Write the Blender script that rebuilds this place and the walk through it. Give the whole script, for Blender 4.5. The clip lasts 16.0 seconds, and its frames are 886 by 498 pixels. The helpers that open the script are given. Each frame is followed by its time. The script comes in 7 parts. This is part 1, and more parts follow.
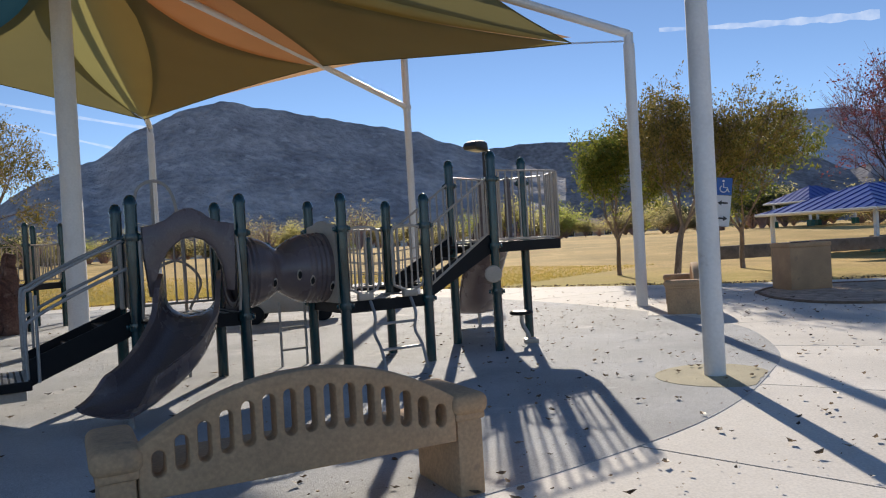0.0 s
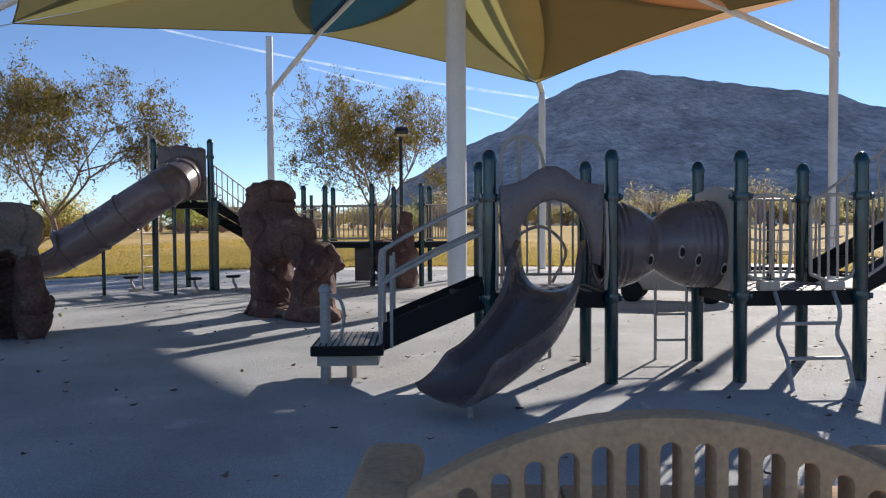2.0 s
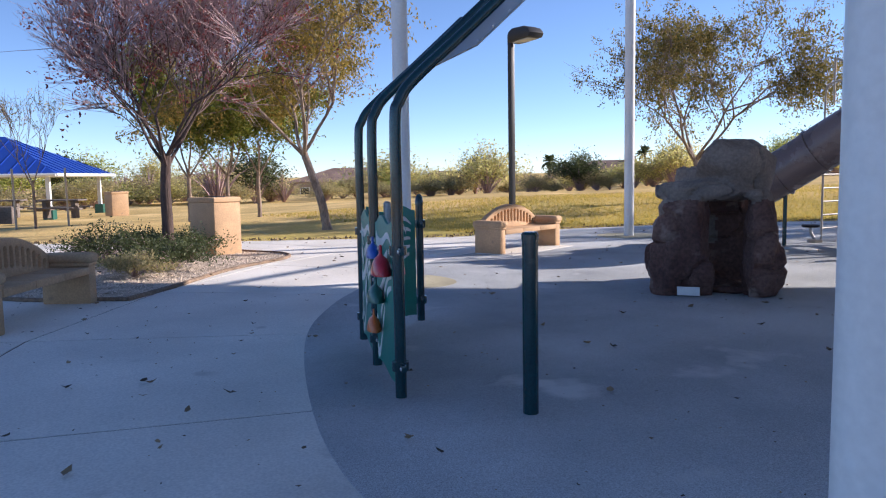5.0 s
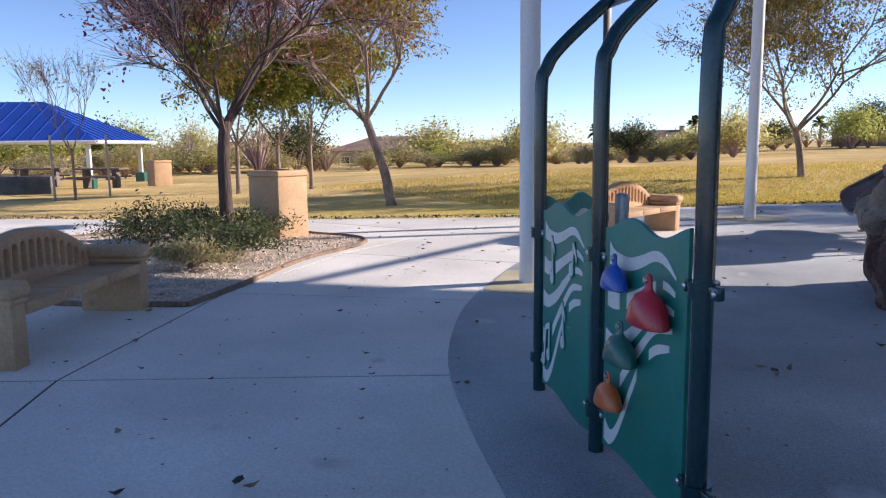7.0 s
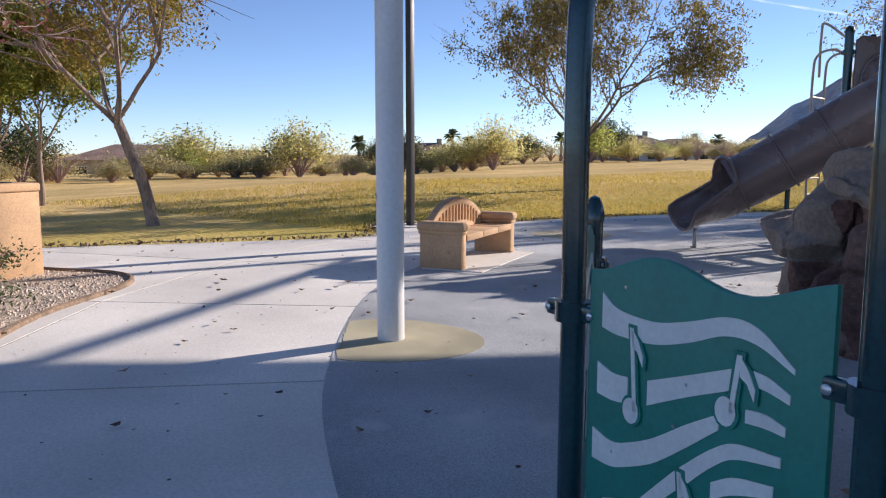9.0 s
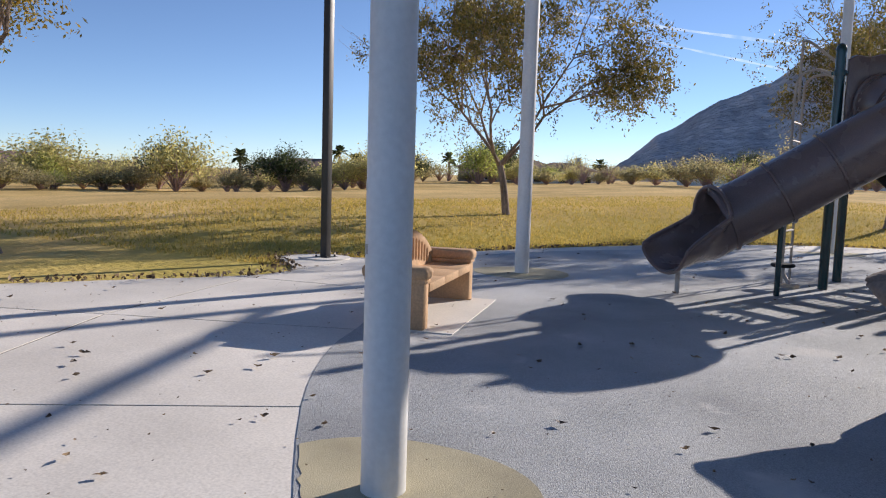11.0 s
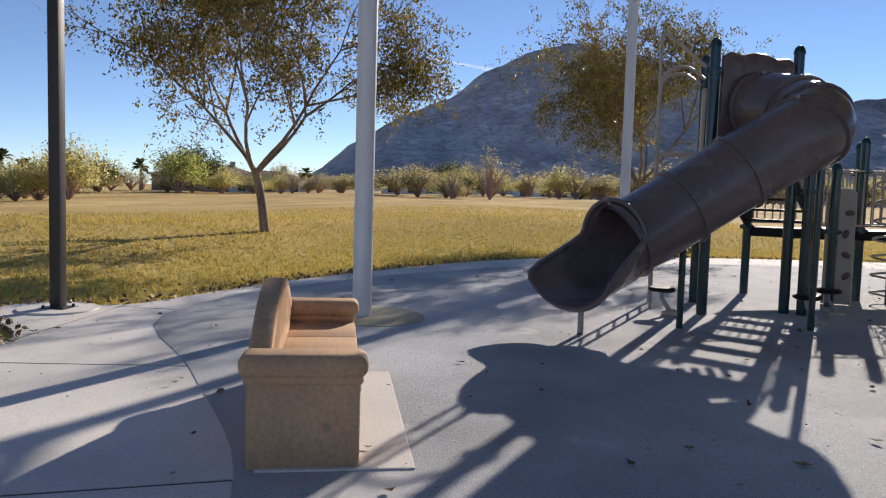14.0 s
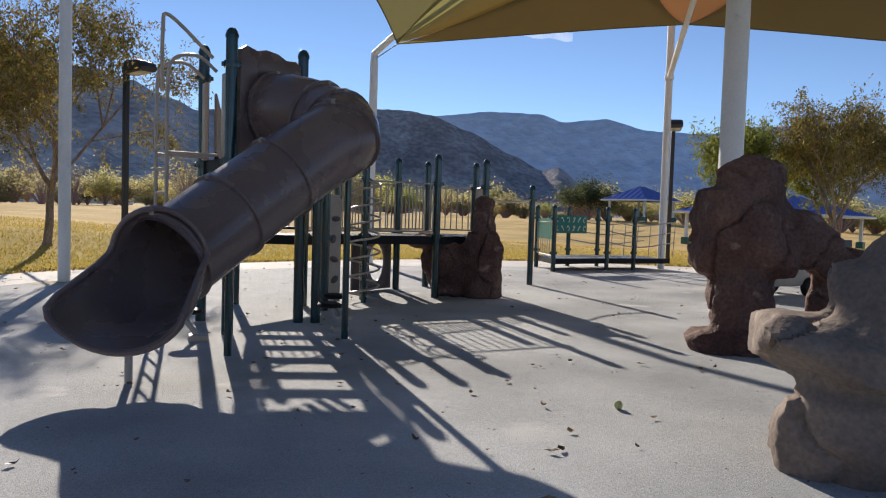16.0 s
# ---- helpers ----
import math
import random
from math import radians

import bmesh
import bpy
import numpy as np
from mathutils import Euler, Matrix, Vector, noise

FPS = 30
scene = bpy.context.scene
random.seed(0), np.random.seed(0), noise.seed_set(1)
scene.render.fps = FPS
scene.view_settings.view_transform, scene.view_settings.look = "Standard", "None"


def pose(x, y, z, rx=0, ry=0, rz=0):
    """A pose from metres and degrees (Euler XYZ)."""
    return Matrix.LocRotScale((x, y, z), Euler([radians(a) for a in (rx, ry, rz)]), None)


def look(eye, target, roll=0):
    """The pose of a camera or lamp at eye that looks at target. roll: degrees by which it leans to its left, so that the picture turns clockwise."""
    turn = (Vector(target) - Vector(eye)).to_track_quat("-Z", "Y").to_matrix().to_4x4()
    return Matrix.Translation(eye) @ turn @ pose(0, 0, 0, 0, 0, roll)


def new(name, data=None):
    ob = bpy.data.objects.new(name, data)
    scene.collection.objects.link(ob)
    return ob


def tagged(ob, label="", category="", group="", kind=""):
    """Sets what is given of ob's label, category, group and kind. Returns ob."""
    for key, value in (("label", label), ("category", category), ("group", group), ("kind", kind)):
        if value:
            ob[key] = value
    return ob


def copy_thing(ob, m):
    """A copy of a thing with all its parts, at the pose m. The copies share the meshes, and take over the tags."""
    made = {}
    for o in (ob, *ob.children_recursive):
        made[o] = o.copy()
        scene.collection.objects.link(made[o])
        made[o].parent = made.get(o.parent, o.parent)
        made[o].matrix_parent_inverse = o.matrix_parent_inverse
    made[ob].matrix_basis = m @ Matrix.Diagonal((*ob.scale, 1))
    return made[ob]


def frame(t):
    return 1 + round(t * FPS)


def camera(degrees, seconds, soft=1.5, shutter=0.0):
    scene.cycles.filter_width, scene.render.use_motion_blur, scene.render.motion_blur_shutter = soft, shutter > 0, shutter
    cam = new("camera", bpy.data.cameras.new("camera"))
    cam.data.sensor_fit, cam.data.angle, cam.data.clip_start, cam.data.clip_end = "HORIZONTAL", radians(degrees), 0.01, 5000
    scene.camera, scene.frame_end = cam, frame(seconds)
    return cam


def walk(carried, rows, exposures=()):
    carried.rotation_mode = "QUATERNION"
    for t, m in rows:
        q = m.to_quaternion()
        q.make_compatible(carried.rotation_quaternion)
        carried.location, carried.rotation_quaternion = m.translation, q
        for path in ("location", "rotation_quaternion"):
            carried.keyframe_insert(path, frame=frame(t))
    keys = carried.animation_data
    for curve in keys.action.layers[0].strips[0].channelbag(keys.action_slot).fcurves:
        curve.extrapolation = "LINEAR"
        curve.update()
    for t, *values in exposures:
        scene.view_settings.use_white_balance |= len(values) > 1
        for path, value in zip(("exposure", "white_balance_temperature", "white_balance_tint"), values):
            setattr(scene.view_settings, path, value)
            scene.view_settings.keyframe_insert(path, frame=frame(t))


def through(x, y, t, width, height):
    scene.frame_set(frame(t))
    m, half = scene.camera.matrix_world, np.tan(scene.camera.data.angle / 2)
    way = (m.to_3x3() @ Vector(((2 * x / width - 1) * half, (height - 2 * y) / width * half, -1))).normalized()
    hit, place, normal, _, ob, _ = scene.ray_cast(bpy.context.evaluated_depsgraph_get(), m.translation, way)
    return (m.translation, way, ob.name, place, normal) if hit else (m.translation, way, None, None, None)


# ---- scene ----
cam = camera(61.0, 16.0, soft=1.15)
PATH = [
    (0, (0.104, 0.283, 1.495), (0.07, 2.283, 1.477), -3.2),
    (0.5, (0.14, 0.77, 1.48), (-0.135, 2.751, 1.45), -2.5),
    (1, (0.052, 1.188, 1.49), (-0.464, 3.119, 1.444), -1.8),
    (1.5, (-0.045, 1.54, 1.488), (-0.802, 3.391, 1.434), -1.1),
    (2, (-0.138, 1.789, 1.489), (-1.139, 3.519, 1.422), -0.4),
    (2.5, (-0.242, 1.844, 1.479), (-1.485, 3.408, 1.383), 0.4),
    (3, (-0.518, 1.809, 1.45), (-1.983, 3.163, 1.308), 0.7),
    (3.5, (-1.009, 1.714, 1.438), (-2.651, 2.837, 1.237), 0.7),
    (4, (-1.549, 1.714, 1.458), (-3.317, 2.621, 1.235), -0.3),
    (4.5, (-2.124, 1.658, 1.464), (-3.97, 2.399, 1.253), -1.0),
    (5, (-2.744, 1.608, 1.463), (-4.645, 2.198, 1.266), -1.0),
    (7.5, (-5.713, 1.157, 1.51), (-7.629, 1.658, 1.233), -0.6),
    (8, (-6.308, 1.159, 1.483), (-8.172, 1.833, 1.213), -0.8),
    (8.5, (-6.944, 1.166, 1.481), (-8.724, 2.044, 1.231), -0.2),
    (9, (-7.628, 1.332, 1.448), (-9.291, 2.414, 1.199), 0.1),
    (11.5, (-10.592, 2.207, 1.477), (-12.031, 3.584, 1.296), 1.7),
    (12, (-11.142, 2.353, 1.47), (-12.505, 3.809, 1.311), 1.4),
    (12.5, (-11.681, 2.575, 1.429), (-12.915, 4.143, 1.289), 1.4),
    (13, (-12.22, 2.842, 1.475), (-13.323, 4.503, 1.322), 1.4),
    (13.5, (-12.755, 3.045, 1.458), (-13.722, 4.789, 1.301), 1.6),
    (14, (-13.29, 3.29, 1.453), (-14.133, 5.098, 1.303), 1.7),
    (14.5, (-13.829, 3.549, 1.453), (-14.519, 5.42, 1.301), 1.9),
    (15, (-14.376, 3.842, 1.46), (-14.742, 5.804, 1.33), 1.8),
    (15.5, (-14.767, 4.131, 1.469), (-14.585, 6.119, 1.353), 2.0),
    (16, (-15.058, 4.458, 1.472), (-14.347, 6.324, 1.375), 1.8),
]
walk(cam, [(t, look(eye, target, roll)) for t, eye, target, roll in PATH], [(0, 0.52, 6900, 12), (1.5, 0.65, 6750, 13), (2.5, 0.87, 6300, 15), (3.5, 1.05, 6200, 19), (5, 1.11, 6250, 19), (8, 1.03, 6550, 20), (9.2, 0.85, 6500, 18), (11.5, 0.58, 6550, 16), (12.5, 0.48, 6650, 16), (14.5, 0.55, 6700, 16), (16, 0.62, 6800, 13)])

# ---- light ----
SUN_EL, SUN_AZ = 22.5, 2.0
world = bpy.data.worlds.new("sky")
scene.world = world
world.use_nodes = True
_wn = world.node_tree
_sky = _wn.nodes.new("ShaderNodeTexSky")
_sky.sky_type = "NISHITA"
_sky.sun_disc = False
_sky.sun_elevation = radians(SUN_EL)
_sky.sun_rotation = radians(SUN_AZ)
_sky.altitude = 2600
_sky.air_density = 0.85
_sky.dust_density = 0.0
_sky.ozone_density = 3.5
_bg = _wn.nodes["Background"]
_bg.inputs["Strength"].default_value = 0.09
_wn.links.new(_sky.outputs[0], _bg.inputs["Color"])

_sl = bpy.data.lights.new("sun", "SUN")
_sl.energy, _sl.angle, _sl.color = 3.75, radians(0.53), (1.0, 0.93, 0.82)
sun = new("sun", _sl)
_d = Vector((math.sin(radians(SUN_AZ)), math.cos(radians(SUN_AZ)), math.tan(radians(SUN_EL))))
sun.matrix_world = look(_d * 60, (0, 0, 0))

# ---- materials ----
def mat(name, base, rough=0.6, metal=0.0, vary=0.15, scale=3.0, fine=40.0, bump=0.15, depth=0.01,
        tint=None, spread=0.0, coat=0.0, wear=None, wear_at=0.62, stretch=None):
    """A procedural surface: two scales of variation, fine relief, an optional second tint and worn spots."""
    m = bpy.data.materials.new(name)
    m.use_nodes = True
    n, l = m.node_tree.nodes, m.node_tree.links
    b = n["Principled BSDF"]
    tc = n.new("ShaderNodeTexCoord")
    src = tc.outputs["Object"]
    if stretch:
        mp = n.new("ShaderNodeMapping")
        mp.inputs["Scale"].default_value = stretch
        l.new(src, mp.inputs["Vector"])
        src = mp.outputs[0]
    big = n.new("ShaderNodeTexNoise")
    big.inputs["Scale"].default_value, big.inputs["Detail"].default_value = scale, 5
    small = n.new("ShaderNodeTexNoise")
    small.inputs["Scale"].default_value, small.inputs["Detail"].default_value = fine, 4
    l.new(src, big.inputs["Vector"])
    l.new(src, small.inputs["Vector"])
    c = Vector(base)
    other = Vector(tint) if tint else c * (1 + vary)
    mix = n.new("ShaderNodeMix")
    mix.data_type = "RGBA"
    mix.inputs["A"].default_value = (*(c * (1 - vary)), 1)
    mix.inputs["B"].default_value = (*other, 1)
    rmp = n.new("ShaderNodeMapRange")
    rmp.inputs["From Min"].default_value, rmp.inputs["From Max"].default_value = 0.33, 0.67
    l.new(big.outputs["Fac"], rmp.inputs["Value"])
    l.new(rmp.outputs[0], mix.inputs["Factor"])
    mul = n.new("ShaderNodeMix")
    mul.data_type, mul.blend_type = "RGBA", "MULTIPLY"
    mul.inputs["Factor"].default_value = 1.0
    sr = n.new("ShaderNodeMapRange")
    sr.inputs["From Min"].default_value, sr.inputs["From Max"].default_value = 0.3, 0.7
    sr.inputs["To Min"].default_value, sr.inputs["To Max"].default_value = 1 - vary, 1 + vary
    l.new(small.outputs["Fac"], sr.inputs["Value"])
    l.new(mix.outputs["Result"], mul.inputs["A"])
    l.new(sr.outputs[0], mul.inputs["B"])
    col = mul.outputs["Result"]
    if spread:
        oi = n.new("ShaderNodeObjectInfo")
        orr = n.new("ShaderNodeMapRange")
        orr.inputs["To Min"].default_value, orr.inputs["To Max"].default_value = 1 - spread, 1 + spread
        l.new(oi.outputs["Random"], orr.inputs["Value"])
        m2 = n.new("ShaderNodeMix")
        m2.data_type, m2.blend_type = "RGBA", "MULTIPLY"
        m2.inputs["Factor"].default_value = 1.0
        l.new(col, m2.inputs["A"])
        l.new(orr.outputs[0], m2.inputs["B"])
        col = m2.outputs["Result"]
    if wear:
        wn = n.new("ShaderNodeTexNoise")
        wn.inputs["Scale"].default_value, wn.inputs["Detail"].default_value = scale * 2.3, 8
        wr = n.new("ShaderNodeMapRange")
        wr.inputs["From Min"].default_value, wr.inputs["From Max"].default_value = wear_at, wear_at + 0.08
        l.new(src, wn.inputs["Vector"])
        l.new(wn.outputs["Fac"], wr.inputs["Value"])
        m3 = n.new("ShaderNodeMix")
        m3.data_type = "RGBA"
        m3.inputs["B"].default_value = (*wear, 1)
        l.new(wr.outputs[0], m3.inputs["Factor"])
        l.new(col, m3.inputs["A"])
        col = m3.outputs["Result"]
    l.new(col, b.inputs["Base Color"])
    rr = n.new("ShaderNodeMapRange")
    rr.inputs["To Min"].default_value, rr.inputs["To Max"].default_value = max(0.05, rough - 0.12), min(1, rough + 0.12)
    l.new(big.outputs["Fac"], rr.inputs["Value"])
    l.new(rr.outputs[0], b.inputs["Roughness"])
    b.inputs["Metallic"].default_value = metal
    b.inputs["Coat Weight"].default_value = coat
    if bump:
        bp = n.new("ShaderNodeBump")
        bp.inputs["Strength"].default_value, bp.inputs["Distance"].default_value = bump, depth
        l.new(small.outputs["Fac"], bp.inputs["Height"])
        l.new(bp.outputs[0], b.inputs["Normal"])
    return m


def cloth(name, base, through):
    """Shade cloth: a woven sheet through which part of the sun's light comes."""
    m = mat(name, base, rough=0.9, vary=0.08, scale=0.8, fine=60, bump=0.1)
    n, l = m.node_tree.nodes, m.node_tree.links
    b = n["Principled BSDF"]
    t = n.new("ShaderNodeBsdfTranslucent")
    t.inputs["Color"].default_value = (*through, 1)
    mx = n.new("ShaderNodeMixShader")
    mx.inputs[0].default_value = 0.5
    l.new(b.outputs[0], mx.inputs[1])
    l.new(t.outputs[0], mx.inputs[2])
    l.new(mx.outputs[0], n["Material Output"].inputs["Surface"])
    return m


def leafy(name, a, b, through=0.5):
    """Leaves that glow when lit from behind, tinted leaf by leaf."""
    m = bpy.data.materials.new(name)
    m.use_nodes = True
    n, l = m.node_tree.nodes, m.node_tree.links
    p = n["Principled BSDF"]
    g = n.new("ShaderNodeNewGeometry")
    r = n.new("ShaderNodeValToRGB")
    r.color_ramp.elements[0].color, r.color_ramp.elements[1].color = (*a, 1), (*b, 1)
    l.new(g.outputs["Random Per Island"], r.inputs[0])
    l.new(r.outputs[0], p.inputs["Base Color"])
    p.inputs["Roughness"].default_value = 0.55
    t = n.new("ShaderNodeBsdfTranslucent")
    l.new(r.outputs[0], t.inputs["Color"])
    mx = n.new("ShaderNodeMixShader")
    mx.inputs[0].default_value = through
    l.new(p.outputs[0], mx.inputs[1])
    l.new(t.outputs[0], mx.inputs[2])
    l.new(mx.outputs[0], n["Material Output"].inputs["Surface"])
    return m


M_RUBBER = mat("rubber_granules", (0.44, 0.46, 0.48), 0.85, vary=0.36, scale=0.5, fine=150, bump=0.9, depth=0.007,
               tint=(0.53, 0.545, 0.555), wear=(0.58, 0.575, 0.565), wear_at=0.63)
M_RUBBER_TAN = mat("tan_rubber_granules", (0.43, 0.385, 0.26), 0.9, vary=0.22, scale=1.2, fine=140, bump=0.5, depth=0.006)
M_CONCRETE = mat("broom_finished_concrete", (0.69, 0.655, 0.60), 0.85, vary=0.12, scale=0.7, fine=60, bump=0.18, depth=0.004,
                 spread=0.05, wear=(0.50, 0.465, 0.42), wear_at=0.68)
M_JOINT = mat("joint_dirt", (0.10, 0.09, 0.08), 0.95)
M_GRASS = mat("dormant_lawn", (0.60, 0.42, 0.165), 0.95, vary=0.2, scale=0.16, fine=9, bump=0.8, depth=0.06,
              tint=(0.76, 0.54, 0.235), wear=(0.80, 0.58, 0.27), wear_at=0.6)


def greener_near_paving(m, cx, cy, r0, r1, color):
    """Grass within reach of the sprinklers round the paving stays greener."""
    n, l = m.node_tree.nodes, m.node_tree.links
    b = n["Principled BSDF"]
    old = b.inputs["Base Color"].links[0].from_socket
    tc = n.new("ShaderNodeTexCoord")
    mp = n.new("ShaderNodeMapping")
    mp.inputs["Location"].default_value = (-cx, -cy, 0)
    ln = n.new("ShaderNodeVectorMath")
    ln.operation = "LENGTH"
    l.new(tc.outputs["Object"], mp.inputs["Vector"])
    l.new(mp.outputs[0], ln.inputs[0])
    nz = n.new("ShaderNodeTexNoise")
    nz.inputs["Scale"].default_value, nz.inputs["Detail"].default_value = 0.35, 6
    l.new(tc.outputs["Object"], nz.inputs["Vector"])
    ad = n.new("ShaderNodeMath")
    ad.operation = "MULTIPLY_ADD"
    ad.inputs[1].default_value = 16.0
    l.new(nz.outputs["Fac"], ad.inputs[0])
    l.new(ln.outputs["Value"], ad.inputs[2])
    mr = n.new("ShaderNodeMapRange")
    mr.inputs["From Min"].default_value, mr.inputs["From Max"].default_value = r0 + 8, r1 + 8
    mr.inputs["To Min"].default_value, mr.inputs["To Max"].default_value = 0.8, 0.0
    l.new(ad.outputs[0], mr.inputs["Value"])
    mx = n.new("ShaderNodeMix")
    mx.data_type = "RGBA"
    mx.inputs["B"].default_value = (*color, 1)
    l.new(mr.outputs[0], mx.inputs["Factor"])
    l.new(old, mx.inputs["A"])
    l.new(mx.outputs["Result"], b.inputs["Base Color"])


greener_near_paving(M_GRASS, -7.0, 13.5, 15, 24, (0.45, 0.37, 0.09))
M_GRASS.node_tree.nodes["Principled BSDF"].inputs["Specular IOR Level"].default_value = 0.05
M_GRAVEL = mat("tan_gravel", (0.50, 0.40, 0.31), 0.95, vary=0.35, scale=4, fine=55, bump=1.0, depth=0.03)
M_DIRT = mat("bare_earth", (0.22, 0.15, 0.10), 0.95, vary=0.3, scale=3, fine=30, bump=0.7, depth=0.02)
M_WHITE = mat("white_powder_coat", (0.74, 0.74, 0.73), 0.42, vary=0.05, scale=1.5, fine=30, bump=0.04, wear=(0.55, 0.53, 0.50), wear_at=0.70)
M_GREEN = mat("dark_green_powder_coat", (0.002, 0.036, 0.044), 0.2, vary=0.2, scale=4, fine=60, bump=0.05, wear=(0.02, 0.07, 0.075), wear_at=0.69, coat=0.35)
M_TANPIPE = mat("tan_painted_steel", (0.42, 0.36, 0.30), 0.45, vary=0.08, scale=5, fine=60, bump=0.05)
M_GALV = mat("grey_painted_steel", (0.34, 0.33, 0.32), 0.4, metal=0.25, vary=0.12, scale=6, fine=50, bump=0.05)
M_BLACK = mat("black_vinyl_coat", (0.008, 0.008, 0.009), 0.6, vary=0.2, scale=8, fine=80, bump=0.2)
M_BLACK.node_tree.nodes["Principled BSDF"].inputs["Specular IOR Level"].default_value = 0.25
M_BROWN = mat("brown_moulded_plastic", (0.145, 0.108, 0.105), 0.27, vary=0.13, scale=2.0, fine=70, bump=0.08, wear=(0.21, 0.165, 0.15), wear_at=0.66)
M_TANPLASTIC = mat("tan_moulded_plastic", (0.46, 0.38, 0.30), 0.45, vary=0.1, scale=3, fine=60, bump=0.06)
M_BENCH = mat("tan_cast_concrete", (0.52, 0.33, 0.185), 0.85, vary=0.13, scale=2.2, fine=45, bump=0.35, depth=0.006,
              wear=(0.36, 0.24, 0.15), wear_at=0.64)
M_ROCK = mat("red_brown_rockwork", (0.115, 0.047, 0.037), 0.88, vary=0.32, scale=1.6, fine=26, bump=0.9, depth=0.02,
             tint=(0.19, 0.105, 0.08), wear=(0.27, 0.185, 0.15), wear_at=0.61)
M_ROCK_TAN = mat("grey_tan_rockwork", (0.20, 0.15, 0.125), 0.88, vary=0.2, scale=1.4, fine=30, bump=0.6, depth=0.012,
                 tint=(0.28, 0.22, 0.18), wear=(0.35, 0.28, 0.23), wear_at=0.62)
M_PANEL = mat("green_plastic_board", (0.004, 0.195, 0.15), 0.42, vary=0.1, scale=5, fine=60, bump=0.05)
M_INLAY = mat("white_plastic_core", (0.70, 0.70, 0.66), 0.5, vary=0.06, scale=6, fine=60, bump=0.08)
M_RED = mat("red_plastic", (0.55, 0.015, 0.03), 0.3, vary=0.1, coat=0.2, bump=0.04)
M_BLUE = mat("blue_plastic", (0.012, 0.085, 0.42), 0.3, vary=0.1, coat=0.2, bump=0.04)
M_TEAL = mat("teal_plastic", (0.01, 0.11, 0.085), 0.32, vary=0.1, coat=0.2, bump=0.04)
M_ORANGE = mat("orange_plastic", (0.62, 0.13, 0.02), 0.35, vary=0.1, coat=0.2, bump=0.04)
M_SHEET = mat("grey_steel_sheet", (0.30, 0.31, 0.31), 0.4, metal=0.4, vary=0.1, bump=0.05)
M_BOLT = mat("zinc_bolt", (0.55, 0.55, 0.55), 0.3, metal=0.9)
M_LAMP = mat("dark_bronze_lamp", (0.035, 0.033, 0.032), 0.5, vary=0.15)
M_GLASS = mat("lamp_lens", (0.5, 0.5, 0.48), 0.2)
M_TAPE = mat("old_tape", (0.50, 0.47, 0.43), 0.6, vary=0.2)
M_BARK = mat("grey_brown_bark", (0.27, 0.20, 0.155), 0.95, vary=0.35, scale=6, fine=40, bump=0.8, depth=0.02, stretch=(1, 1, 0.25))
M_BARK_RED = mat("dark_bark", (0.085, 0.055, 0.045), 0.95, vary=0.3, scale=6, fine=40, bump=0.8, depth=0.02, stretch=(1, 1, 0.25))
M_LEAF_OLIVE = leafy("olive_leaves", (0.085, 0.095, 0.025), (0.36, 0.26, 0.07), 0.45)
M_LEAF_GREEN = leafy("green_leaves", (0.10, 0.16, 0.03), (0.34, 0.32, 0.06))
M_LEAF_DARK = leafy("dark_leaves", (0.045, 0.065, 0.025), (0.13, 0.15, 0.06))
M_LEAF_GOLD = leafy("golden_leaves", (0.12, 0.115, 0.028), (0.46, 0.31, 0.07), 0.5)
M_LEAF_RED = leafy("red_leaves", (0.10, 0.03, 0.033), (0.34, 0.10, 0.085))
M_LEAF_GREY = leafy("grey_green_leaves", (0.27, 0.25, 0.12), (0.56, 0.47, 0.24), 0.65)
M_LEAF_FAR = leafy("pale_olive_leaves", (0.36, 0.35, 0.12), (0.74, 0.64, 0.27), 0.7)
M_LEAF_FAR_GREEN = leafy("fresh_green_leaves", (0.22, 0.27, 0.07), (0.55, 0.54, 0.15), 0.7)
M_TWIG = mat("bare_twigs", (0.36, 0.25, 0.245), 0.9)
M_DEADLEAF = leafy("fallen_leaves", (0.035, 0.022, 0.015), (0.36, 0.25, 0.14), 0.2)
M_OLIVE_CLOTH = cloth("olive_shade_cloth", (0.19, 0.175, 0.085), (0.235, 0.205, 0.085))
M_YELLOW_CLOTH = cloth("yellow_shade_cloth", (0.33, 0.31, 0.13), (0.38, 0.345, 0.13))
M_ORANGE_CLOTH = cloth("orange_shade_cloth", (0.58, 0.36, 0.20), (0.70, 0.42, 0.22))
M_TEAL_CLOTH = cloth("teal_shade_cloth", (0.02, 0.07, 0.10), (0.015, 0.06, 0.085))
M_BLUEROOF = mat("blue_metal_roof", (0.012, 0.055, 0.33), 0.35, vary=0.1, scale=1, bump=0.03)
M_SIGNBLUE = mat("blue_sign_sheet", (0.02, 0.12, 0.42), 0.4, vary=0.05)
M_SIGNWHITE = mat("white_sign_sheet", (0.75, 0.75, 0.74), 0.4, vary=0.03)
M_STUCCO = mat("tan_stucco", (0.42, 0.31, 0.24), 0.9, vary=0.1, scale=0.6, fine=10, bump=0.2, spread=0.2)
M_TILE = mat("clay_roof_tiles", (0.20, 0.13, 0.10), 0.85, vary=0.25, scale=0.8, fine=6, bump=0.5, depth=0.05, spread=0.25)
M_PANE = mat("dark_window_glass", (0.03, 0.035, 0.04), 0.1)
M_BLOCK = mat("grey_block_wall", (0.17, 0.14, 0.12), 0.95, vary=0.25, scale=3, fine=20, bump=0.5)
M_BALL = mat("tennis_ball_felt", (0.50, 0.50, 0.24), 0.95, vary=0.1)

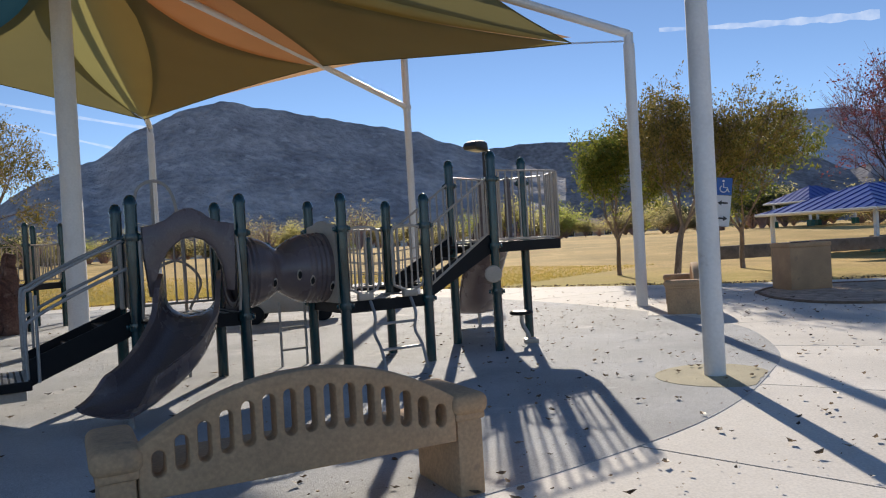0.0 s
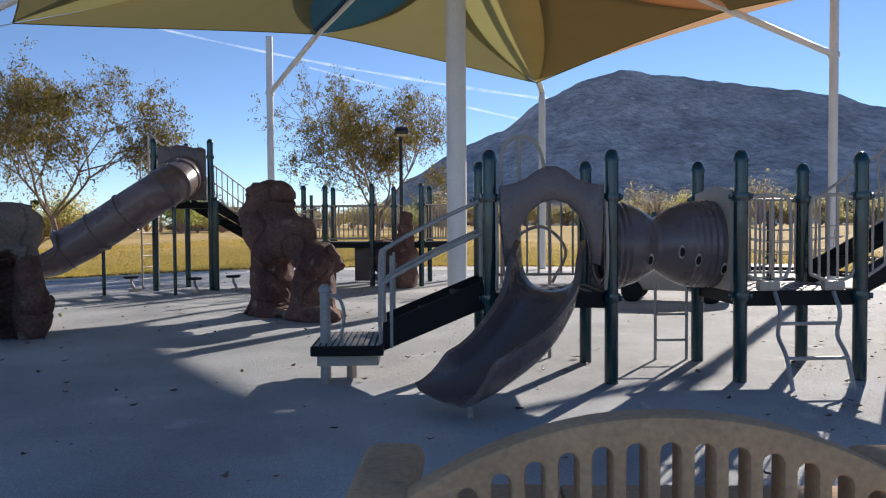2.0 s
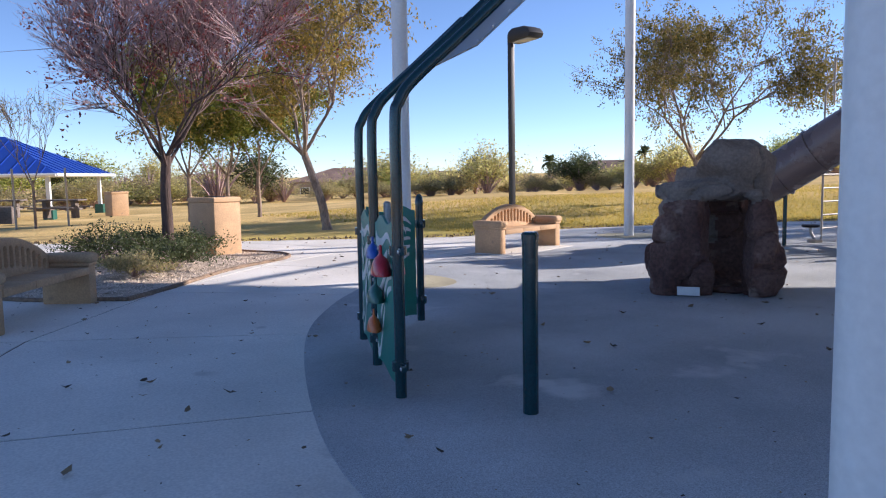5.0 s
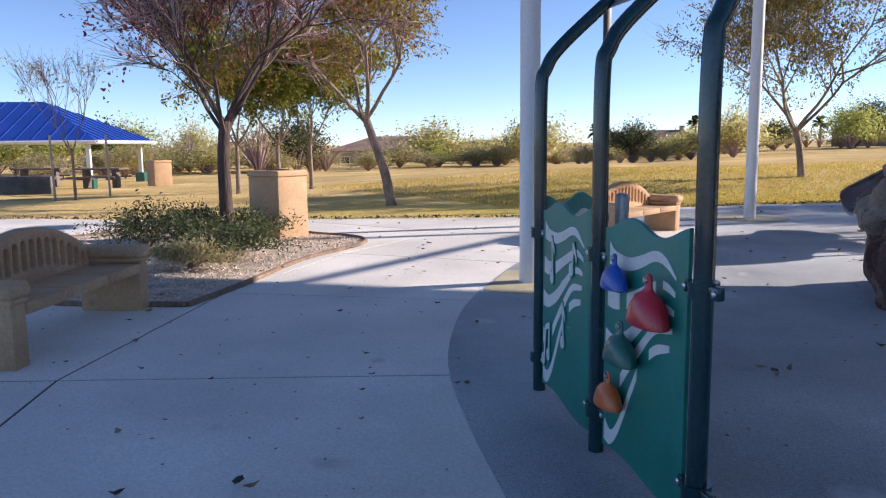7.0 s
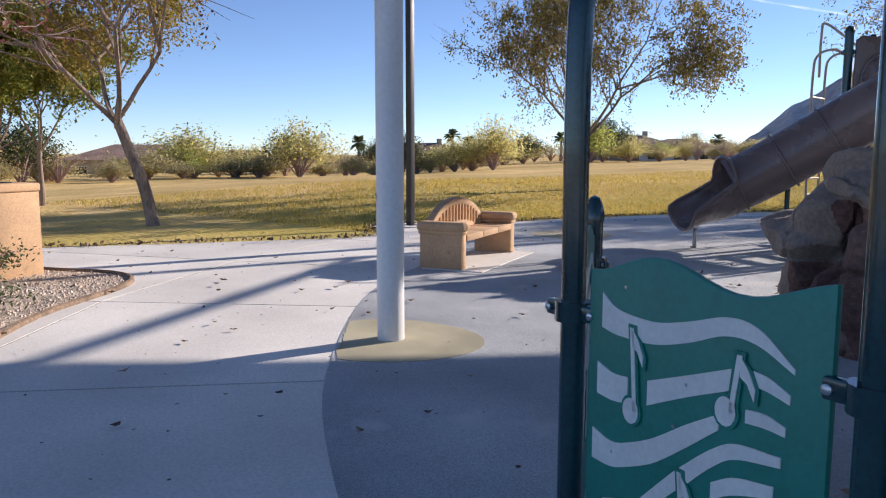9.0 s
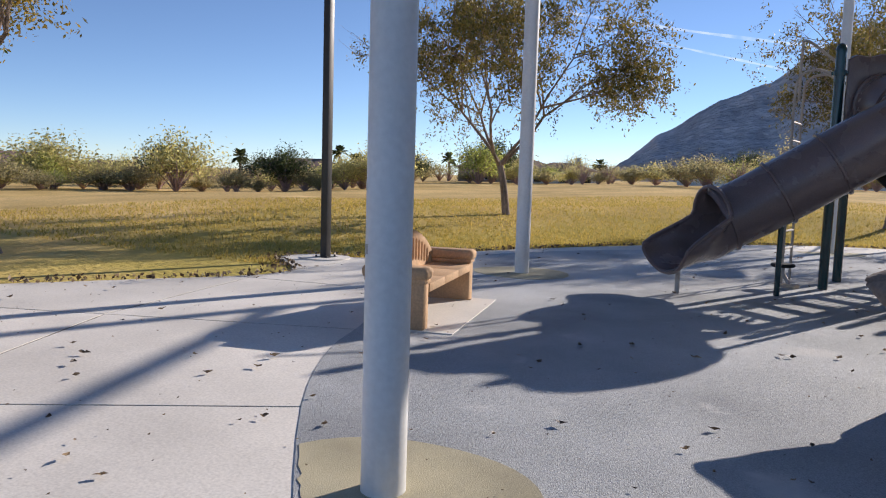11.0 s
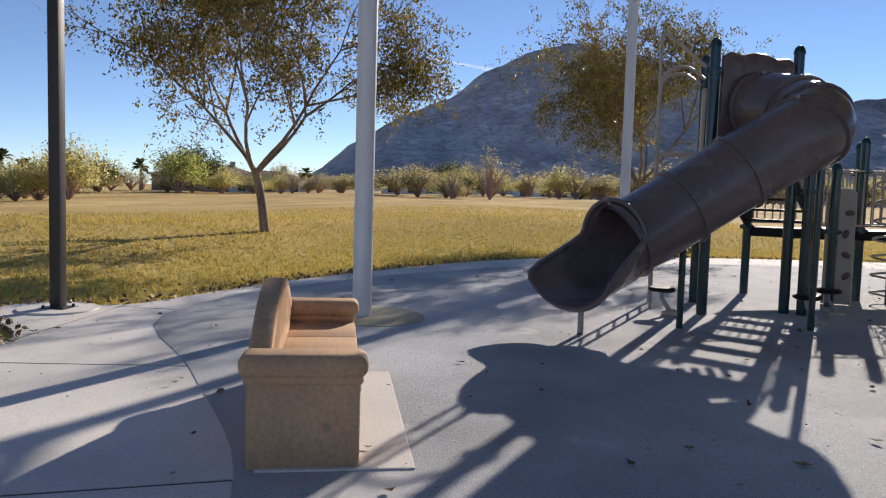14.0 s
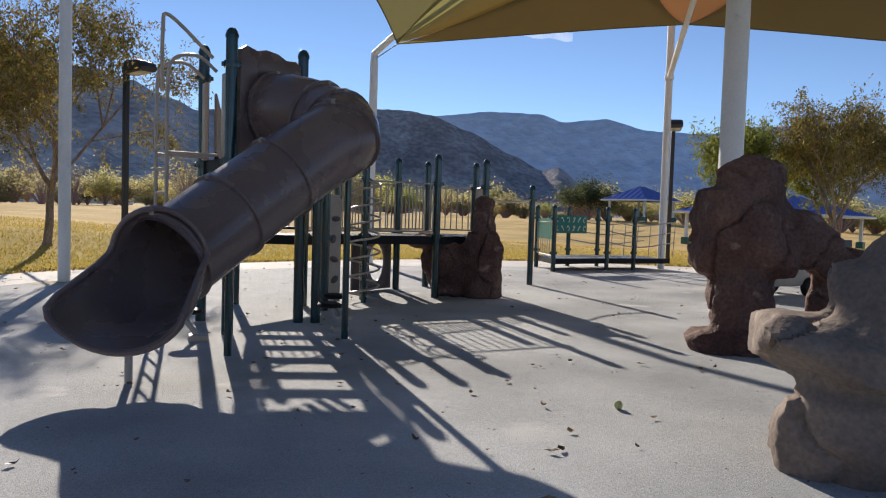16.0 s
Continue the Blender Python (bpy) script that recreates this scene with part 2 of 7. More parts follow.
# ---- shape helpers ----
def part(name, bm, material, parent=None, label="", smooth=True):
    """Links a bmesh as one mesh object, under a thing or a part where one is given."""
    bmesh.ops.recalc_face_normals(bm, faces=bm.faces[:])
    me = bpy.data.meshes.new(name)
    bm.to_mesh(me)
    bm.free()
    me.materials.append(material)
    if smooth:
        me.shade_smooth()
        me.set_sharp_from_angle(angle=radians(38))
    ob = new(name, me)
    if parent:
        ob.parent = parent
    if label:
        ob["label"] = label
    return ob


def thing(name, x, y, z=0.0, rz=0.0, label="", category="", group="", kind=""):
    """An Empty at the base of a thing that parents its parts."""
    e = new(name)
    e.empty_display_size = 0.2
    e.matrix_world = pose(x, y, z, 0, 0, rz)
    return tagged(e, label, category, group, kind)


def pipe(bm, pts, r, seg=10, r_end=None, caps=True):
    """Sweeps a round section along a line of points; the radius may taper or be a list."""
    pts = [Vector(p) for p in pts]
    n = len(pts)
    radii = list(r) if isinstance(r, (list, tuple)) else [r + ((r_end if r_end is not None else r) - r) * i / max(1, n - 1) for i in range(n)]
    t0 = (pts[1] - pts[0]).normalized()
    side = t0.orthogonal().normalized()
    rings = []
    for i, p in enumerate(pts):
        t = (pts[min(i + 1, n - 1)] - pts[max(i - 1, 0)]).normalized()
        side = (side - t * side.dot(t)).normalized()
        up = t.cross(side)
        rings.append([bm.verts.new(p + (side * math.cos(a) + up * math.sin(a)) * radii[i])
                      for a in (2 * math.pi * k / seg for k in range(seg))])
    for a, b in zip(rings, rings[1:]):
        for k in range(seg):
            bm.faces.new((a[k], a[(k + 1) % seg], b[(k + 1) % seg], b[k]))
    if caps:
        bm.faces.new(rings[0][::-1])
        bm.faces.new(rings[-1])
    return rings


def curve(pts, n=6):
    """A smooth line through the points."""
    p = [Vector(q) for q in pts]
    p = [p[0] * 2 - p[1], *p, p[-1] * 2 - p[-2]]
    out = []
    for i in range(1, len(p) - 2):
        a, b, c, d = p[i - 1:i + 3]
        for k in range(n):
            t = k / n
            out.append(0.5 * (2 * b + (c - a) * t + (2 * a - 5 * b + 4 * c - d) * t * t + (3 * b - a - 3 * c + d) * t ** 3))
    return out + [p[-2]]


def box(bm, sx, sy, sz, m=Matrix(), bevel=0.0, seg=2):
    """A box whose base is centred on m's origin."""
    b2 = bmesh.new()
    bmesh.ops.create_cube(b2, size=1)
    bmesh.ops.scale(b2, vec=(sx, sy, sz), verts=b2.verts)
    bmesh.ops.translate(b2, vec=(0, 0, sz / 2), verts=b2.verts)
    if bevel:
        bmesh.ops.bevel(b2, geom=b2.edges[:], offset=bevel, segments=seg, affect="EDGES", profile=0.5)
    bmesh.ops.transform(b2, matrix=m, verts=b2.verts)
    add(bm, b2)


def add(bm, b2):
    me = bpy.data.meshes.new("tmp")
    b2.to_mesh(me)
    b2.free()
    bm.from_mesh(me)
    bpy.data.meshes.remove(me)


def lathe(bm, profile, m=Matrix(), seg=16):
    """Turns a profile of (radius, height) about the z axis."""
    rings = []
    for r, z in profile:
        if r < 1e-4:
            rings.append([bm.verts.new(m @ Vector((0, 0, z)))])
        else:
            rings.append([bm.verts.new(m @ Vector((r * math.cos(2 * math.pi * k / seg), r * math.sin(2 * math.pi * k / seg), z))) for k in range(seg)])
    for a, b in zip(rings, rings[1:]):
        for k in range(seg):
            q = [a[k % len(a)], a[(k + 1) % len(a)], b[(k + 1) % len(b)], b[k % len(b)]]
            q = list(dict.fromkeys(q))
            if len(q) > 2:
                bm.faces.new(q)
    return rings


def slab(bm, outline, depth, m=Matrix(), holes=(), bevel=0.0):
    """A board in m's xz plane with its outline and holes, as thick as depth along m's y."""
    b2 = bmesh.new()
    for loop in (outline, *holes):
        vs = [b2.verts.new((x, 0, z)) for x, z in loop]
        for i in range(len(vs)):
            b2.edges.new((vs[i], vs[(i + 1) % len(vs)]))
    bmesh.ops.triangle_fill(b2, use_beauty=True, use_dissolve=False, edges=b2.edges[:])
    geo = bmesh.ops.extrude_face_region(b2, geom=b2.faces[:])
    bmesh.ops.translate(b2, vec=(0, depth, 0), verts=[v for v in geo["geom"] if isinstance(v, bmesh.types.BMVert)])
    bmesh.ops.translate(b2, vec=(0, -depth / 2, 0), verts=b2.verts)
    bmesh.ops.recalc_face_normals(b2, faces=b2.faces[:])
    if bevel:
        rim = [e for e in b2.edges if len(e.link_faces) == 2 and e.calc_face_angle(0) > 1.0
               and abs(e.verts[0].co.y - e.verts[1].co.y) < 1e-5]
        bmesh.ops.bevel(b2, geom=rim, offset=bevel, segments=2, affect="EDGES", profile=0.5)
    bmesh.ops.transform(b2, matrix=m, verts=b2.verts)
    add(bm, b2)


def stadium(cx, z0, z1, w, n=5):
    """The outline of an upright slot with round ends."""
    r = w / 2
    top = [(cx + r * math.cos(a), z1 - r + r * math.sin(a)) for a in (math.pi * k / n for k in range(n + 1))]
    low = [(cx + r * math.cos(a), z0 + r + r * math.sin(a)) for a in (math.pi + math.pi * k / n for k in range(n + 1))]
    return top + low


def smooth01(a, b, x):
    t = min(1, max(0, (x - a) / (b - a)))
    return t * t * (3 - 2 * t)


def sheet(name, outline, z, thick, material, label="", kind="structure", parent=None):
    """A flat piece of ground with a rim."""
    bm = bmesh.new()
    vs = [bm.verts.new((x, y, z)) for x, y in outline]
    for i in range(len(vs)):
        bm.edges.new((vs[i], vs[(i + 1) % len(vs)]))
    bmesh.ops.triangle_fill(bm, use_beauty=True, edges=bm.edges[:])
    low = [bm.verts.new((x, y, z - thick)) for x, y in outline]
    for i in range(len(vs)):
        j = (i + 1) % len(vs)
        bm.faces.new((vs[i], low[i], low[j], vs[j]))
    ob = part(name, bm, material, parent, smooth=False)
    return tagged(ob, label, "", "", kind) if not parent else ob

# ---- ground ----
CX, CY = -7.0, 13.5


def lawn_z(x, y):
    """Height of the lawn: level by the pavement, rising gently to the north, with low mounds."""
    dx, dy = x - CX, y - CY
    d = math.hypot(dx, dy)
    north = smooth01(0.1, 0.9, dy / max(d, 1e-3))
    bank = smooth01(-0.5, 0.15, dy / max(d, 1e-3))
    far = smooth01(11, 75, d)
    z = 1.1 * far * north - 0.75 * far * (1 - north)
    z += 0.68 * smooth01(14, 20.5, d) * (1 - smooth01(24, 58, d)) * bank * smooth01(0, -14, dx)
    w = smooth01(13.5, 30, d)
    z += w * 0.18 * math.sin(x * 0.21 + 1.3) * math.cos(y * 0.17)
    z -= 0.8 * math.exp(-((x - 23) ** 2 + (y - 47) ** 2) / 400)
    return z


def pt_curve(pts, n=5):
    return [(p.x, p.y) for p in curve([(x, y, 0) for x, y in pts], n)][:-1]


# line where the paving meets the lawn, and the edge of the rubber surface
LAWN_EDGE = pt_curve([(-24.5, -9), (-23, -3.5), (-21.4, 0), (-20.5, 3.2), (-19.9, 5.4), (-19.5, 7.2), (-20.0, 8.0), (-21.3, 8.5), (-21.4, 9.35), (-20.5, 9.75),
                      (-20.45, 11.2), (-20.4, 13.3), (-19.6, 17.5), (-18.2, 20.6), (-16.5, 22.3), (-12.2, 24.9), (-7.8, 26.3), (-4.2, 26.0),
                      (-1.3, 24.9), (1.2, 23.3), (3.6, 22.0), (7.3, 20.0), (10.8, 19.2), (16, 19.0), (24, 18)], 4)
PAVE = [*LAWN_EDGE, (24, -14), (-22, -14)]
RUBBER = pt_curve([(-2.6, 2.75), (-1.2, 3.75), (0.24, 4.69), (1.61, 5.78), (2.46, 6.74), (3.21, 7.91), (3.8, 9.1), (4.25, 11.2), (4.05, 12.7),
                   (3.3, 14.9), (2.3, 17.0), (0.6, 19.6), (-2.0, 22.0), (-5.2, 23.4), (-8.6, 23.6), (-12.4, 22.6), (-15.3, 21.0), (-17.7, 18.6),
                   (-19.3, 15.4), (-19.9, 12.4), (-19.6, 9.5), (-17.6, 7.8), (-16.05, 6.5), (-15.2, 5.5), (-14.0, 4.5), (-12.1, 3.32), (-10.8, 2.75),
                   (-9.65, 2.42), (-8.1, 2.22), (-6.6, 2.16), (-5.4, 2.32), (-4.2, 2.55), (-2.6, 2.75)], 4)

# the lawn and the land round it, one sheet to the horizon
bm = bmesh.new()
radii = [0, 8] + [9 + 0.75 * i for i in range(34)] + [36, 40, 45, 51, 58, 66, 76, 90, 110, 140, 190, 260, 400, 700, 1300, 2600, 4200]
rings, NA = [], 180
for r in radii:
    if r == 0:
        rings.append([bm.verts.new((CX, CY, -0.06))])
        continue
    row = []
    for k in range(NA):
        a = 2 * math.pi * k / NA
        x, y = CX + r * math.sin(a), CY + r * math.cos(a)
        z = -0.035 + (max(0, lawn_z(x, y)) if r < 26 else lawn_z(x, y)) if r < 140 else lawn_z(x, y)
        row.append(bm.verts.new((x, y, z)))
    rings.append(row)
for a, b in zip(rings, rings[1:]):
    for k in range(NA):
        q = list(dict.fromkeys([a[k % len(a)], b[k], b[(k + 1) % NA], a[(k + 1) % len(a)]]))
        bm.faces.new(q)
tagged(part("ground", bm, M_GRASS), "dormant yellow-green lawn running out to dry land", "ground", "", "structure")


def inside(p, poly):
    c = False
    for (x0, y0), (x1, y1) in zip(poly, poly[1:] + poly[:1]):
        if (y0 > p[1]) != (y1 > p[1]) and p[0] < (x1 - x0) * (p[1] - y0) / (y1 - y0) + x0:
            c = not c
    return c


# paving: a dark bed with concrete slabs on it, cut by joints that run out from the middle of the playground
pavement = tagged(sheet("pavement", PAVE, 0.0, 0.12, M_JOINT), "pale concrete paving with tooled joints", "", "", "structure")
_b = bmesh.new()
_v = [_b.verts.new((x, y, 0)) for x, y in PAVE]
for i in range(len(_v)):
    _b.edges.new((_v[i], _v[(i + 1) % len(_v)]))
bmesh.ops.triangle_fill(_b, use_beauty=True, edges=_b.edges[:])
STEP, FIRST = 12.0, 1.9
RADII = [13.88, 17.2, 22.0]
for k in range(15):
    a = radians(FIRST + STEP * k)
    bmesh.ops.bisect_plane(_b, geom=_b.verts[:] + _b.edges[:] + _b.faces[:], plane_co=(CX, CY, 0), plane_no=(math.cos(a), -math.sin(a), 0))
cells = {}
for f in _b.faces:
    c = f.calc_center_median()
    ang = math.degrees(math.atan2(-(c.x - CX), -(c.y - CY)))
    cells.setdefault(int((ang - FIRST) // STEP), []).append([tuple(v.co) for v in f.verts])
_b.free()
for key in sorted(cells):
    b2 = bmesh.new()
    for loop in cells[key]:
        b2.faces.new([b2.verts.new(p) for p in loop])
    bmesh.ops.remove_doubles(b2, verts=b2.verts[:], dist=1e-4)
    a = radians(FIRST + STEP * (key + 0.5))
    n = Vector((-math.sin(a), -math.cos(a), 0))
    for r in RADII:
        bmesh.ops.bisect_plane(b2, geom=b2.verts[:] + b2.edges[:] + b2.faces[:], plane_co=Vector((CX, CY, 0)) + n * r, plane_no=n)
    bands = {}
    for f in b2.faces:
        c = f.calc_center_median()
        d = (c - Vector((CX, CY, 0))).dot(n)
        bands.setdefault(sum(d > r for r in RADII), []).append([tuple(v.co) for v in f.verts])
    b2.free()
    for band in bands.values():
        b3 = bmesh.new()
        for loop in band:
            if len(loop) > 2:
                b3.faces.new([b3.verts.new(p) for p in loop])
        bmesh.ops.remove_doubles(b3, verts=b3.verts[:], dist=1e-4)
        for v in b3.verts:
            v.co.z = 0.005
        push = {}
        for e in b3.edges:
            if e.is_boundary:
                inw = e.link_faces[0].calc_center_median() - e.verts[0].co
                d = (e.verts[1].co - e.verts[0].co).normalized()
                inw = (inw - d * inw.dot(d)).normalized()
                for v in e.verts:
                    push[v] = push.get(v, Vector((0, 0, 0))) + inw
        for v, w in push.items():
            v.co += w.normalized() * 0.015
        ext = bmesh.ops.extrude_edge_only(b3, edges=[e for e in b3.edges if e.is_boundary])
        for v in ext["geom"]:
            if isinstance(v, bmesh.types.BMVert):
                v.co.z = -0.01
        part("slab", b3, M_CONCRETE, pavement, smooth=False)

tagged(sheet("floor", RUBBER, 0.010, 0.03, M_RUBBER), "blue-grey poured rubber safety surface", "", "", "structure")


def disc(x, y, r, seed):
    rnd = random.Random(seed)
    ph = [rnd.uniform(0, 6.28) for _ in range(3)]
    return [(x + r * (1 + 0.05 * math.sin(2 * a + ph[0]) + 0.03 * math.sin(3 * a + ph[1])) * math.cos(a),
             y + r * (1 + 0.05 * math.sin(2 * a + ph[0]) + 0.03 * math.sin(3 * a + ph[1])) * math.sin(a)) for a in (2 * math.pi * k / 40 for k in range(40))]


RING = {"R0": (2.64, 7.88), "R1": (3.77, 15.37), "B": (-1.13, 22.9), "B2": (-9.58, 24.55), "T": (-16.62, 19.55), "S": (-17.75, 10.69), "M": (-12.694, 4.142), "N": (-4.155, 3.175)}
MAST = (-6.79, 13.8)


def pull_in(p, c):
    """Keeps a patch's outline on the rubber."""
    for k in range(20):
        q = (c[0] + (p[0] - c[0]) * (1 - 0.05 * k), c[1] + (p[1] - c[1]) * (1 - 0.05 * k))
        if inside(q, RUBBER):
            return (c[0] + (q[0] - c[0]) * 0.97, c[1] + (q[1] - c[1]) * 0.97)
    return (c[0] + (p[0] - c[0]) * 0.2, c[1] + (p[1] - c[1]) * 0.2)


for i, (k, r) in enumerate((("R0", 0.62), ("M", 0.72), ("N", 0.6), ("S", 0.75), ("T", 0.7), ("B2", 0.7))):
    tagged(sheet("trim", [pull_in(p, RING[k]) for p in disc(*RING[k], r, i)], 0.014, 0.01, M_RUBBER_TAN), "faded tan rubber patch round a pole", "", "", "structure")

# planters of bare earth and gravel with a low dark edging
BED_W = pt_curve([(-12.5, 0.62), (-13.4, 1.1), (-15.1, 1.9), (-16.35, 2.85), (-17.2, 2.95), (-17.95, 2.35), (-18.9, 1.5), (-19.4, -0.4), (-18.3, -2.2), (-15.5, -2.4), (-13.2, -0.9), (-12.5, 0.62)], 5)
BED_E = pt_curve([(6.6, 16.8), (6.4, 15.2), (6.9, 13.8), (9.0, 13.2), (11.5, 14.0), (11.8, 16.6), (9.6, 18.0), (7.6, 17.9), (6.6, 16.8)], 5)
for bed in (BED_W, BED_E):
    tagged(sheet("planting_bed", bed, 0.022, 0.02, M_GRAVEL), "tan gravel planting bed", "", "", "structure")
    bm = bmesh.new()
    pipe(bm, [(x, y, 0.02) for x, y in bed + bed[:1]], 0.035, 6)
    tagged(part("edging", bm, M_DIRT), "low dark edging round the gravel bed", "", "", "structure")

# ---- mountains ----
def interp(rows, a):
    for (a0, e0), (a1, e1) in zip(rows, rows[1:]):
        if a0 <= a <= a1:
            t = (a - a0) / (a1 - a0)
            t = t * t * (3 - 2 * t) * 0.5 + t * 0.5
            return e0 + (e1 - e0) * t
    return rows[0][1] if a < rows[0][0] else rows[-1][1]


def range_of_hills(name, rows, dist, depth, material, label, rough, seed, step=0.35):
    """A ridge seen from the playground: crest heights in degrees by bearing, with rough gullied faces in front of it."""
    bm = bmesh.new()
    a0, a1 = rows[0][0], rows[-1][0]
    n = int((a1 - a0) / step)
    grid, NR = [], 34
    for i in range(n + 1):
        az = a0 + (a1 - a0) * i / n
        col = []
        top = dist * math.tan(radians(interp(rows, az)))
        top += rough * 0.35 * noise.fractal((az * 0.8, seed, 0), 0.9, 2.2, 5)
        for j in range(NR + 4):
            u = j / NR
            r = dist - depth * (1 - u)
            x, y = CX + r * math.sin(radians(az)), CY + r * math.cos(radians(az))
            h = top * (u ** 1.15 if u <= 1 else 1 - (u - 1) * 2.5)
            g = abs(noise.fractal((x / 210, y / 210, seed), 0.8, 2.1, 6))
            f = noise.fractal((x / 40, y / 40, seed + 5), 0.9, 2.2, 4)
            amp = rough * math.sin(math.pi * min(1, u)) * smooth01(0, 40, top)
            h += amp * (1.4 * (0.35 - g) + 0.5 * f)
            col.append(bm.verts.new((x, y, max(-5, h))))
        grid.append(col)
    for a, b in zip(grid, grid[1:]):
        for j in range(NR + 3):
            bm.faces.new((a[j], b[j], b[j + 1], a[j + 1]))
    return tagged(part(name, bm, material), label, "mountain", "", "structure")


# rock grey, lightened in its base colour to carry distance haze
M_HILL = mat("hazy_grey_brown_rock_slope", (0.45, 0.42, 0.425), 0.95, vary=0.2, scale=0.02, fine=0.09, bump=1.0, depth=7.0,
             tint=(0.58, 0.54, 0.53), wear=(0.64, 0.60, 0.58), wear_at=0.6)
M_HILL_DARK = mat("dark_scrub_slope", (0.31, 0.29, 0.295), 0.95, vary=0.28, scale=0.01, fine=0.08, bump=1.0, depth=6.0)
# distance haze is put into this pale blue base colour
M_HAZE = mat("painted_haze_range", (0.58, 0.64, 0.74), 1.0, vary=0.12, scale=0.002, fine=0.02, bump=0.8, depth=20)
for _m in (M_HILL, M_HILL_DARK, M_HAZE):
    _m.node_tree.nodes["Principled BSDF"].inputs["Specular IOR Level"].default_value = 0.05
range_of_hills("mountain", [(-37, 0.2), (-35, 1.6), (-32.5, 3.6), (-28.5, 5.95), (-25.5, 7.1), (-22.3, 9.35), (-19, 10.75), (-16.4, 11.25), (-13.5, 10.75), (-10, 10.1),
                            (-6.6, 9.4), (-2.5, 8.65), (0, 7.7), (3.2, 6.6), (6, 5.6), (9, 4.4)], 1150, 330, M_HILL,
               "bare grey-brown rocky mountain in hazy backlight", 7, 3.1, 0.2)
range_of_hills("mountain", [(-4, 3.0), (0, 5.2), (3.2, 6.95), (7, 7.15), (11, 6.95), (14.5, 7.6), (17, 7.7), (19.5, 7.35), (22.5, 6.2), (25.6, 4.6), (28, 3.4), (29.3, 3.7), (31.1, 2.4), (34, 0.8), (36, 0.1)],
               1900, 360, M_HILL_DARK, "dark scrub-covered hill behind the lawn", 7, 7.7, 0.25)
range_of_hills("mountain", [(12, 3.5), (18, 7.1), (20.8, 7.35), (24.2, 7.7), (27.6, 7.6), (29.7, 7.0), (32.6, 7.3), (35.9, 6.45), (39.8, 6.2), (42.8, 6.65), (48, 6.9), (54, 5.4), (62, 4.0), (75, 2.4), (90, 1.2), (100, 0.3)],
               3600, 700, M_HAZE, "mountain range far off, haze painted in as pale blue", 16, 12.3, 0.4)

# ---- shade structure: eight leaning-arm poles, a mast and a ring of sails ----
def toward(p, q, d):
    v = Vector((q[0] - p[0], q[1] - p[1]))
    v.normalize()
    return (p[0] + v.x * d, p[1] + v.y * d)


ORDER = ["R1", "B", "B2", "T", "S", "M", "N", "R0"]
ELBOW = {"R1", "B2", "S", "N"}
shade = thing("shade_structure", *MAST, 0, 0, "tall white steel shade structure with olive, orange, yellow and teal sails", "shade canopy")
SHADE_INV = shade.matrix_world.inverted()


def sbm(bm):
    bmesh.ops.transform(bm, matrix=SHADE_INV, verts=bm.verts)
    return bm


TIPS = {}
MTOP = Vector((*MAST, 8.75))
for k in ORDER:
    x, y = RING[k]
    if k in ELBOW:
        h = 5.45 if k == "R1" else 5.75
        tx, ty = toward((x, y), MAST, 1.75 if k == "S" else 1.18)
        TIPS[k] = Vector((tx, ty, h - (0.18 if k == "R1" else -0.05)))
        bm = bmesh.new()
        pipe(bm, [(x, y, 0), (x, y, h - 0.22)], 0.11, 24)
        pipe(bm, [(x, y, h - 0.24), (x, y, h - 0.2), (x, y, h)], [0.105, 0.095, 0.095], 16)
        post = part("pole", sbm(bm), M_WHITE, shade)
        ax, ay = toward((x, y), MAST, 5.6)
        bm = bmesh.new()
        pipe(bm, [(x, y, h - 0.02), (ax, ay, h + 1.7), tuple(MTOP)], 0.085, 14)
        part("arm", sbm(bm), M_WHITE, shade)
        bm = bmesh.new()
        a, b = Vector((*toward((x, y), MAST, 0.1), h - 0.16)), TIPS[k]
        for i in range(22):
            c = a.lerp(b, (i + 0.5) / 22)
            t = Matrix.Translation(c) @ (b - a).to_track_quat("X", "Z").to_matrix().to_4x4() @ Matrix.Rotation(i * math.pi / 2, 4, "X")
            pipe(bm, [t @ Vector((0.035 * math.cos(q), 0.018 * math.sin(q), 0)) for q in (0, 0.8, 1.57, 2.35, 3.14, 3.93, 4.71, 5.5, 6.28)], 0.006, 5)
        part("chain", sbm(bm), M_GALV, shade, "galvanised chain")
    else:
        dd, tz = {"B": (3.73, 6.22), "T": (4.32, 6.47)}.get(k, (4.0, 6.35))
        tx, ty = toward((x, y), MAST, dd)
        h = 5.6
        TIPS[k] = Vector((tx, ty, tz))
        bm = bmesh.new()
        pipe(bm, [(x, y, 0), (x, y, 7.35)], 0.106, 24)
        part("pole", sbm(bm), M_WHITE, shade)
        bm = bmesh.new()
        pipe(bm, [(x, y, h), (tx, ty, tz + 0.02), (*MAST, 7.4)], 0.075, 14)
        part("arm", sbm(bm), M_WHITE, shade)
        bm = bmesh.new()
        lathe(bm, [(0.0, -0.06), (0.135, -0.06), (0.135, 0.06), (0.0, 0.06)], Matrix.Translation((x, y, h)), 16)
        part("collar", sbm(bm), M_WHITE, shade)
bm = bmesh.new()
pipe(bm, [(*MAST, 0), (*MAST, 8.8)], 0.18, 24)
part("mast", sbm(bm), M_WHITE, shade, "thick white central mast")

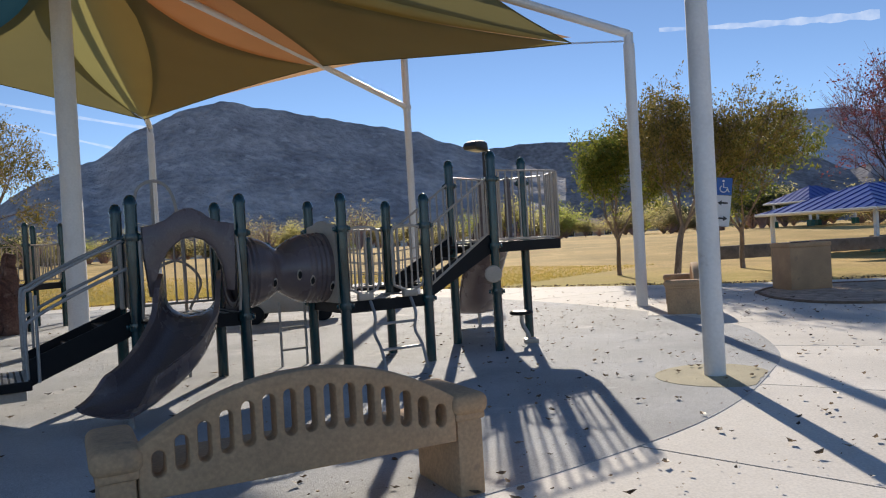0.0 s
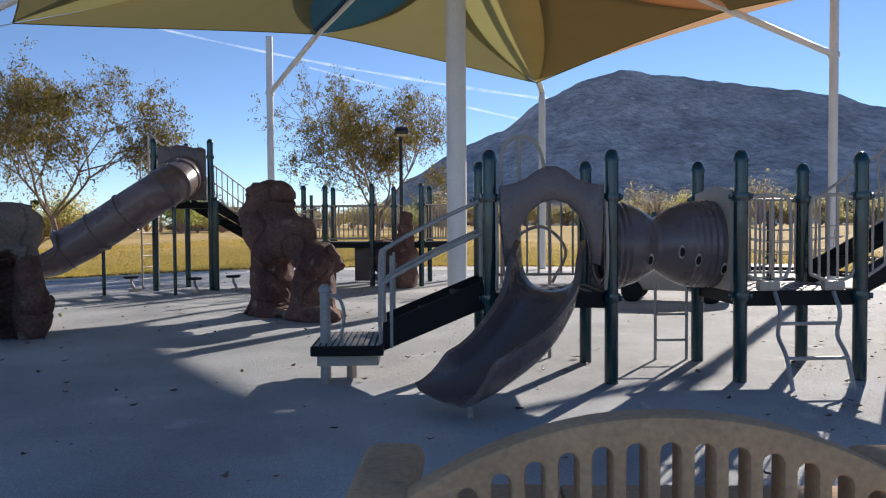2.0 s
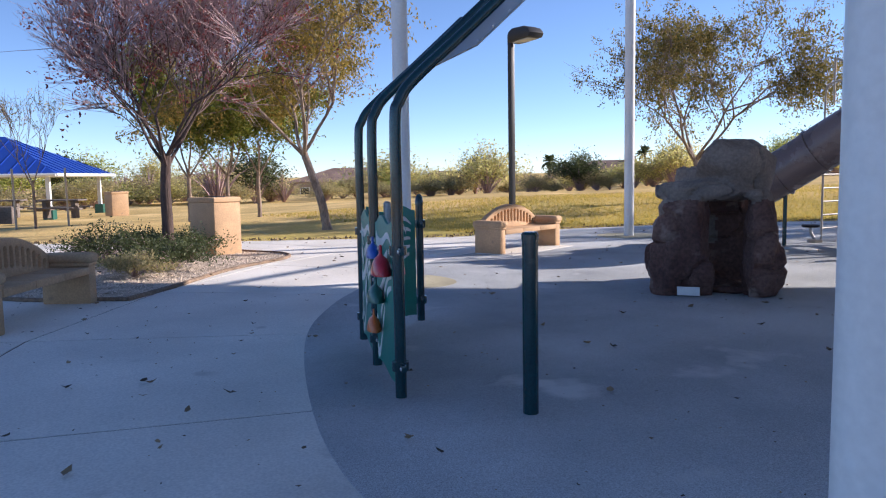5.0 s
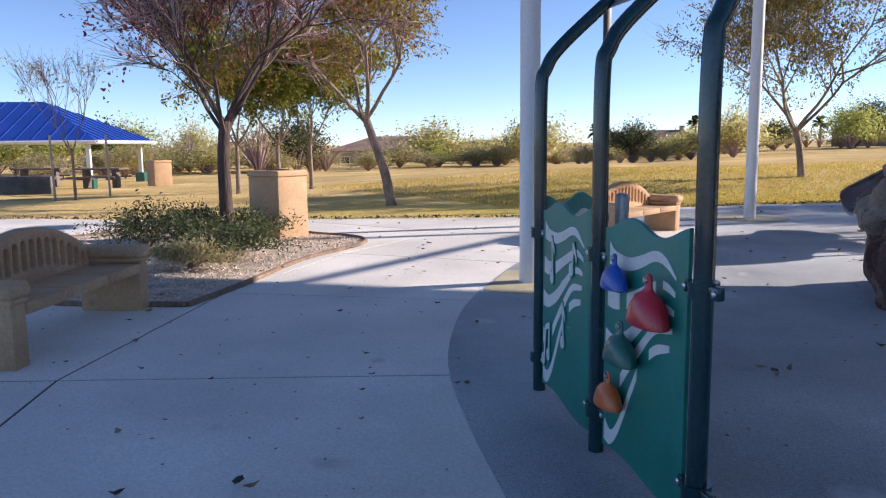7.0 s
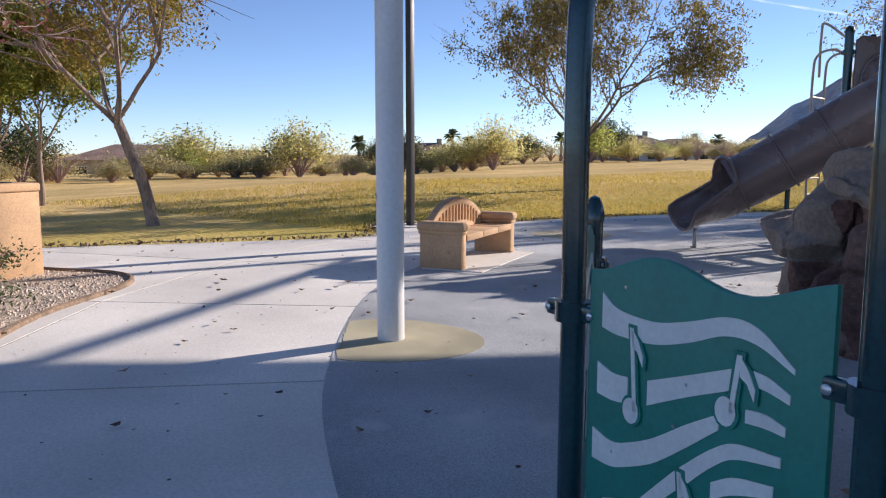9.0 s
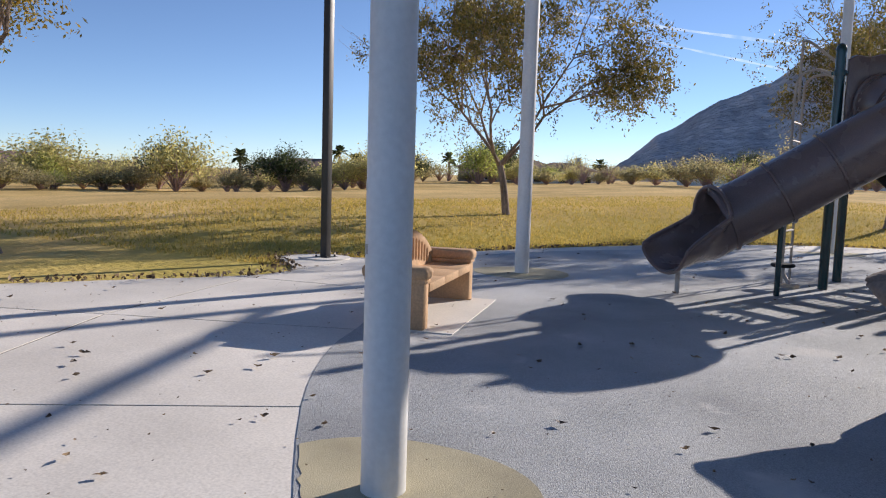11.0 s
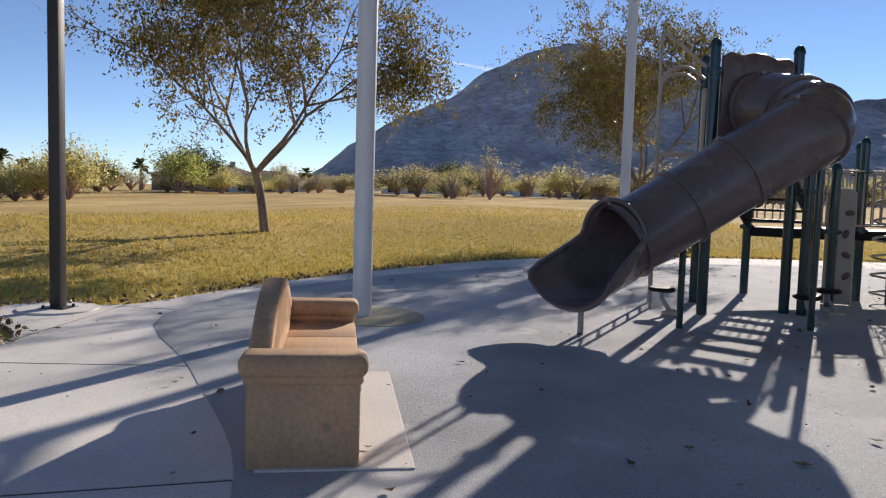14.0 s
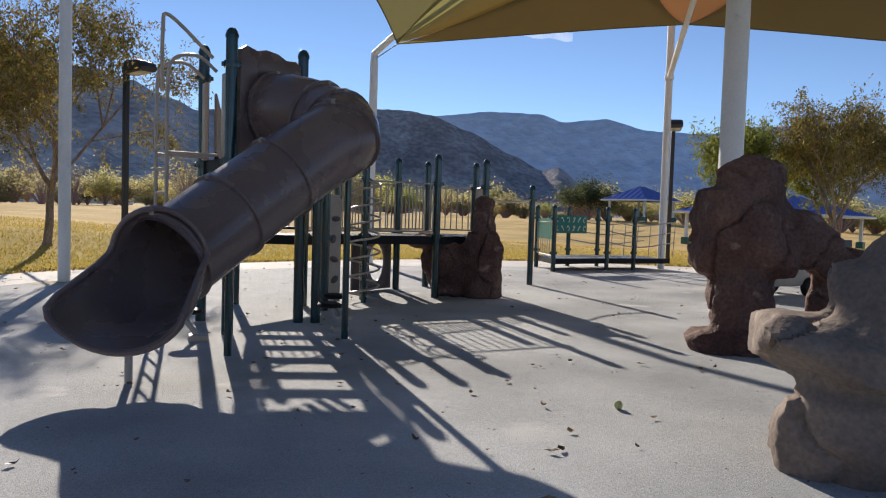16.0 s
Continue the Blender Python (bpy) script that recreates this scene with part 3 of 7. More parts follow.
LEAF = {"B": (M_ORANGE_CLOTH, 1.05), "B2": (M_YELLOW_CLOTH, 1.25), "T": (M_TEAL_CLOTH, 1.1), "R1": (M_YELLOW_CLOTH, 0.5), "S": (M_YELLOW_CLOTH, 0.6),
        "M": (M_ORANGE_CLOTH, 0.9), "N": (M_YELLOW_CLOTH, 0.9), "R0": (M_TEAL_CLOTH, 1.0)}
HUB = Vector((*MAST, 8.15))


def leaf_half(k, u):
    """Half width of the coloured strip along a radial, from tip (0) to mast (1)."""
    return LEAF[k][1] * math.sin(math.pi * min(1, u * 1.02)) ** 0.8 + 0.015


def radial(k, u):
    p = TIPS[k].lerp(HUB, u)
    p.z -= 0.35 * math.sin(math.pi * u)
    return p


for a, b in zip(ORDER, ORDER[1:] + ORDER[:1]):
    bm, N1, N2 = bmesh.new(), 18, 16
    grid = []
    for i in range(N1 + 1):
        u = i / N1 * 0.97
        pa, pb = radial(a, u), radial(b, u)
        across = (pb - pa)
        w = across.length
        across.normalize()
        pa2, pb2 = pa + across * min(w * 0.42, leaf_half(a, u)), pb - across * min(w * 0.42, leaf_half(b, u))
        row = []
        for j in range(N2 + 1):
            v = j / N2
            p = pa2.lerp(pb2, v)
            bow = 4 * v * (1 - v) * (1 - u) ** 1.4
            out = Vector((p.x - MAST[0], p.y - MAST[1], 0)).normalized()
            p -= out * 0.35 * bow
            p.z -= 0.05 * bow
            row.append(bm.verts.new(p))
        grid.append(row)
    for r0, r1 in zip(grid, grid[1:]):
        for j in range(N2):
            bm.faces.new((r0[j], r0[j + 1], r1[j + 1], r1[j]))
    part("sail", sbm(bm), M_OLIVE_CLOTH, shade, "olive shade cloth sail")
    bm = bmesh.new()
    pts = []
    for j in range(N2 + 1):
        v = j / N2
        p = radial(a, 0).lerp(radial(b, 0), v)
        bow = 4 * v * (1 - v)
        out = Vector((p.x - MAST[0], p.y - MAST[1], 0)).normalized()
        pts.append(p - out * 0.35 * bow - Vector((0, 0, 0.05 * bow)))
    pipe(bm, pts, 0.014, 6)
    part("edge_cable", sbm(bm), M_OLIVE_CLOTH, shade, "hemmed edge of a sail")

# the upper orange sail, slung from the top of its pole
for other in ("B2", "R1"):
    bm, N1, N2 = bmesh.new(), 14, 14
    top = Vector((*RING["B"], 7.2))
    rows = []
    for i in range(N1 + 1):
        u = i / N1
        row = []
        for j in range(N2 + 1):
            v = j / N2
            p = top.lerp(TIPS[other] + Vector((0, 0, 0.12)), v)
            out = Vector((p.x - MAST[0], p.y - MAST[1], 0)).normalized()
            p -= out * 0.3 * 4 * v * (1 - v)
            row.append(bm.verts.new(p.lerp(HUB + Vector((0, 0, 0.3)), u * 0.8) - Vector((0, 0, 0.2 * math.sin(math.pi * u)))))
        rows.append(row)
    for r0, r1 in zip(rows, rows[1:]):
        for j in range(N2):
            bm.faces.new((r0[j], r0[j + 1], r1[j + 1], r1[j]))
    part("upper_sail", sbm(bm), M_ORANGE_CLOTH, shade, "orange shade cloth sail")

for k in ORDER:
    bm, N1 = bmesh.new(), 20
    left, right = ORDER[ORDER.index(k) - 1], ORDER[(ORDER.index(k) + 1) % 8]
    rows = []
    for i in range(N1 + 1):
        u = i / N1 * 0.985
        c = radial(k, u)
        da, db = (radial(left, u) - c).normalized(), (radial(right, u) - c).normalized()
        w = leaf_half(k, u) + 0.35 * math.sin(math.pi * u)
        up = Vector((0, 0, 0.07 * math.sin(math.pi * u) + 0.012))
        rows.append([bm.verts.new(c + da * w + up), bm.verts.new(c + da * w * 0.5 + up), bm.verts.new(c + up), bm.verts.new(c + db * w * 0.5 + up), bm.verts.new(c + db * w + up)])
    for r0, r1 in zip(rows, rows[1:]):
        for j in range(4):
            bm.faces.new((r0[j], r0[j + 1], r1[j + 1], r1[j]))
    part("upper_sail", sbm(bm), LEAF[k][0], shade, {M_ORANGE_CLOTH: "orange", M_YELLOW_CLOTH: "yellow", M_TEAL_CLOTH: "dark teal"}[LEAF[k][0]] + " shade cloth sail")

# ---- play structures ----
def wpart(name, bm, material, root, parent=None, label="", smooth=True):
    """A part whose bmesh is in world metres, under a thing or one of its parts."""
    bmesh.ops.transform(bm, matrix=root.matrix_world.inverted(), verts=bm.verts)
    return part(name, bm, material, parent or root, label, smooth)


def steel_post(root, x, y, h, r=0.063, name="post", clamps=()):
    bm = bmesh.new()
    lathe(bm, [(r, 0), (r, h - 0.07), (r * 1.12, h - 0.08), (r * 1.12, h - 0.05), (r * 1.02, h - 0.035), (r * 0.92, h - 0.01), (r * 0.55, h + 0.02), (0, h + 0.03)], Matrix.Translation((x, y, 0)), 16)
    p = wpart(name, bm, M_GREEN, root)
    for z in clamps:
        bm = bmesh.new()
        lathe(bm, [(r, -0.038), (r + 0.02, -0.038), (r + 0.024, 0), (r + 0.02, 0.038), (r, 0.038)], Matrix.Translation((x, y, z)), 16)
        for s in (-1, 1):
            box(bm, 0.05, 0.03, 0.05, Matrix.Translation((x + s * (r + 0.02), y, z - 0.025)), 0.006)
        wpart("clamp", bm, M_GREEN, root, p)
    return p


def rail(root, a, b, z0, z1, bars=7, r=0.016, material=None, name="guard_rail", rise=0.0):
    """A barrier of upright bars between two rails; rise lifts its far end."""
    material = material or M_TANPIPE
    A, B = Vector((*a, 0)), Vector((*b, 0))
    d = (B - A).normalized()
    A, B = A + d * 0.075, B - d * 0.075
    up = Vector((0, 0, rise))
    bm = bmesh.new()
    za, zb = Vector((0, 0, z0)), Vector((0, 0, z1))
    pipe(bm, [A + za, A + zb, B + up + zb, B + up + za, A + za], r * 1.15, 8, caps=False)
    top = wpart(name, bm, material, root)
    for i in range(bars):
        t = (i + 0.5) / bars
        p = A.lerp(B, t) + up * t
        bm = bmesh.new()
        pipe(bm, [p + Vector((0, 0, z0)), p + Vector((0, 0, z1))], r * 0.75, 8)
        wpart("bar", bm, material, root, top)
    return top


def deck(root, corners, z):
    """A perforated coated deck with a rim."""
    bm = bmesh.new()
    out = [Vector((*p, 0)) for p in corners]
    f = bm.faces.new([bm.verts.new((p.x, p.y, z)) for p in out])
    ext = bmesh.ops.extrude_face_region(bm, geom=[f])
    bmesh.ops.translate(bm, vec=(0, 0, -0.14), verts=[v for v in ext["geom"] if isinstance(v, bmesh.types.BMVert)])
    d = wpart("deck", bm, M_BLACK, root, None, "black vinyl-coated steel deck", False)
    # pale worn strips of the deck's slots
    bm = bmesh.new()
    a, b, e = out[0], out[1], out[-1]
    u, v = (b - a), (e - a)
    n = 9
    for i in range(n):
        for j in range(2):
            q = a + u * ((i + 0.5) / n) + v * (0.08 + 0.46 * j)
            ln = v * 0.38
            m = Matrix.Translation((q + ln * 0.5) + Vector((0, 0, z))) @ ln.to_track_quat("X", "Z").to_matrix().to_4x4()
            box(bm, ln.length, u.length / n * 0.55, 0.004, m)
    wpart("deck_grip", bm, M_GALV, root, d, "worn grey raised deck grip", False)
    return d


def chute(root, pts, w, h, name="slide", lip=0.05, material=None, tall=1.0):
    """A moulded slide: a round-bottomed trough with rolled lips swept along its path."""
    prof = []
    N = 12
    for i in range(N + 1):
        a = math.pi * i / N
        x = -math.cos(a) * w / 2
        z = h * (1 - math.sin(a) ** 0.55)
        prof.append((x, z))
    inner = prof
    outer = [(x * 1.07 + (0.012 if x > 0 else -0.012), z - 0.03 - 0.02 * (1 - abs(x) / (w / 2))) for x, z in prof]
    loop = inner + [(w / 2 + lip, h + 0.008), (w / 2 + lip, h - 0.035)] + outer[::-1] + [(-w / 2 - lip, h - 0.035), (-w / 2 - lip, h + 0.008)]
    line = curve(pts, 8)
    bm = bmesh.new()
    rings = []
    for i, p in enumerate(line):
        t = line[min(i + 1, len(line) - 1)] - line[max(0, i - 1)]
        side = Vector((t.y, -t.x, 0)).normalized()
        up = side.cross(t.normalized())
        flare = 1 + 0.25 * smooth01(0.75, 1, i / (len(line) - 1))
        drop = (1 - 0.75 * smooth01(0.78, 1, i / (len(line) - 1))) * (1 + (tall - 1) * smooth01(0.4, 0.0, i / (len(line) - 1)))
        rings.append([bm.verts.new(p + side * x * flare + up * (z * drop)) for x, z in loop])
    n = len(loop)
    for a, b in zip(rings, rings[1:]):
        for k in range(n):
            bm.faces.new((a[k], a[(k + 1) % n], b[(k + 1) % n], b[k]))
    bm.faces.new(rings[0])
    bm.faces.new(rings[-1][::-1])
    return wpart(name, bm, material or M_BROWN, root, None, "brown moulded plastic slide")


def stair(root, top, low, width, z1, z0, steps, name="stair"):
    """A flight of coated steps between two solid black stringers."""
    A, B = Vector((*low, 0)), Vector((*top, 0))
    d = (B - A).normalized()
    s = Vector((-d.y, d.x, 0))
    L = (B - A).length
    base = None
    for sg in (-1, 1):
        bm = bmesh.new()
        m = Matrix.Translation(A + s * sg * width / 2) @ d.to_track_quat("X", "Z").to_matrix().to_4x4()
        slab(bm, [(0, z0 - 0.06), (L, z1 - 0.14), (L, z1 + 0.12), (0, z0 + 0.2)], 0.03, m)
        wpart("stringer", bm, M_BLACK, root, None, "black coated steel stringer", False)
    for i in range(steps):
        t = (i + 0.5) / steps
        bm = bmesh.new()
        m = Matrix.Translation(A.lerp(B, t) + Vector((0, 0, z0 + (z1 - z0) * (i + 0.6) / steps))) @ d.to_track_quat("X", "Z").to_matrix().to_4x4()
        box(bm, L / steps * 0.92, width - 0.03, 0.035, m, 0.006)
        wpart("tread", bm, M_BLACK, root, None, "", False)


def loop_pipe(root, pts, r=0.019, name="handrail", material=None, n=5, seg=8):
    bm = bmesh.new()
    pipe(bm, curve(pts, n), r, seg)
    return wpart(name, bm, material or M_GALV, root)


def stepping_pod(x, y, z=0.42):
    """A round-topped stepping stool on a bent leg."""
    e = thing("stepping_pod", x, y, 0, 0, "small dark stepping pod on a bent grey steel leg", "play step", "stepping pods")
    bm = bmesh.new()
    lathe(bm, [(0, z - 0.04), (0.14, z - 0.04), (0.165, z - 0.025), (0.165, z), (0.15, z + 0.012), (0, z + 0.014)], Matrix(), 18)
    part("pad", bm, M_BLACK, e)
    bm = bmesh.new()
    pipe(bm, curve([(0, 0, z - 0.04), (0.01, 0, z * 0.6), (0.08, 0, z * 0.3), (0.11, 0, 0.02)], 5), 0.03, 10)
    part("leg", bm, M_GALV, e)
    bm = bmesh.new()
    box(bm, 0.2, 0.2, 0.07, Matrix.Translation((0.12, 0, 0)), 0.015)
    part("foot", bm, M_TANPLASTIC, e)
    return e


# --- the near structure: five bays in a line, from transfer step to high deck ---
U, V = Vector((0.847, 0.531, 0)), Vector((-0.531, 0.847, 0))
P0 = Vector((-2.25, 8.52, 0))


def bay(s, t=0.0):
    p = P0 + U * s + V * t
    return (p.x, p.y)


s1 = thing("play_structure", *bay(0.4, 0.5), 0, 0, "low play structure with dark green posts, brown slide and crawl tunnel", "play structure")
DZ, DZH, W = 0.85, 1.46, 1.06
FRONT = [(-1.12, 2.13), (0, 2.13), (1.2, 2.12), (2.33, 2.10), (3.39, 2.65)]
for s, h in FRONT:
    steel_post(s1, *bay(s), h, clamps=(DZ - 0.05, 1.72) if h < 2.5 else (DZ - 0.05, DZH - 0.05, 2.3))
    steel_post(s1, *bay(s, W), h - (0.02 if h < 2.5 else 0.0), clamps=(DZ - 0.05, 1.72) if h < 2.5 else (DZH - 0.05, 2.3))
CORNER = (1.60, 11.02)
POST_J = (1.13, 11.45)
steel_post(s1, *POST_J, 2.66, clamps=(DZH - 0.05, 2.3))
deck(s1, [bay(-1.12), bay(0), bay(0, W), bay(-1.12, W)], DZ)
deck(s1, [bay(1.2), bay(2.33), bay(2.33, W), bay(1.2, W)], DZ)
deck(s1, [bay(3.39), CORNER, (1.5, 11.75), (0.75, 12.15), bay(3.39, W)], DZH)
# transfer step at the low end
stair(s1, bay(-1.15, 0.5), bay(-2.1, 0.5), 0.8, DZ, 0.38, 3)
bm = bmesh.new()
mp = Matrix.Translation((*bay(-2.42, 0.42), 0.30)) @ U.to_track_quat("X", "Z").to_matrix().to_4x4()
box(bm, 0.66, 0.95, 0.09, mp, 0.012)
pad = wpart("transfer_pad", bm, M_BLACK, s1, None, "black transfer step with a worn grey top", False)
bm = bmesh.new()
for i in range(11):
    for j in range(16):
        box(bm, 0.036, 0.034, 0.005, mp @ Matrix.Translation((-0.28 + 0.056 * i, -0.42 + 0.056 * j, 0.09)))
wpart("deck_grip", bm, M_GALV, s1, pad, "worn grey raised grip", False)
bm = bmesh.new()
box(bm, 0.56, 0.8, 0.09, mp @ Matrix.Translation((0, 0, -0.10)), 0.004)
wpart("pad_frame", bm, M_TANPIPE, s1, pad, "", False)
bm = bmesh.new()
box(bm, 0.07, 0.07, 0.23, Matrix.Translation((*bay(-2.42, 0.42), 0)), 0.004)
wpart("pad_leg", bm, M_TANPIPE, s1, pad, "", False)
gp = (-4.58, 7.27)
bm = bmesh.new()
lathe(bm, [(0.05, 0), (0.05, 0.86), (0.06, 0.87), (0.06, 0.9), (0.045, 0.92), (0.03, 0.935), (0, 0.94)], Matrix.Translation((*gp, 0)), 14)
wpart("grab_post", bm, M_GALV, s1, None, "grey steel grab post")
loop_pipe(s1, [(gp[0] + 0.04, gp[1] + 0.02, 0.84), (gp[0] + 0.12, gp[1] + 0.06, 0.80), (gp[0] + 0.15, gp[1] + 0.09, 0.66), (gp[0] + 0.13, gp[1] + 0.08, 0.45), (gp[0] + 0.15, gp[1] + 0.1, 0.3)], 0.016, "grab_loop")
for t in (0.08, 0.95):
    a, b = Vector((*bay(-2.12, t), 0)), Vector((*bay(-1.14, t), 0))
    for dz in (0.0, -0.3):
        loop_pipe(s1, [a + Vector((0, 0, 0.35)), a + Vector((0, 0, 1.15 + dz)), a + U * 0.08 + Vector((0, 0, 1.28 + dz)), a.lerp(b, 0.5) + Vector((0, 0, 1.50 + dz)), b + Vector((0, 0, 1.72 + dz))], 0.019, "handrail")
    loop_pipe(s1, [a + U * 0.1 + Vector((0, 0, 0.35)), a + U * 0.1 + Vector((0, 0, 1.2))], 0.016, "handrail")
# slide, its hood and the support under its end
chute(s1, [(-2.74, 8.26, 0.87), (-2.67, 8.0, 0.85), (-2.60, 7.65, 0.64), (-2.63, 7.25, 0.40), (-2.78, 6.9, 0.22), (-2.94, 6.6, 0.17)], 0.54, 0.26, tall=1.75)
bm = bmesh.new()
pipe(bm, [(-2.82, 6.82, 0), (-2.82, 6.82, 0.18)], 0.03, 10)
wpart("slide_foot", bm, M_GALV, s1)
bm = bmesh.new()
mh = Matrix.Translation((*bay(-0.56, -0.06), 0)) @ U.to_track_quat("X", "Z").to_matrix().to_4x4()
hood = [(-0.43, 1.10), (-0.37, 1.10), (-0.36, 1.25), (-0.31, 1.42), (-0.22, 1.57), (-0.1, 1.67), (0.02, 1.70), (0.14, 1.66), (0.25, 1.55), (0.32, 1.38), (0.35, 1.12),
        (0.44, 1.10), (0.46, 1.3), (0.47, 1.83), (0.32, 1.85), (0.22, 1.89), (0.13, 1.96), (0.04, 2.0), (-0.06, 2.0), (-0.15, 1.96), (-0.24, 1.89), (-0.34, 1.85), (-0.48, 1.82), (-0.47, 1.5)]
slab(bm, hood, 0.09, mh, bevel=0.025)
wpart("slide_hood", bm, M_BROWN, s1, None, "brown moulded arched slide hood")
for s in (-0.5, 0.5):
    loop_pipe(s1, [(*bay(-0.56 + s, -0.03), 0.88), (*bay(-0.56 + s, -0.1), 1.2), (*bay(-0.56 + s, -0.03), 1.75)], 0.016, "grab_bar", M_TANPIPE)
# barriers of the slide deck and an arched climber behind it
rail(s1, bay(-1.12, W), bay(0, W), 0.95, 1.72, 8)
rail(s1, bay(-1.12, W), bay(-1.12, 0.78), 0.95, 1.72, 2)
loop_pipe(s1, [(*bay(-0.35, W + 0.02), 0.86), (*bay(-0.2, W + 0.05), 1.2), (*bay(-0.45, W + 0.05), 1.45), (*bay(-0.75, W + 0.05), 1.3), (*bay(-0.75, W + 0.02), 0.9)], 0.018, "handrail", M_TANPIPE)
hz = W + 0.3
loop_pipe(s1, [(*bay(-0.86, hz), 0.0), (*bay(-0.85, hz), 1.5), (*bay(-0.86, hz), 2.15), (*bay(-0.80, hz), 2.36), (*bay(-0.62, hz), 2.43), (*bay(-0.46, hz), 2.33), (*bay(-0.38, hz), 2.05), (*bay(-0.33, hz), 1.5), (*bay(-0.33, hz), 0.0)], 0.02, "climber_hoop", M_TANPIPE)
loop_pipe(s1, [(*bay(-0.66, hz), 0.0), (*bay(-0.66, hz), 1.2), (*bay(-0.66, hz), 2.42)], 0.02, "climber_upright", M_TANPIPE)
# crawl tunnel of two moulded bulges between end plates
bm = bmesh.new()
prof = []
NT = 40
for i in range(NT + 1):
    t = i / NT
    r = 0.43 - 0.17 * math.exp(-(abs(t - 0.46) / 0.15) ** 1.4) - 0.035 * (abs(t - 0.5) > 0.46)
    if 0.06 < t < 0.22 or 0.68 < t < 0.94:
        r += 0.007 * math.sin(t * NT * math.pi / 1.0 * 0.999 + 1.57)
    prof.append((r, t * 1.2))
mt = Matrix.Translation((*bay(0, 0.53), 1.27)) @ U.to_track_quat("Z", "Y").to_matrix().to_4x4()
rings = lathe(bm, prof, mt, 28)
tun = wpart("crawl_tunnel", bm, M_BROWN, s1, None, "brown moulded crawl tunnel with oval peepholes")
for t, a in ((0.36, 205), (0.72, 200), (0.93, 212), (0.6, 190)):
    rr = 0.43 - 0.17 * math.exp(-(abs(t - 0.46) / 0.15) ** 1.4)
    ang = radians(a)
    # no hole is cut: a black disc inside each rim paints the dark interior
    for name, mtl, sc, off in (("peephole_rim", M_TANPLASTIC, 1.0, 0.0), ("peephole", M_BLACK, 0.72, 0.008)):
        bm = bmesh.new()
        side = mt.to_3x3() @ Vector((math.cos(ang), math.sin(ang), 0))
        if side.y > 0:
            side = -side
        c = mt @ Vector((0, 0, t * 1.2)) + side * (rr - 0.008 + off)
        mm = Matrix.Translation(c) @ side.to_track_quat("Z", "Y").to_matrix().to_4x4()
        lathe(bm, [(0.046 * sc, 0), (0.038 * sc, 0.012), (0, 0.012)], mm @ Matrix.Diagonal((0.75, 1.5, 1, 1)), 14)
        wpart(name, bm, mtl, s1, tun)
for s, mtl, lab in ((0.04, M_BROWN, "brown moulded end plate"), (1.16, M_TANPLASTIC, "tan moulded end plate")):
    bm = bmesh.new()
    mm = Matrix.Translation((*bay(s, 0.53), 0)) @ V.to_track_quat("X", "Z").to_matrix().to_4x4()
    hole = [(0.34 * math.cos(a), 1.27 + 0.34 * math.sin(a)) for a in (2 * math.pi * k / 20 for k in range(20))]
    slab(bm, [(-0.45, 0.84), (0.45, 0.84), (0.46, 1.5), (0.45, 1.78), (0.25, 1.80), (0.1, 1.84), (-0.1, 1.84), (-0.25, 1.80), (-0.45, 1.78), (-0.46, 1.5)], 0.05, mm, [hole], 0.012)
    wpart("end_plate", bm, mtl, s1, None, lab)
# middle deck: looped gate panels, rails behind, ladders below
for s0, s1_ in ((1.22, 1.70), (1.82, 2.32)):
    c = (s0 + s1_) / 2
    pts = [(s0 + 0.04, 1.0), (s0 + 0.04, 1.62), (s0 + 0.12, 1.72), (s1_ - 0.12, 1.72), (s1_ - 0.04, 1.62), (s1_ - 0.04, 1.05), (c + 0.06, 0.94), (c - 0.06, 0.94), (s0 + 0.04, 1.0)]
    g = loop_pipe(s1, [(*bay(x, 0.0), z) for x, z in pts], 0.017, "gate_panel", M_TANPIPE, 3)
    for k in range(4):
        x = s0 + 0.12 + (s1_ - s0 - 0.24) * k / 3
        bm = bmesh.new()
        pipe(bm, [(*bay(x), 0.96), (*bay(x), 1.71)], 0.012, 8)
        wpart("bar", bm, M_TANPIPE, s1, g)
    bm = bmesh.new()
    box(bm, 0.2, 0.09, 0.09, Matrix.Translation((*bay(c), DZ)) @ U.to_track_quat("X", "Z").to_matrix().to_4x4(), 0.02)
    wpart("gate_foot", bm, M_TANPLASTIC, s1, g)
rail(s1, bay(1.2, W), bay(2.33, W), 0.95, 1.72, 9)
for s in (1.5, 2.05):
    loop_pipe(s1, [(*bay(s, -0.05), 0.84), (*bay(s, -0.16), 0.66), (*bay(s, -0.12), 0.45), (*bay(s, -0.28), 0.28), (*bay(s, -0.4), 0.0)], 0.019, "climber_upright")
for z, o in ((0.56, -0.13), (0.27, -0.29)):
    loop_pipe(s1, [(*bay(1.5, o), z), (*bay(1.78, o), z), (*bay(2.05, o), z)], 0.017, "rung")
for s in (0.78, 1.12):
    loop_pipe(s1, [(*bay(s, W + 0.1), 0.0), (*bay(s, W + 0.1), 0.84)], 0.017, "climber_upright")
for z in (0.22, 0.5):
    loop_pipe(s1, [(*bay(0.78, W + 0.1), z), (*bay(1.12, W + 0.1), z)], 0.015, "rung")
# steps up to the high deck
stair(s1, bay(3.36, 0.53), bay(2.36, 0.53), 0.98, DZH, DZ, 4)
for t in (0.03, W - 0.03):
    rail(s1, bay(2.33, t), bay(3.39, t), 0.97, 1.70, 8, rise=DZH - DZ)
rail(s1, bay(3.39), CORNER, DZH + 0.03, 2.42, 9)
rail(s1, CORNER, (1.5, 11.75), DZH + 0.03, 2.42, 6)
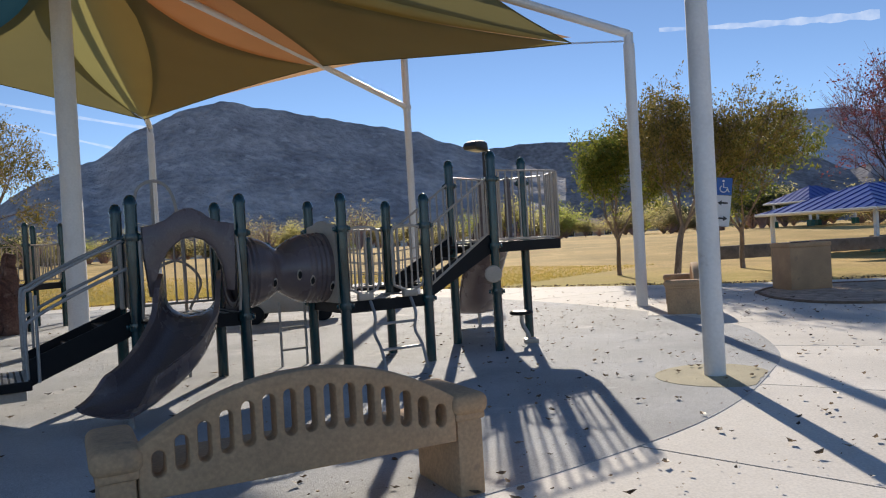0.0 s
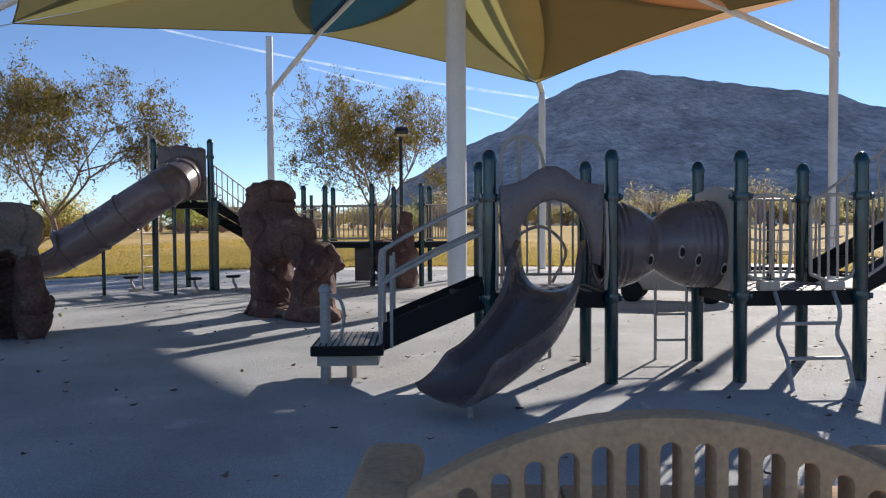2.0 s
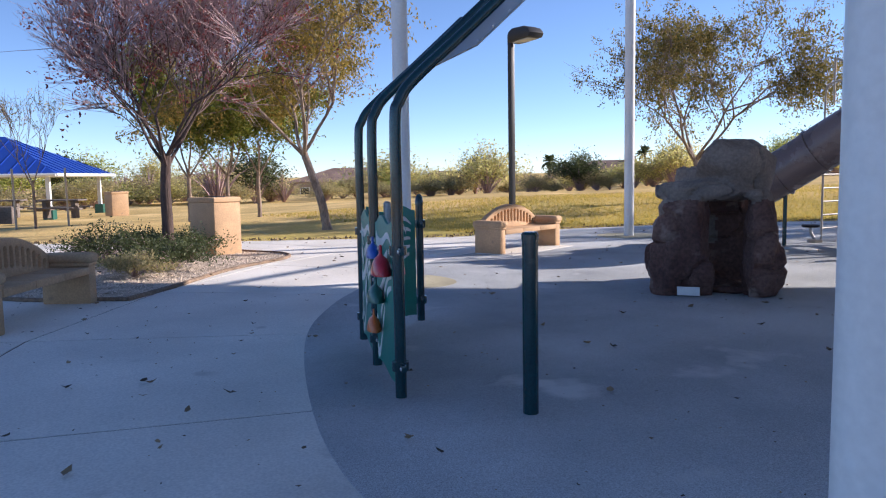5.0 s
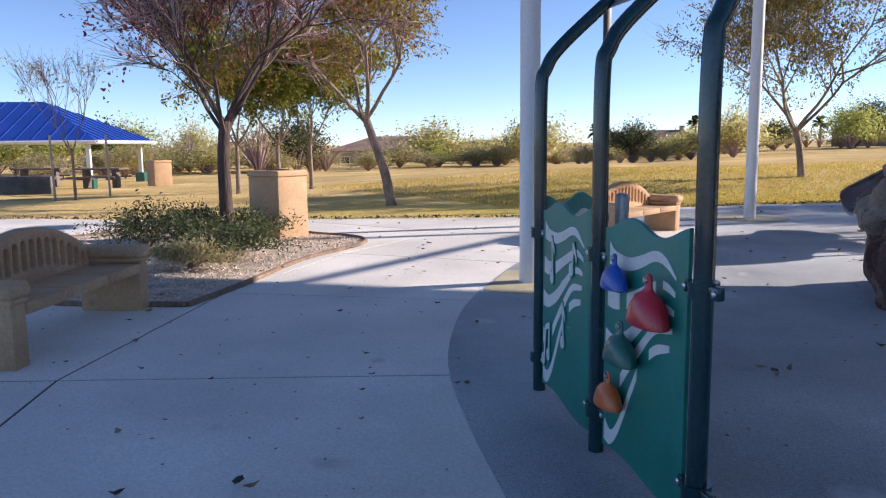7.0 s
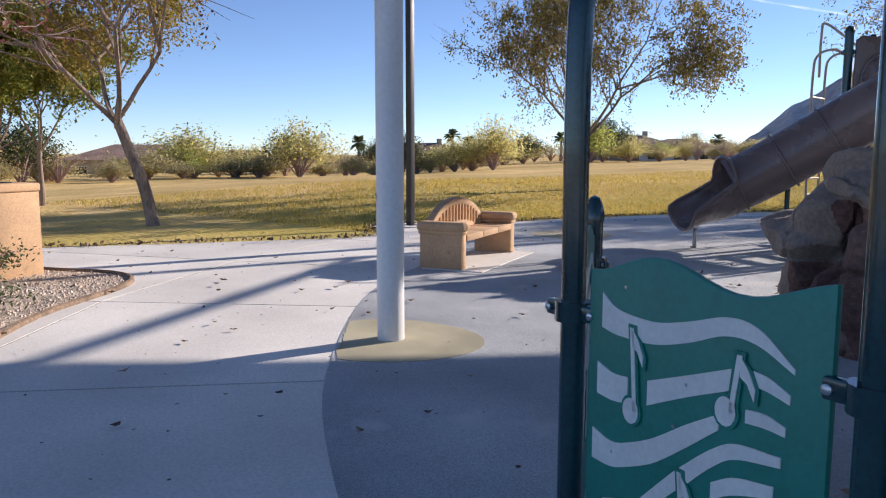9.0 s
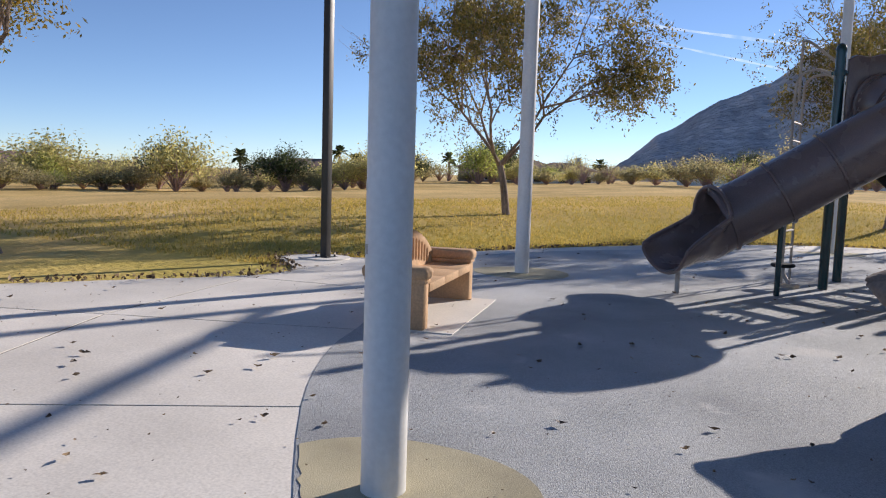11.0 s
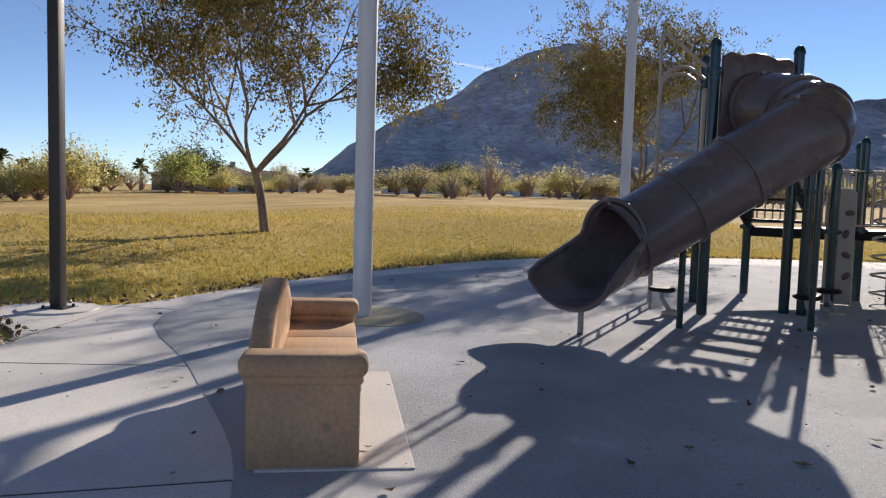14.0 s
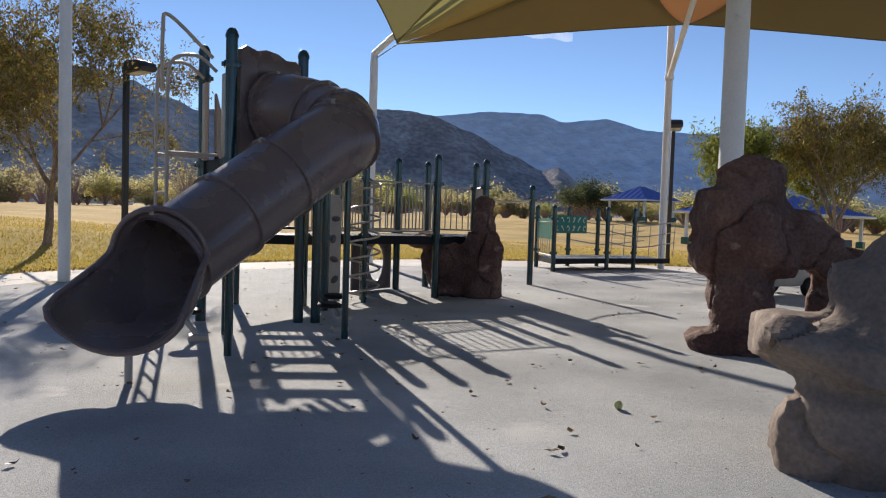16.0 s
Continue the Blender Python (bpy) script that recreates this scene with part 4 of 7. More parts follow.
rail(s1, (0.75, 12.15), bay(3.39, W), DZH + 0.03, 2.42, 7)
rail(s1, (1.5, 11.75), (0.75, 12.15), DZH + 0.03, 2.42, 2)
bm = bmesh.new()
for x, y in ((0.55, 12.0), (0.95, 11.98)):
    lathe(bm, [(0.05, DZH), (0.055, DZH + 0.5), (0.05, DZH + 0.95), (0, DZH + 1.0)], Matrix.Translation((x, y, 0)), 12)
wpart("slide_entry", bm, M_BROWN, s1, None, "brown moulded slide entry bollards")
chute(s1, [(0.80, 12.0, 1.46), (0.75, 12.25, 1.38), (0.64, 12.6, 1.0), (0.53, 12.95, 0.58), (0.46, 13.25, 0.30), (0.41, 13.55, 0.22)], 0.55, 0.30)
bm = bmesh.new()
pipe(bm, [(0.45, 13.3, 0), (0.45, 13.3, 0.27)], 0.03, 8)
wpart("slide_foot", bm, M_GALV, s1)
bm = bmesh.new()
mdisc = Matrix.Translation((0.58, 10.22, 1.04)) @ Matrix.Rotation(radians(90), 4, "X")
lathe(bm, [(0, 0), (0.105, 0), (0.115, 0.012), (0.115, 0.035), (0.10, 0.05), (0, 0.05)], mdisc, 22)
wpart("game_disc", bm, M_TANPLASTIC, s1, None, "round tan plastic disc on a post")
stepping_pod(0.98, 10.95, 0.45)

# --- the tower with the tube slide ---
TL, TR = Vector((-14.30, 13.26, 0)), Vector((-13.36, 14.05, 0))
TU = (TR - TL).normalized()
TV = Vector((-TU.y, TU.x, 0))
TD = 2.02
s2 = thing("play_tower", -13.9, 14.2, 0, 0, "tall play tower with dark green posts and a brown tube slide", "play structure")


def tw(u, v):
    p = TL + TU * u + TV * v
    return (p.x, p.y)


TW = (TR - TL).length
L2 = (-14.53, 14.39)
for x, y in ((TL.x, TL.y), (TR.x, TR.y), L2):
    steel_post(s2, x, y, 3.43, 0.066, clamps=(TD - 0.05, 3.05))
deck(s2, [tw(0, 0), tw(TW, 0), L2], TD)
bm = bmesh.new()
mm = Matrix.Translation((*tw(TW / 2, -0.02), 0)) @ TU.to_track_quat("X", "Z").to_matrix().to_4x4()
hole = [(0.36 * math.cos(a), 2.62 + 0.36 * math.sin(a)) for a in (2 * math.pi * k / 24 for k in range(24))]
slab(bm, [(-0.52, 2.06), (0.52, 2.06), (0.53, 2.7), (0.52, 3.22), (0.42, 3.27), (0.25, 3.25), (0.1, 3.30), (-0.1, 3.31), (-0.25, 3.27), (-0.42, 3.30), (-0.52, 3.24), (-0.53, 2.7)], 0.07, mm, [hole], 0.02)
wpart("entry_panel", bm, M_BROWN, s2, None, "brown moulded entry panel of the tube slide")
# the tube: out of the panel, round a bend, down to a wide mouth
NRM = -TV
c0 = TL.lerp(TR, 0.5)
tube_pts = [c0 + NRM * 0.0 + Vector((0, 0, 2.62)), c0 + NRM * 0.35 + Vector((0, 0, 2.60)), c0 + NRM * 0.72 + TU * 0.05 + Vector((0, 0, 2.50)),
            Vector((-13.17, 12.62, 2.28)), Vector((-13.62, 12.38, 1.97)), Vector((-14.15, 12.08, 1.58)), Vector((-14.66, 11.74, 1.20)),
            Vector((-14.98, 11.46, 0.975))]
line = curve(tube_pts, 7)
RT = 0.42
bm = bmesh.new()
rads = [RT] * len(line)
rg = pipe(bm, line, rads, 30, caps=False)
inner = pipe(bm, line, [r - 0.02 for r in rads], 30, caps=False)
for k in range(30):
    bm.faces.new((rg[0][k], rg[0][(k + 1) % 30], inner[0][(k + 1) % 30], inner[0][k]))
tube = wpart("tube_slide", bm, M_BROWN, s2, None, "long brown moulded tube slide with flanged joints")
tot = [0]
for a, b in zip(line, line[1:]):
    tot.append(tot[-1] + (b - a).length)
for frac in (0.03, 0.19, 0.29, 0.36, 0.60, 0.79, 0.985):
    d = frac * tot[-1]
    i = max(j for j in range(len(line) - 1) if tot[j] <= d)
    p, t = line[i].lerp(line[i + 1], (d - tot[i]) / (tot[i + 1] - tot[i])), (line[i + 1] - line[i]).normalized()
    bm = bmesh.new()
    m = Matrix.Translation(p) @ t.to_track_quat("Z", "Y").to_matrix().to_4x4()
    lathe(bm, [(RT - 0.005, -0.024), (RT + 0.028, -0.017), (RT + 0.033, 0), (RT + 0.028, 0.017), (RT - 0.005, 0.024)], m, 30)
    wpart("flange", bm, M_BROWN, s2, tube)
    bm = bmesh.new()
    up = (Vector((0, 0, 1)) - t * t.z).normalized()
    mb = Matrix.Translation(p + up * (RT + 0.012)) @ t.to_track_quat("Z", "Y").to_matrix().to_4x4()
    box(bm, 0.05, 0.05, 0.05, mb @ Matrix.Translation((0, 0, -0.025)), 0.008)
    wpart("flange_bolt", bm, M_GALV, s2, tube)
# the flared mouth: a hooded top and a wide lower lip
tdir = Vector((-0.50, -0.85, -0.16)).normalized()
start_dir = (line[-1] - line[-2]).normalized()
end = line[-1] - start_dir * 0.02
bm = bmesh.new()
NM, NK = 12, 44
skins = []
for off in (0.0, -0.024):
    rows = []
    for i in range(NM + 1):
        f = i / NM
        way = start_dir.lerp(tdir, smooth01(0, 0.6, f)).normalized()
        side = Vector((way.y, -way.x, 0)).normalized()
        up = side.cross(way).normalized()
        if up.z < 0:
            up = -up
        ring = []
        for k in range(NK):
            a = 2 * math.pi * k / NK
            ca, sa = math.cos(a), math.sin(a)
            low = smooth01(0.35, -0.5, sa)
            reach = 0.12 + 0.74 * smooth01(0.25, -0.5, sa)
            wide = 1 + (0.10 + 0.50 * smooth01(0.1, -0.55, sa)) * smooth01(0.05, 0.9, f)
            deep = 1 + (0.12 if sa > 0 else 0.34) * f
            ring.append(bm.verts.new(end + way * reach * f + side * ca * (RT + off) * wide + up * (sa * (RT + off) * deep)))
        rows.append(ring)
    for r0, r1 in zip(rows, rows[1:]):
        for k in range(NK):
            bm.faces.new((r0[k], r0[(k + 1) % NK], r1[(k + 1) % NK], r1[k]))
    skins.append(rows)
rim = [v.co.copy() for v in skins[0][-1]]
for k in range(NK):
    bm.faces.new((skins[0][-1][k], skins[0][-1][(k + 1) % NK], skins[1][-1][(k + 1) % NK], skins[1][-1][k]))
wpart("slide_mouth", bm, M_BROWN, s2, tube, "flared brown slide mouth")
bm = bmesh.new()
pipe(bm, rim + rim[:1], 0.027, 8, caps=False)
wpart("mouth_lip", bm, M_BROWN, s2, tube)
for x, y, h in ((-15.26, 10.98, 0.32), (-14.40, 12.01, 1.0), (-13.06, 12.75, 1.95)):
    bm = bmesh.new()
    pipe(bm, [(x, y, 0), (x, y, h)], 0.032 if h < 0.5 else 0.038, 12)
    wpart("slide_support", bm, M_GALV if h < 0.5 else M_GREEN, s2)
# arched ladder on the far side
LA, LB = Vector((TL.x, TL.y, 0)), Vector((*L2, 0))
LD = (LB - LA).normalized()
LN = Vector((-LD.y, LD.x, 0))


def lad(u, out):
    p = LA.lerp(LB, 0.5) + LD * (u - 0.14) + LN * out
    return (p.x, p.y)


for u in (-0.14, 0.42):
    loop_pipe(s2, [(*lad(u, 0.62), 0), (*lad(u, 0.62), 1.6), (*lad(u, 0.62), 2.75), (*lad(u, 0.56), 3.08), (*lad(u, 0.3), 3.15), (*lad(u, 0.08), 3.0)], 0.021, "ladder_upright", M_TANPIPE)
for i in range(9):
    loop_pipe(s2, [(*lad(-0.14, 0.62), 0.25 + 0.27 * i), (*lad(0.42, 0.62), 0.25 + 0.27 * i)], 0.017, "rung", M_TANPIPE)
for u in (-0.1, 0.38):
    loop_pipe(s2, [(*lad(u, 0.62), 2.05), (*lad(u, 0.05), 2.05)], 0.02, "handrail", M_TANPIPE)
loop_pipe(s2, [(*lad(0.14, 0.62), 2.75), (*lad(0.14, 0.62), 3.45), (*lad(0.14, 0.55), 3.62), (*lad(0.14, 0.05), 3.2)], 0.022, "handrail", M_TANPIPE)
for v in (-0.28, 0.56):
    bm = bmesh.new()
    box(bm, 0.15, 0.05, 0.95, Matrix.Translation((*lad(v, 0.02), TD)) @ LD.to_track_quat("X", "Z").to_matrix().to_4x4(), 0.015)
    wpart("entry_cheek", bm, M_TANPLASTIC, s2, None, "tan moulded ladder entry cheek")
# steps down to the lower decks
DL = 1.06
q0, q1 = Vector((-13.92, 14.27, 0)), Vector((-13.48, 15.85, 0))
dd = (q1 - q0).normalized()
ss = Vector((-dd.y, dd.x, 0))
stair(s2, (q0.x, q0.y), (q1.x, q1.y), 0.95, TD, DL, 6)
for sg in (-0.5, 0.5):
    a, b = q1 + ss * sg, q0 + ss * sg
    rail(s2, (a.x, a.y), (b.x, b.y), DL + 0.1, DL + 0.85, 11, rise=TD - DL)
    steel_post(s2, a.x, a.y, 2.45, clamps=(DL,))
for x, y in ((-12.4, 17.3), (-11.9, 16.35), (-10.88, 17.85), (-10.12, 18.36), (-9.25, 18.0), (-9.5, 16.95), (-10.6, 16.5)):
    steel_post(s2, x, y, 2.43, clamps=(DL, 1.95))
deck(s2, [(-13.95, 15.98), (-13.0, 15.72), (-11.9, 16.35), (-12.4, 17.3)], DL)
deck(s2, [(-11.9, 16.35), (-10.6, 16.5), (-10.88, 17.85), (-12.4, 17.3)], DL)
deck(s2, [(-10.6, 16.5), (-9.5, 16.95), (-9.25, 18.0), (-10.12, 18.36), (-10.88, 17.85)], DL)
for a, b, n in (((-13.95, 15.98), (-12.4, 17.3), 13), ((-12.4, 17.3), (-10.88, 17.85), 11), ((-13.0, 15.72), (-11.9, 16.35), 8), ((-10.88, 17.85), (-10.12, 18.36), 7), ((-10.12, 18.36), (-9.25, 18.0), 7), ((-9.25, 18.0), (-9.5, 16.95), 8), ((-11.9, 16.35), (-10.6, 16.5), 9)):
    rail(s2, a, b, DL + 0.08, 1.95, n)
# spiral climber
sp = Vector((-12.0, 15.95, 0))
bm = bmesh.new()
pipe(bm, [sp + Vector((0.24 * math.cos(a), 0.24 * math.sin(a), 0.04 + 0.042 * a)) for a in (0.35 * i for i in range(130))], 0.017, 7)
wpart("spiral_climber", bm, M_TANPIPE, s2, None, "tan steel spiral climber")
bm = bmesh.new()
pipe(bm, [sp, sp + Vector((0, 0, 2.2))], 0.04, 10)
wpart("climber_upright", bm, M_GREEN, s2)
# bolted panels and a low slide under the decks
bm = bmesh.new()
oval = [(0.12 + 0.2 * math.cos(q), 0.52 + 0.34 * math.sin(q)) for q in (2 * math.pi * k / 24 for k in range(24))]
slab(bm, [(-0.5, 0.03), (0.5, 0.03), (0.5, 1.0), (-0.5, 1.0)], 0.05, Matrix.Translation((-11.40, 17.70, 0)) @ Matrix.Rotation(radians(30), 4, "Z"), [oval], 0.012)
wpart("play_panel", bm, M_BROWN, s2, None, "brown moulded play panel with an oval crawl hole")
steel_post(s2, -12.80, 15.14, 2.0, clamps=(DL,))
steel_post(s2, -12.40, 16.14, 2.43, clamps=(DL, 1.95))
steel_post(s2, -13.15, 13.99, 2.1, clamps=(1.6,))
bm = bmesh.new()
mc = Matrix.Translation((-12.70, 15.42, 0)) @ Matrix.Rotation(radians(4), 4, "Z")
slab(bm, [(-0.19, 0.02), (0.19, 0.02), (0.19, 1.62), (0.12, 1.68), (-0.12, 1.68), (-0.19, 1.62)], 0.04, mc, [], 0.008)
board = wpart("climbing_board", bm, M_TANPLASTIC, s2, None, "tan upright climbing board with brown holds")
for i in range(9):
    bm = bmesh.new()
    mh = mc @ Matrix.Translation((0.09 * (1 if i % 2 else -1) + 0.02 * math.sin(i * 2.1), -0.018, 0.28 + 0.15 * i)) @ Matrix.Rotation(radians(90), 4, "X") @ Matrix.Rotation(i * 0.9, 4, "Z") @ Matrix.Diagonal((1.25, 0.8, 1, 1))
    lathe(bm, [(0.055, 0), (0.052, 0.02), (0.038, 0.042), (0.015, 0.052), (0, 0.053)], mh, 10)
    wpart("hold", bm, M_BROWN, s2, board)
for x, y in ((-13.1, 13.3), (-12.85, 14.2), (-14.75, 12.95)):
    stepping_pod(x, y, 0.34)

# --- the low far structure with ropes and number boards ---
s3 = thing("rope_bridge", -3.8, 22.6, 0, 0, "low rope bridge with green posts and number boards", "play structure")
steel_post(s3, -7.72, 18.55, 2.07, clamps=(1.8,))
FAR = [(-5.3, 21.9), (-4.9, 23.6), (-3.4, 22.3), (-3.7, 23.9), (-2.45, 22.4), (-2.7, 23.9)]
for x, y in FAR:
    steel_post(s3, x, y, 1.74, clamps=(0.5, 1.4))
deck(s3, [(-5.3, 21.9), (-3.4, 22.3), (-3.7, 23.9), (-4.9, 23.6)], 0.34)
deck(s3, [(-3.3, 22.3), (-1.2, 22.4), (-1.4, 23.9), (-3.6, 23.9)], 0.34)
for a, b, z0, z1, txt in (((-5.3, 21.9), (-4.9, 23.6), 0.85, 1.4, "M"), ((-5.1, 22.75), (-3.5, 23.1), 1.0, 1.5, "36195")):
    A, B = Vector((*a, 0)), Vector((*b, 0))
    bm = bmesh.new()
    m = Matrix.Translation((A + B) / 2) @ (B - A).to_track_quat("X", "Z").to_matrix().to_4x4()
    L = (B - A).length * 0.5 - 0.1
    slab(bm, [(-L, z0), (L, z0), (L, z1), (-L, z1)], 0.02, m)
    wpart("number_board", bm, M_PANEL, s3, None, "green plastic board with pale cut marks")
    bm = bmesh.new()
    for i in range(7):
        for j in range(2):
            x = -L + 0.1 + (2 * L - 0.2) * i / 6
            z = z0 + 0.14 + 0.24 * j
            pipe(bm, [m @ Vector((x + 0.045 * math.cos(q + i), -0.014, z + 0.07 * math.sin(q))) for q in (0.3, 1.1, 1.9, 2.7, 3.5, 4.3, 5.1)], 0.013, 5)
    wpart("cut_marks", bm, M_INLAY, s3)
rail(s3, (-5.3, 21.9), (-4.9, 23.6), 0.42, 1.3, 7)
for z in (0.7, 1.0, 1.3):
    loop_pipe(s3, [(-3.4, 22.3, z + 0.1), (-2.3, 22.4, z - 0.04), (-0.9, 22.6, z + 0.1)], 0.016, "rope", M_TANPIPE)
    loop_pipe(s3, [(-3.7, 23.9, z + 0.1), (-2.4, 23.95, z - 0.04), (-0.9, 24.1, z + 0.1)], 0.016, "rope", M_TANPIPE)
for i in range(6):
    x = -3.2 + i * 0.42
    loop_pipe(s3, [(x, 22.42, 0.4), (x + 0.05, 22.42, 1.3)], 0.012, "rope", M_TANPIPE)
loop_pipe(s3, [(-7.7, 18.55, 1.8), (-8.5, 18.2, 1.72), (-9.25, 18.0, 1.85)], 0.018, "rope", M_TANPIPE)

# play vehicle seen under the near structure
pv = thing("play_vehicle", -3.5, 16.3, 0, 8, "low rounded play vehicle in grey and teal plastic", "play vehicle")
bm = bmesh.new()
slab(bm, [(-1.1, 0.22), (1.1, 0.22), (1.15, 0.45), (0.95, 0.62), (0.5, 0.66), (0.3, 0.86), (-0.35, 0.88), (-0.55, 0.66), (-1.0, 0.6), (-1.15, 0.42)], 0.85, Matrix(), [], 0.06)
part("body", bm, M_TANPLASTIC, pv)
bm = bmesh.new()
box(bm, 0.5, 0.6, 0.3, Matrix.Translation((0.7, 0, 0.3)), 0.06)
part("seat", bm, M_TEAL, pv)
for x in (-0.7, 0.7):
    for y in (-0.43, 0.43):
        bm = bmesh.new()
        lathe(bm, [(0, -0.07), (0.17, -0.07), (0.2, -0.04), (0.2, 0.04), (0.17, 0.07), (0, 0.07)], Matrix.Translation((x, y, 0.2)) @ Matrix.Rotation(radians(90), 4, "X"), 20)
        part("wheel", bm, M_BLACK, pv)

# ---- rocks ----
def rock(name, x, y, lobes, label, seed, rz=0.0, material=None, square=0.68, rough=0.85, upper=None):
    """Moulded rockwork: boulders grown together into one skin, then cut with ledges and cracks."""
    e = bmesh.new()
    for i, (cx, cy, cz, sx, sy, sz) in enumerate(lobes):
        b2 = bmesh.new()
        bmesh.ops.create_icosphere(b2, subdivisions=3, radius=1)
        rnd = random.Random(seed * 31 + i)
        planes = [(Vector((rnd.uniform(-1, 1), rnd.uniform(-1, 1), rnd.uniform(-0.6, 0.8))).normalized(), rnd.uniform(0.82, 1.0)) for _ in range(12)]
        for v in b2.verts:
            p = v.co.copy()
            p = p.lerp(p / max(abs(p.x), abs(p.y), abs(p.z)), square)
            for n, d in planes:
                k = p.dot(n) - d
                if k > 0:
                    p -= n * k * 0.95
            v.co = Vector((p.x * sx + cx, p.y * sy + cy, p.z * sz + cz))
        add(e, b2)
    tmp = bpy.data.meshes.new("tmp")
    e.to_mesh(tmp)
    e.free()
    ob = new(name, tmp)
    md = ob.modifiers.new("skin", "REMESH")
    md.mode, md.voxel_size = "VOXEL", 0.032
    me = bpy.data.meshes.new_from_object(ob.evaluated_get(bpy.context.evaluated_depsgraph_get()))
    ob.modifiers.clear()
    ob.data = me
    bpy.data.meshes.remove(tmp)
    nrm = [v.normal.copy() for v in me.vertices]
    for v, n in zip(me.vertices, nrm):
        q = v.co + Vector((seed, 0, 0))
        big = noise.fractal(q * 1.7, 0.8, 2.1, 3)
        ridge = abs(noise.fractal(q * 3.1 + Vector((9, 3, 1)), 0.9, 2.2, 4))
        strata = noise.noise(Vector((q.x * 0.8, q.y * 0.8, q.z * 5.5)))
        crack = max(0, 0.06 - abs(noise.noise(q * 1.6 + Vector((4, 4, 4))))) / 0.06
        v.co += n * ((0.05 * big - 0.05 * ridge) * rough + 0.035 * strata * rough - 0.055 * crack)
        if v.co.z < 0:
            v.co.z = 0
    me.materials.clear()
    me.materials.append(material or M_ROCK)
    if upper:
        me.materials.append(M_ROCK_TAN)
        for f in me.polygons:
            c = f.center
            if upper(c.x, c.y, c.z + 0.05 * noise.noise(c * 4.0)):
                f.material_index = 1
    me.shade_smooth()
    me.set_sharp_from_angle(angle=radians(35))
    ob.matrix_world = pose(x, y, 0, 0, 0, rz)
    return tagged(ob, label, "rock", "climbing rocks")


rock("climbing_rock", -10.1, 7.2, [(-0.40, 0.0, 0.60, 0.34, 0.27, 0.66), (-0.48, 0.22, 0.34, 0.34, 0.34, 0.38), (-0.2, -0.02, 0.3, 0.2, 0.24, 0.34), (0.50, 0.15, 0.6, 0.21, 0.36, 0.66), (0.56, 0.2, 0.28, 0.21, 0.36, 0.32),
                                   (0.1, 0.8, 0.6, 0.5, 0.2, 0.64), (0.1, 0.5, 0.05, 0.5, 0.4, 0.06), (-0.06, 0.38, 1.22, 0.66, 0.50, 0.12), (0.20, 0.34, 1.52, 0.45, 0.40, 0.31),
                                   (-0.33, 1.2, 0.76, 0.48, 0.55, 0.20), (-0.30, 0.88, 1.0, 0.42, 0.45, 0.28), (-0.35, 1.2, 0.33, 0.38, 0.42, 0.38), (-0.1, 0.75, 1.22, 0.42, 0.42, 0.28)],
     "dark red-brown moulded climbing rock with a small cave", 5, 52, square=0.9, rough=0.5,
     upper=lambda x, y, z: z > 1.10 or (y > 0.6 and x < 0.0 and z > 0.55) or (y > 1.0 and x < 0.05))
rock("climbing_rock", -8.35, 11.0, [(-0.55, 0.0, 0.12, 0.62, 0.46, 0.17), (-0.55, 0.0, 0.6, 0.38, 0.38, 0.6), (-0.52, 0.0, 1.35, 0.58, 0.5, 0.55), (-0.5, 0.02, 1.86, 0.42, 0.4, 0.36), (0.08, 0.05, 1.28, 0.5, 0.4, 0.34),
                                    (0.62, 0.1, 0.5, 0.38, 0.4, 0.55), (0.68, 0.1, 0.95, 0.46, 0.36, 0.26), (0.72, 0.1, 0.12, 0.55, 0.42, 0.17), (0.1, 0.1, 0.08, 0.5, 0.4, 0.1)],
     "tall red-brown moulded rock arch", 9, -20)
rock("climbing_rock", -9.75, 16.55, [(0.0, 0, 0.6, 0.34, 0.36, 0.7), (0.06, 0.0, 1.38, 0.22, 0.22, 0.42), (0.05, -0.1, 0.4, 0.32, 0.3, 0.42), (-0.5, 0.3, 0.5, 0.42, 0.3, 0.52), (-0.78, 0.5, 0.98, 0.36, 0.34, 0.13)],
     "pointed red-brown moulded rock beside the deck", 13, 10)
# small pale sign set into the cave rock
bm = bmesh.new()
box(bm, 0.25, 0.014, 0.10, Matrix.Translation((-10.08, 6.83, 0.03)) @ Matrix.Rotation(radians(50), 4, "Z"), 0.003)
e = part("plaque", bm, M_SIGNWHITE, smooth=False)
tagged(e, "small white plaque on the foot of the rock", "plaque")


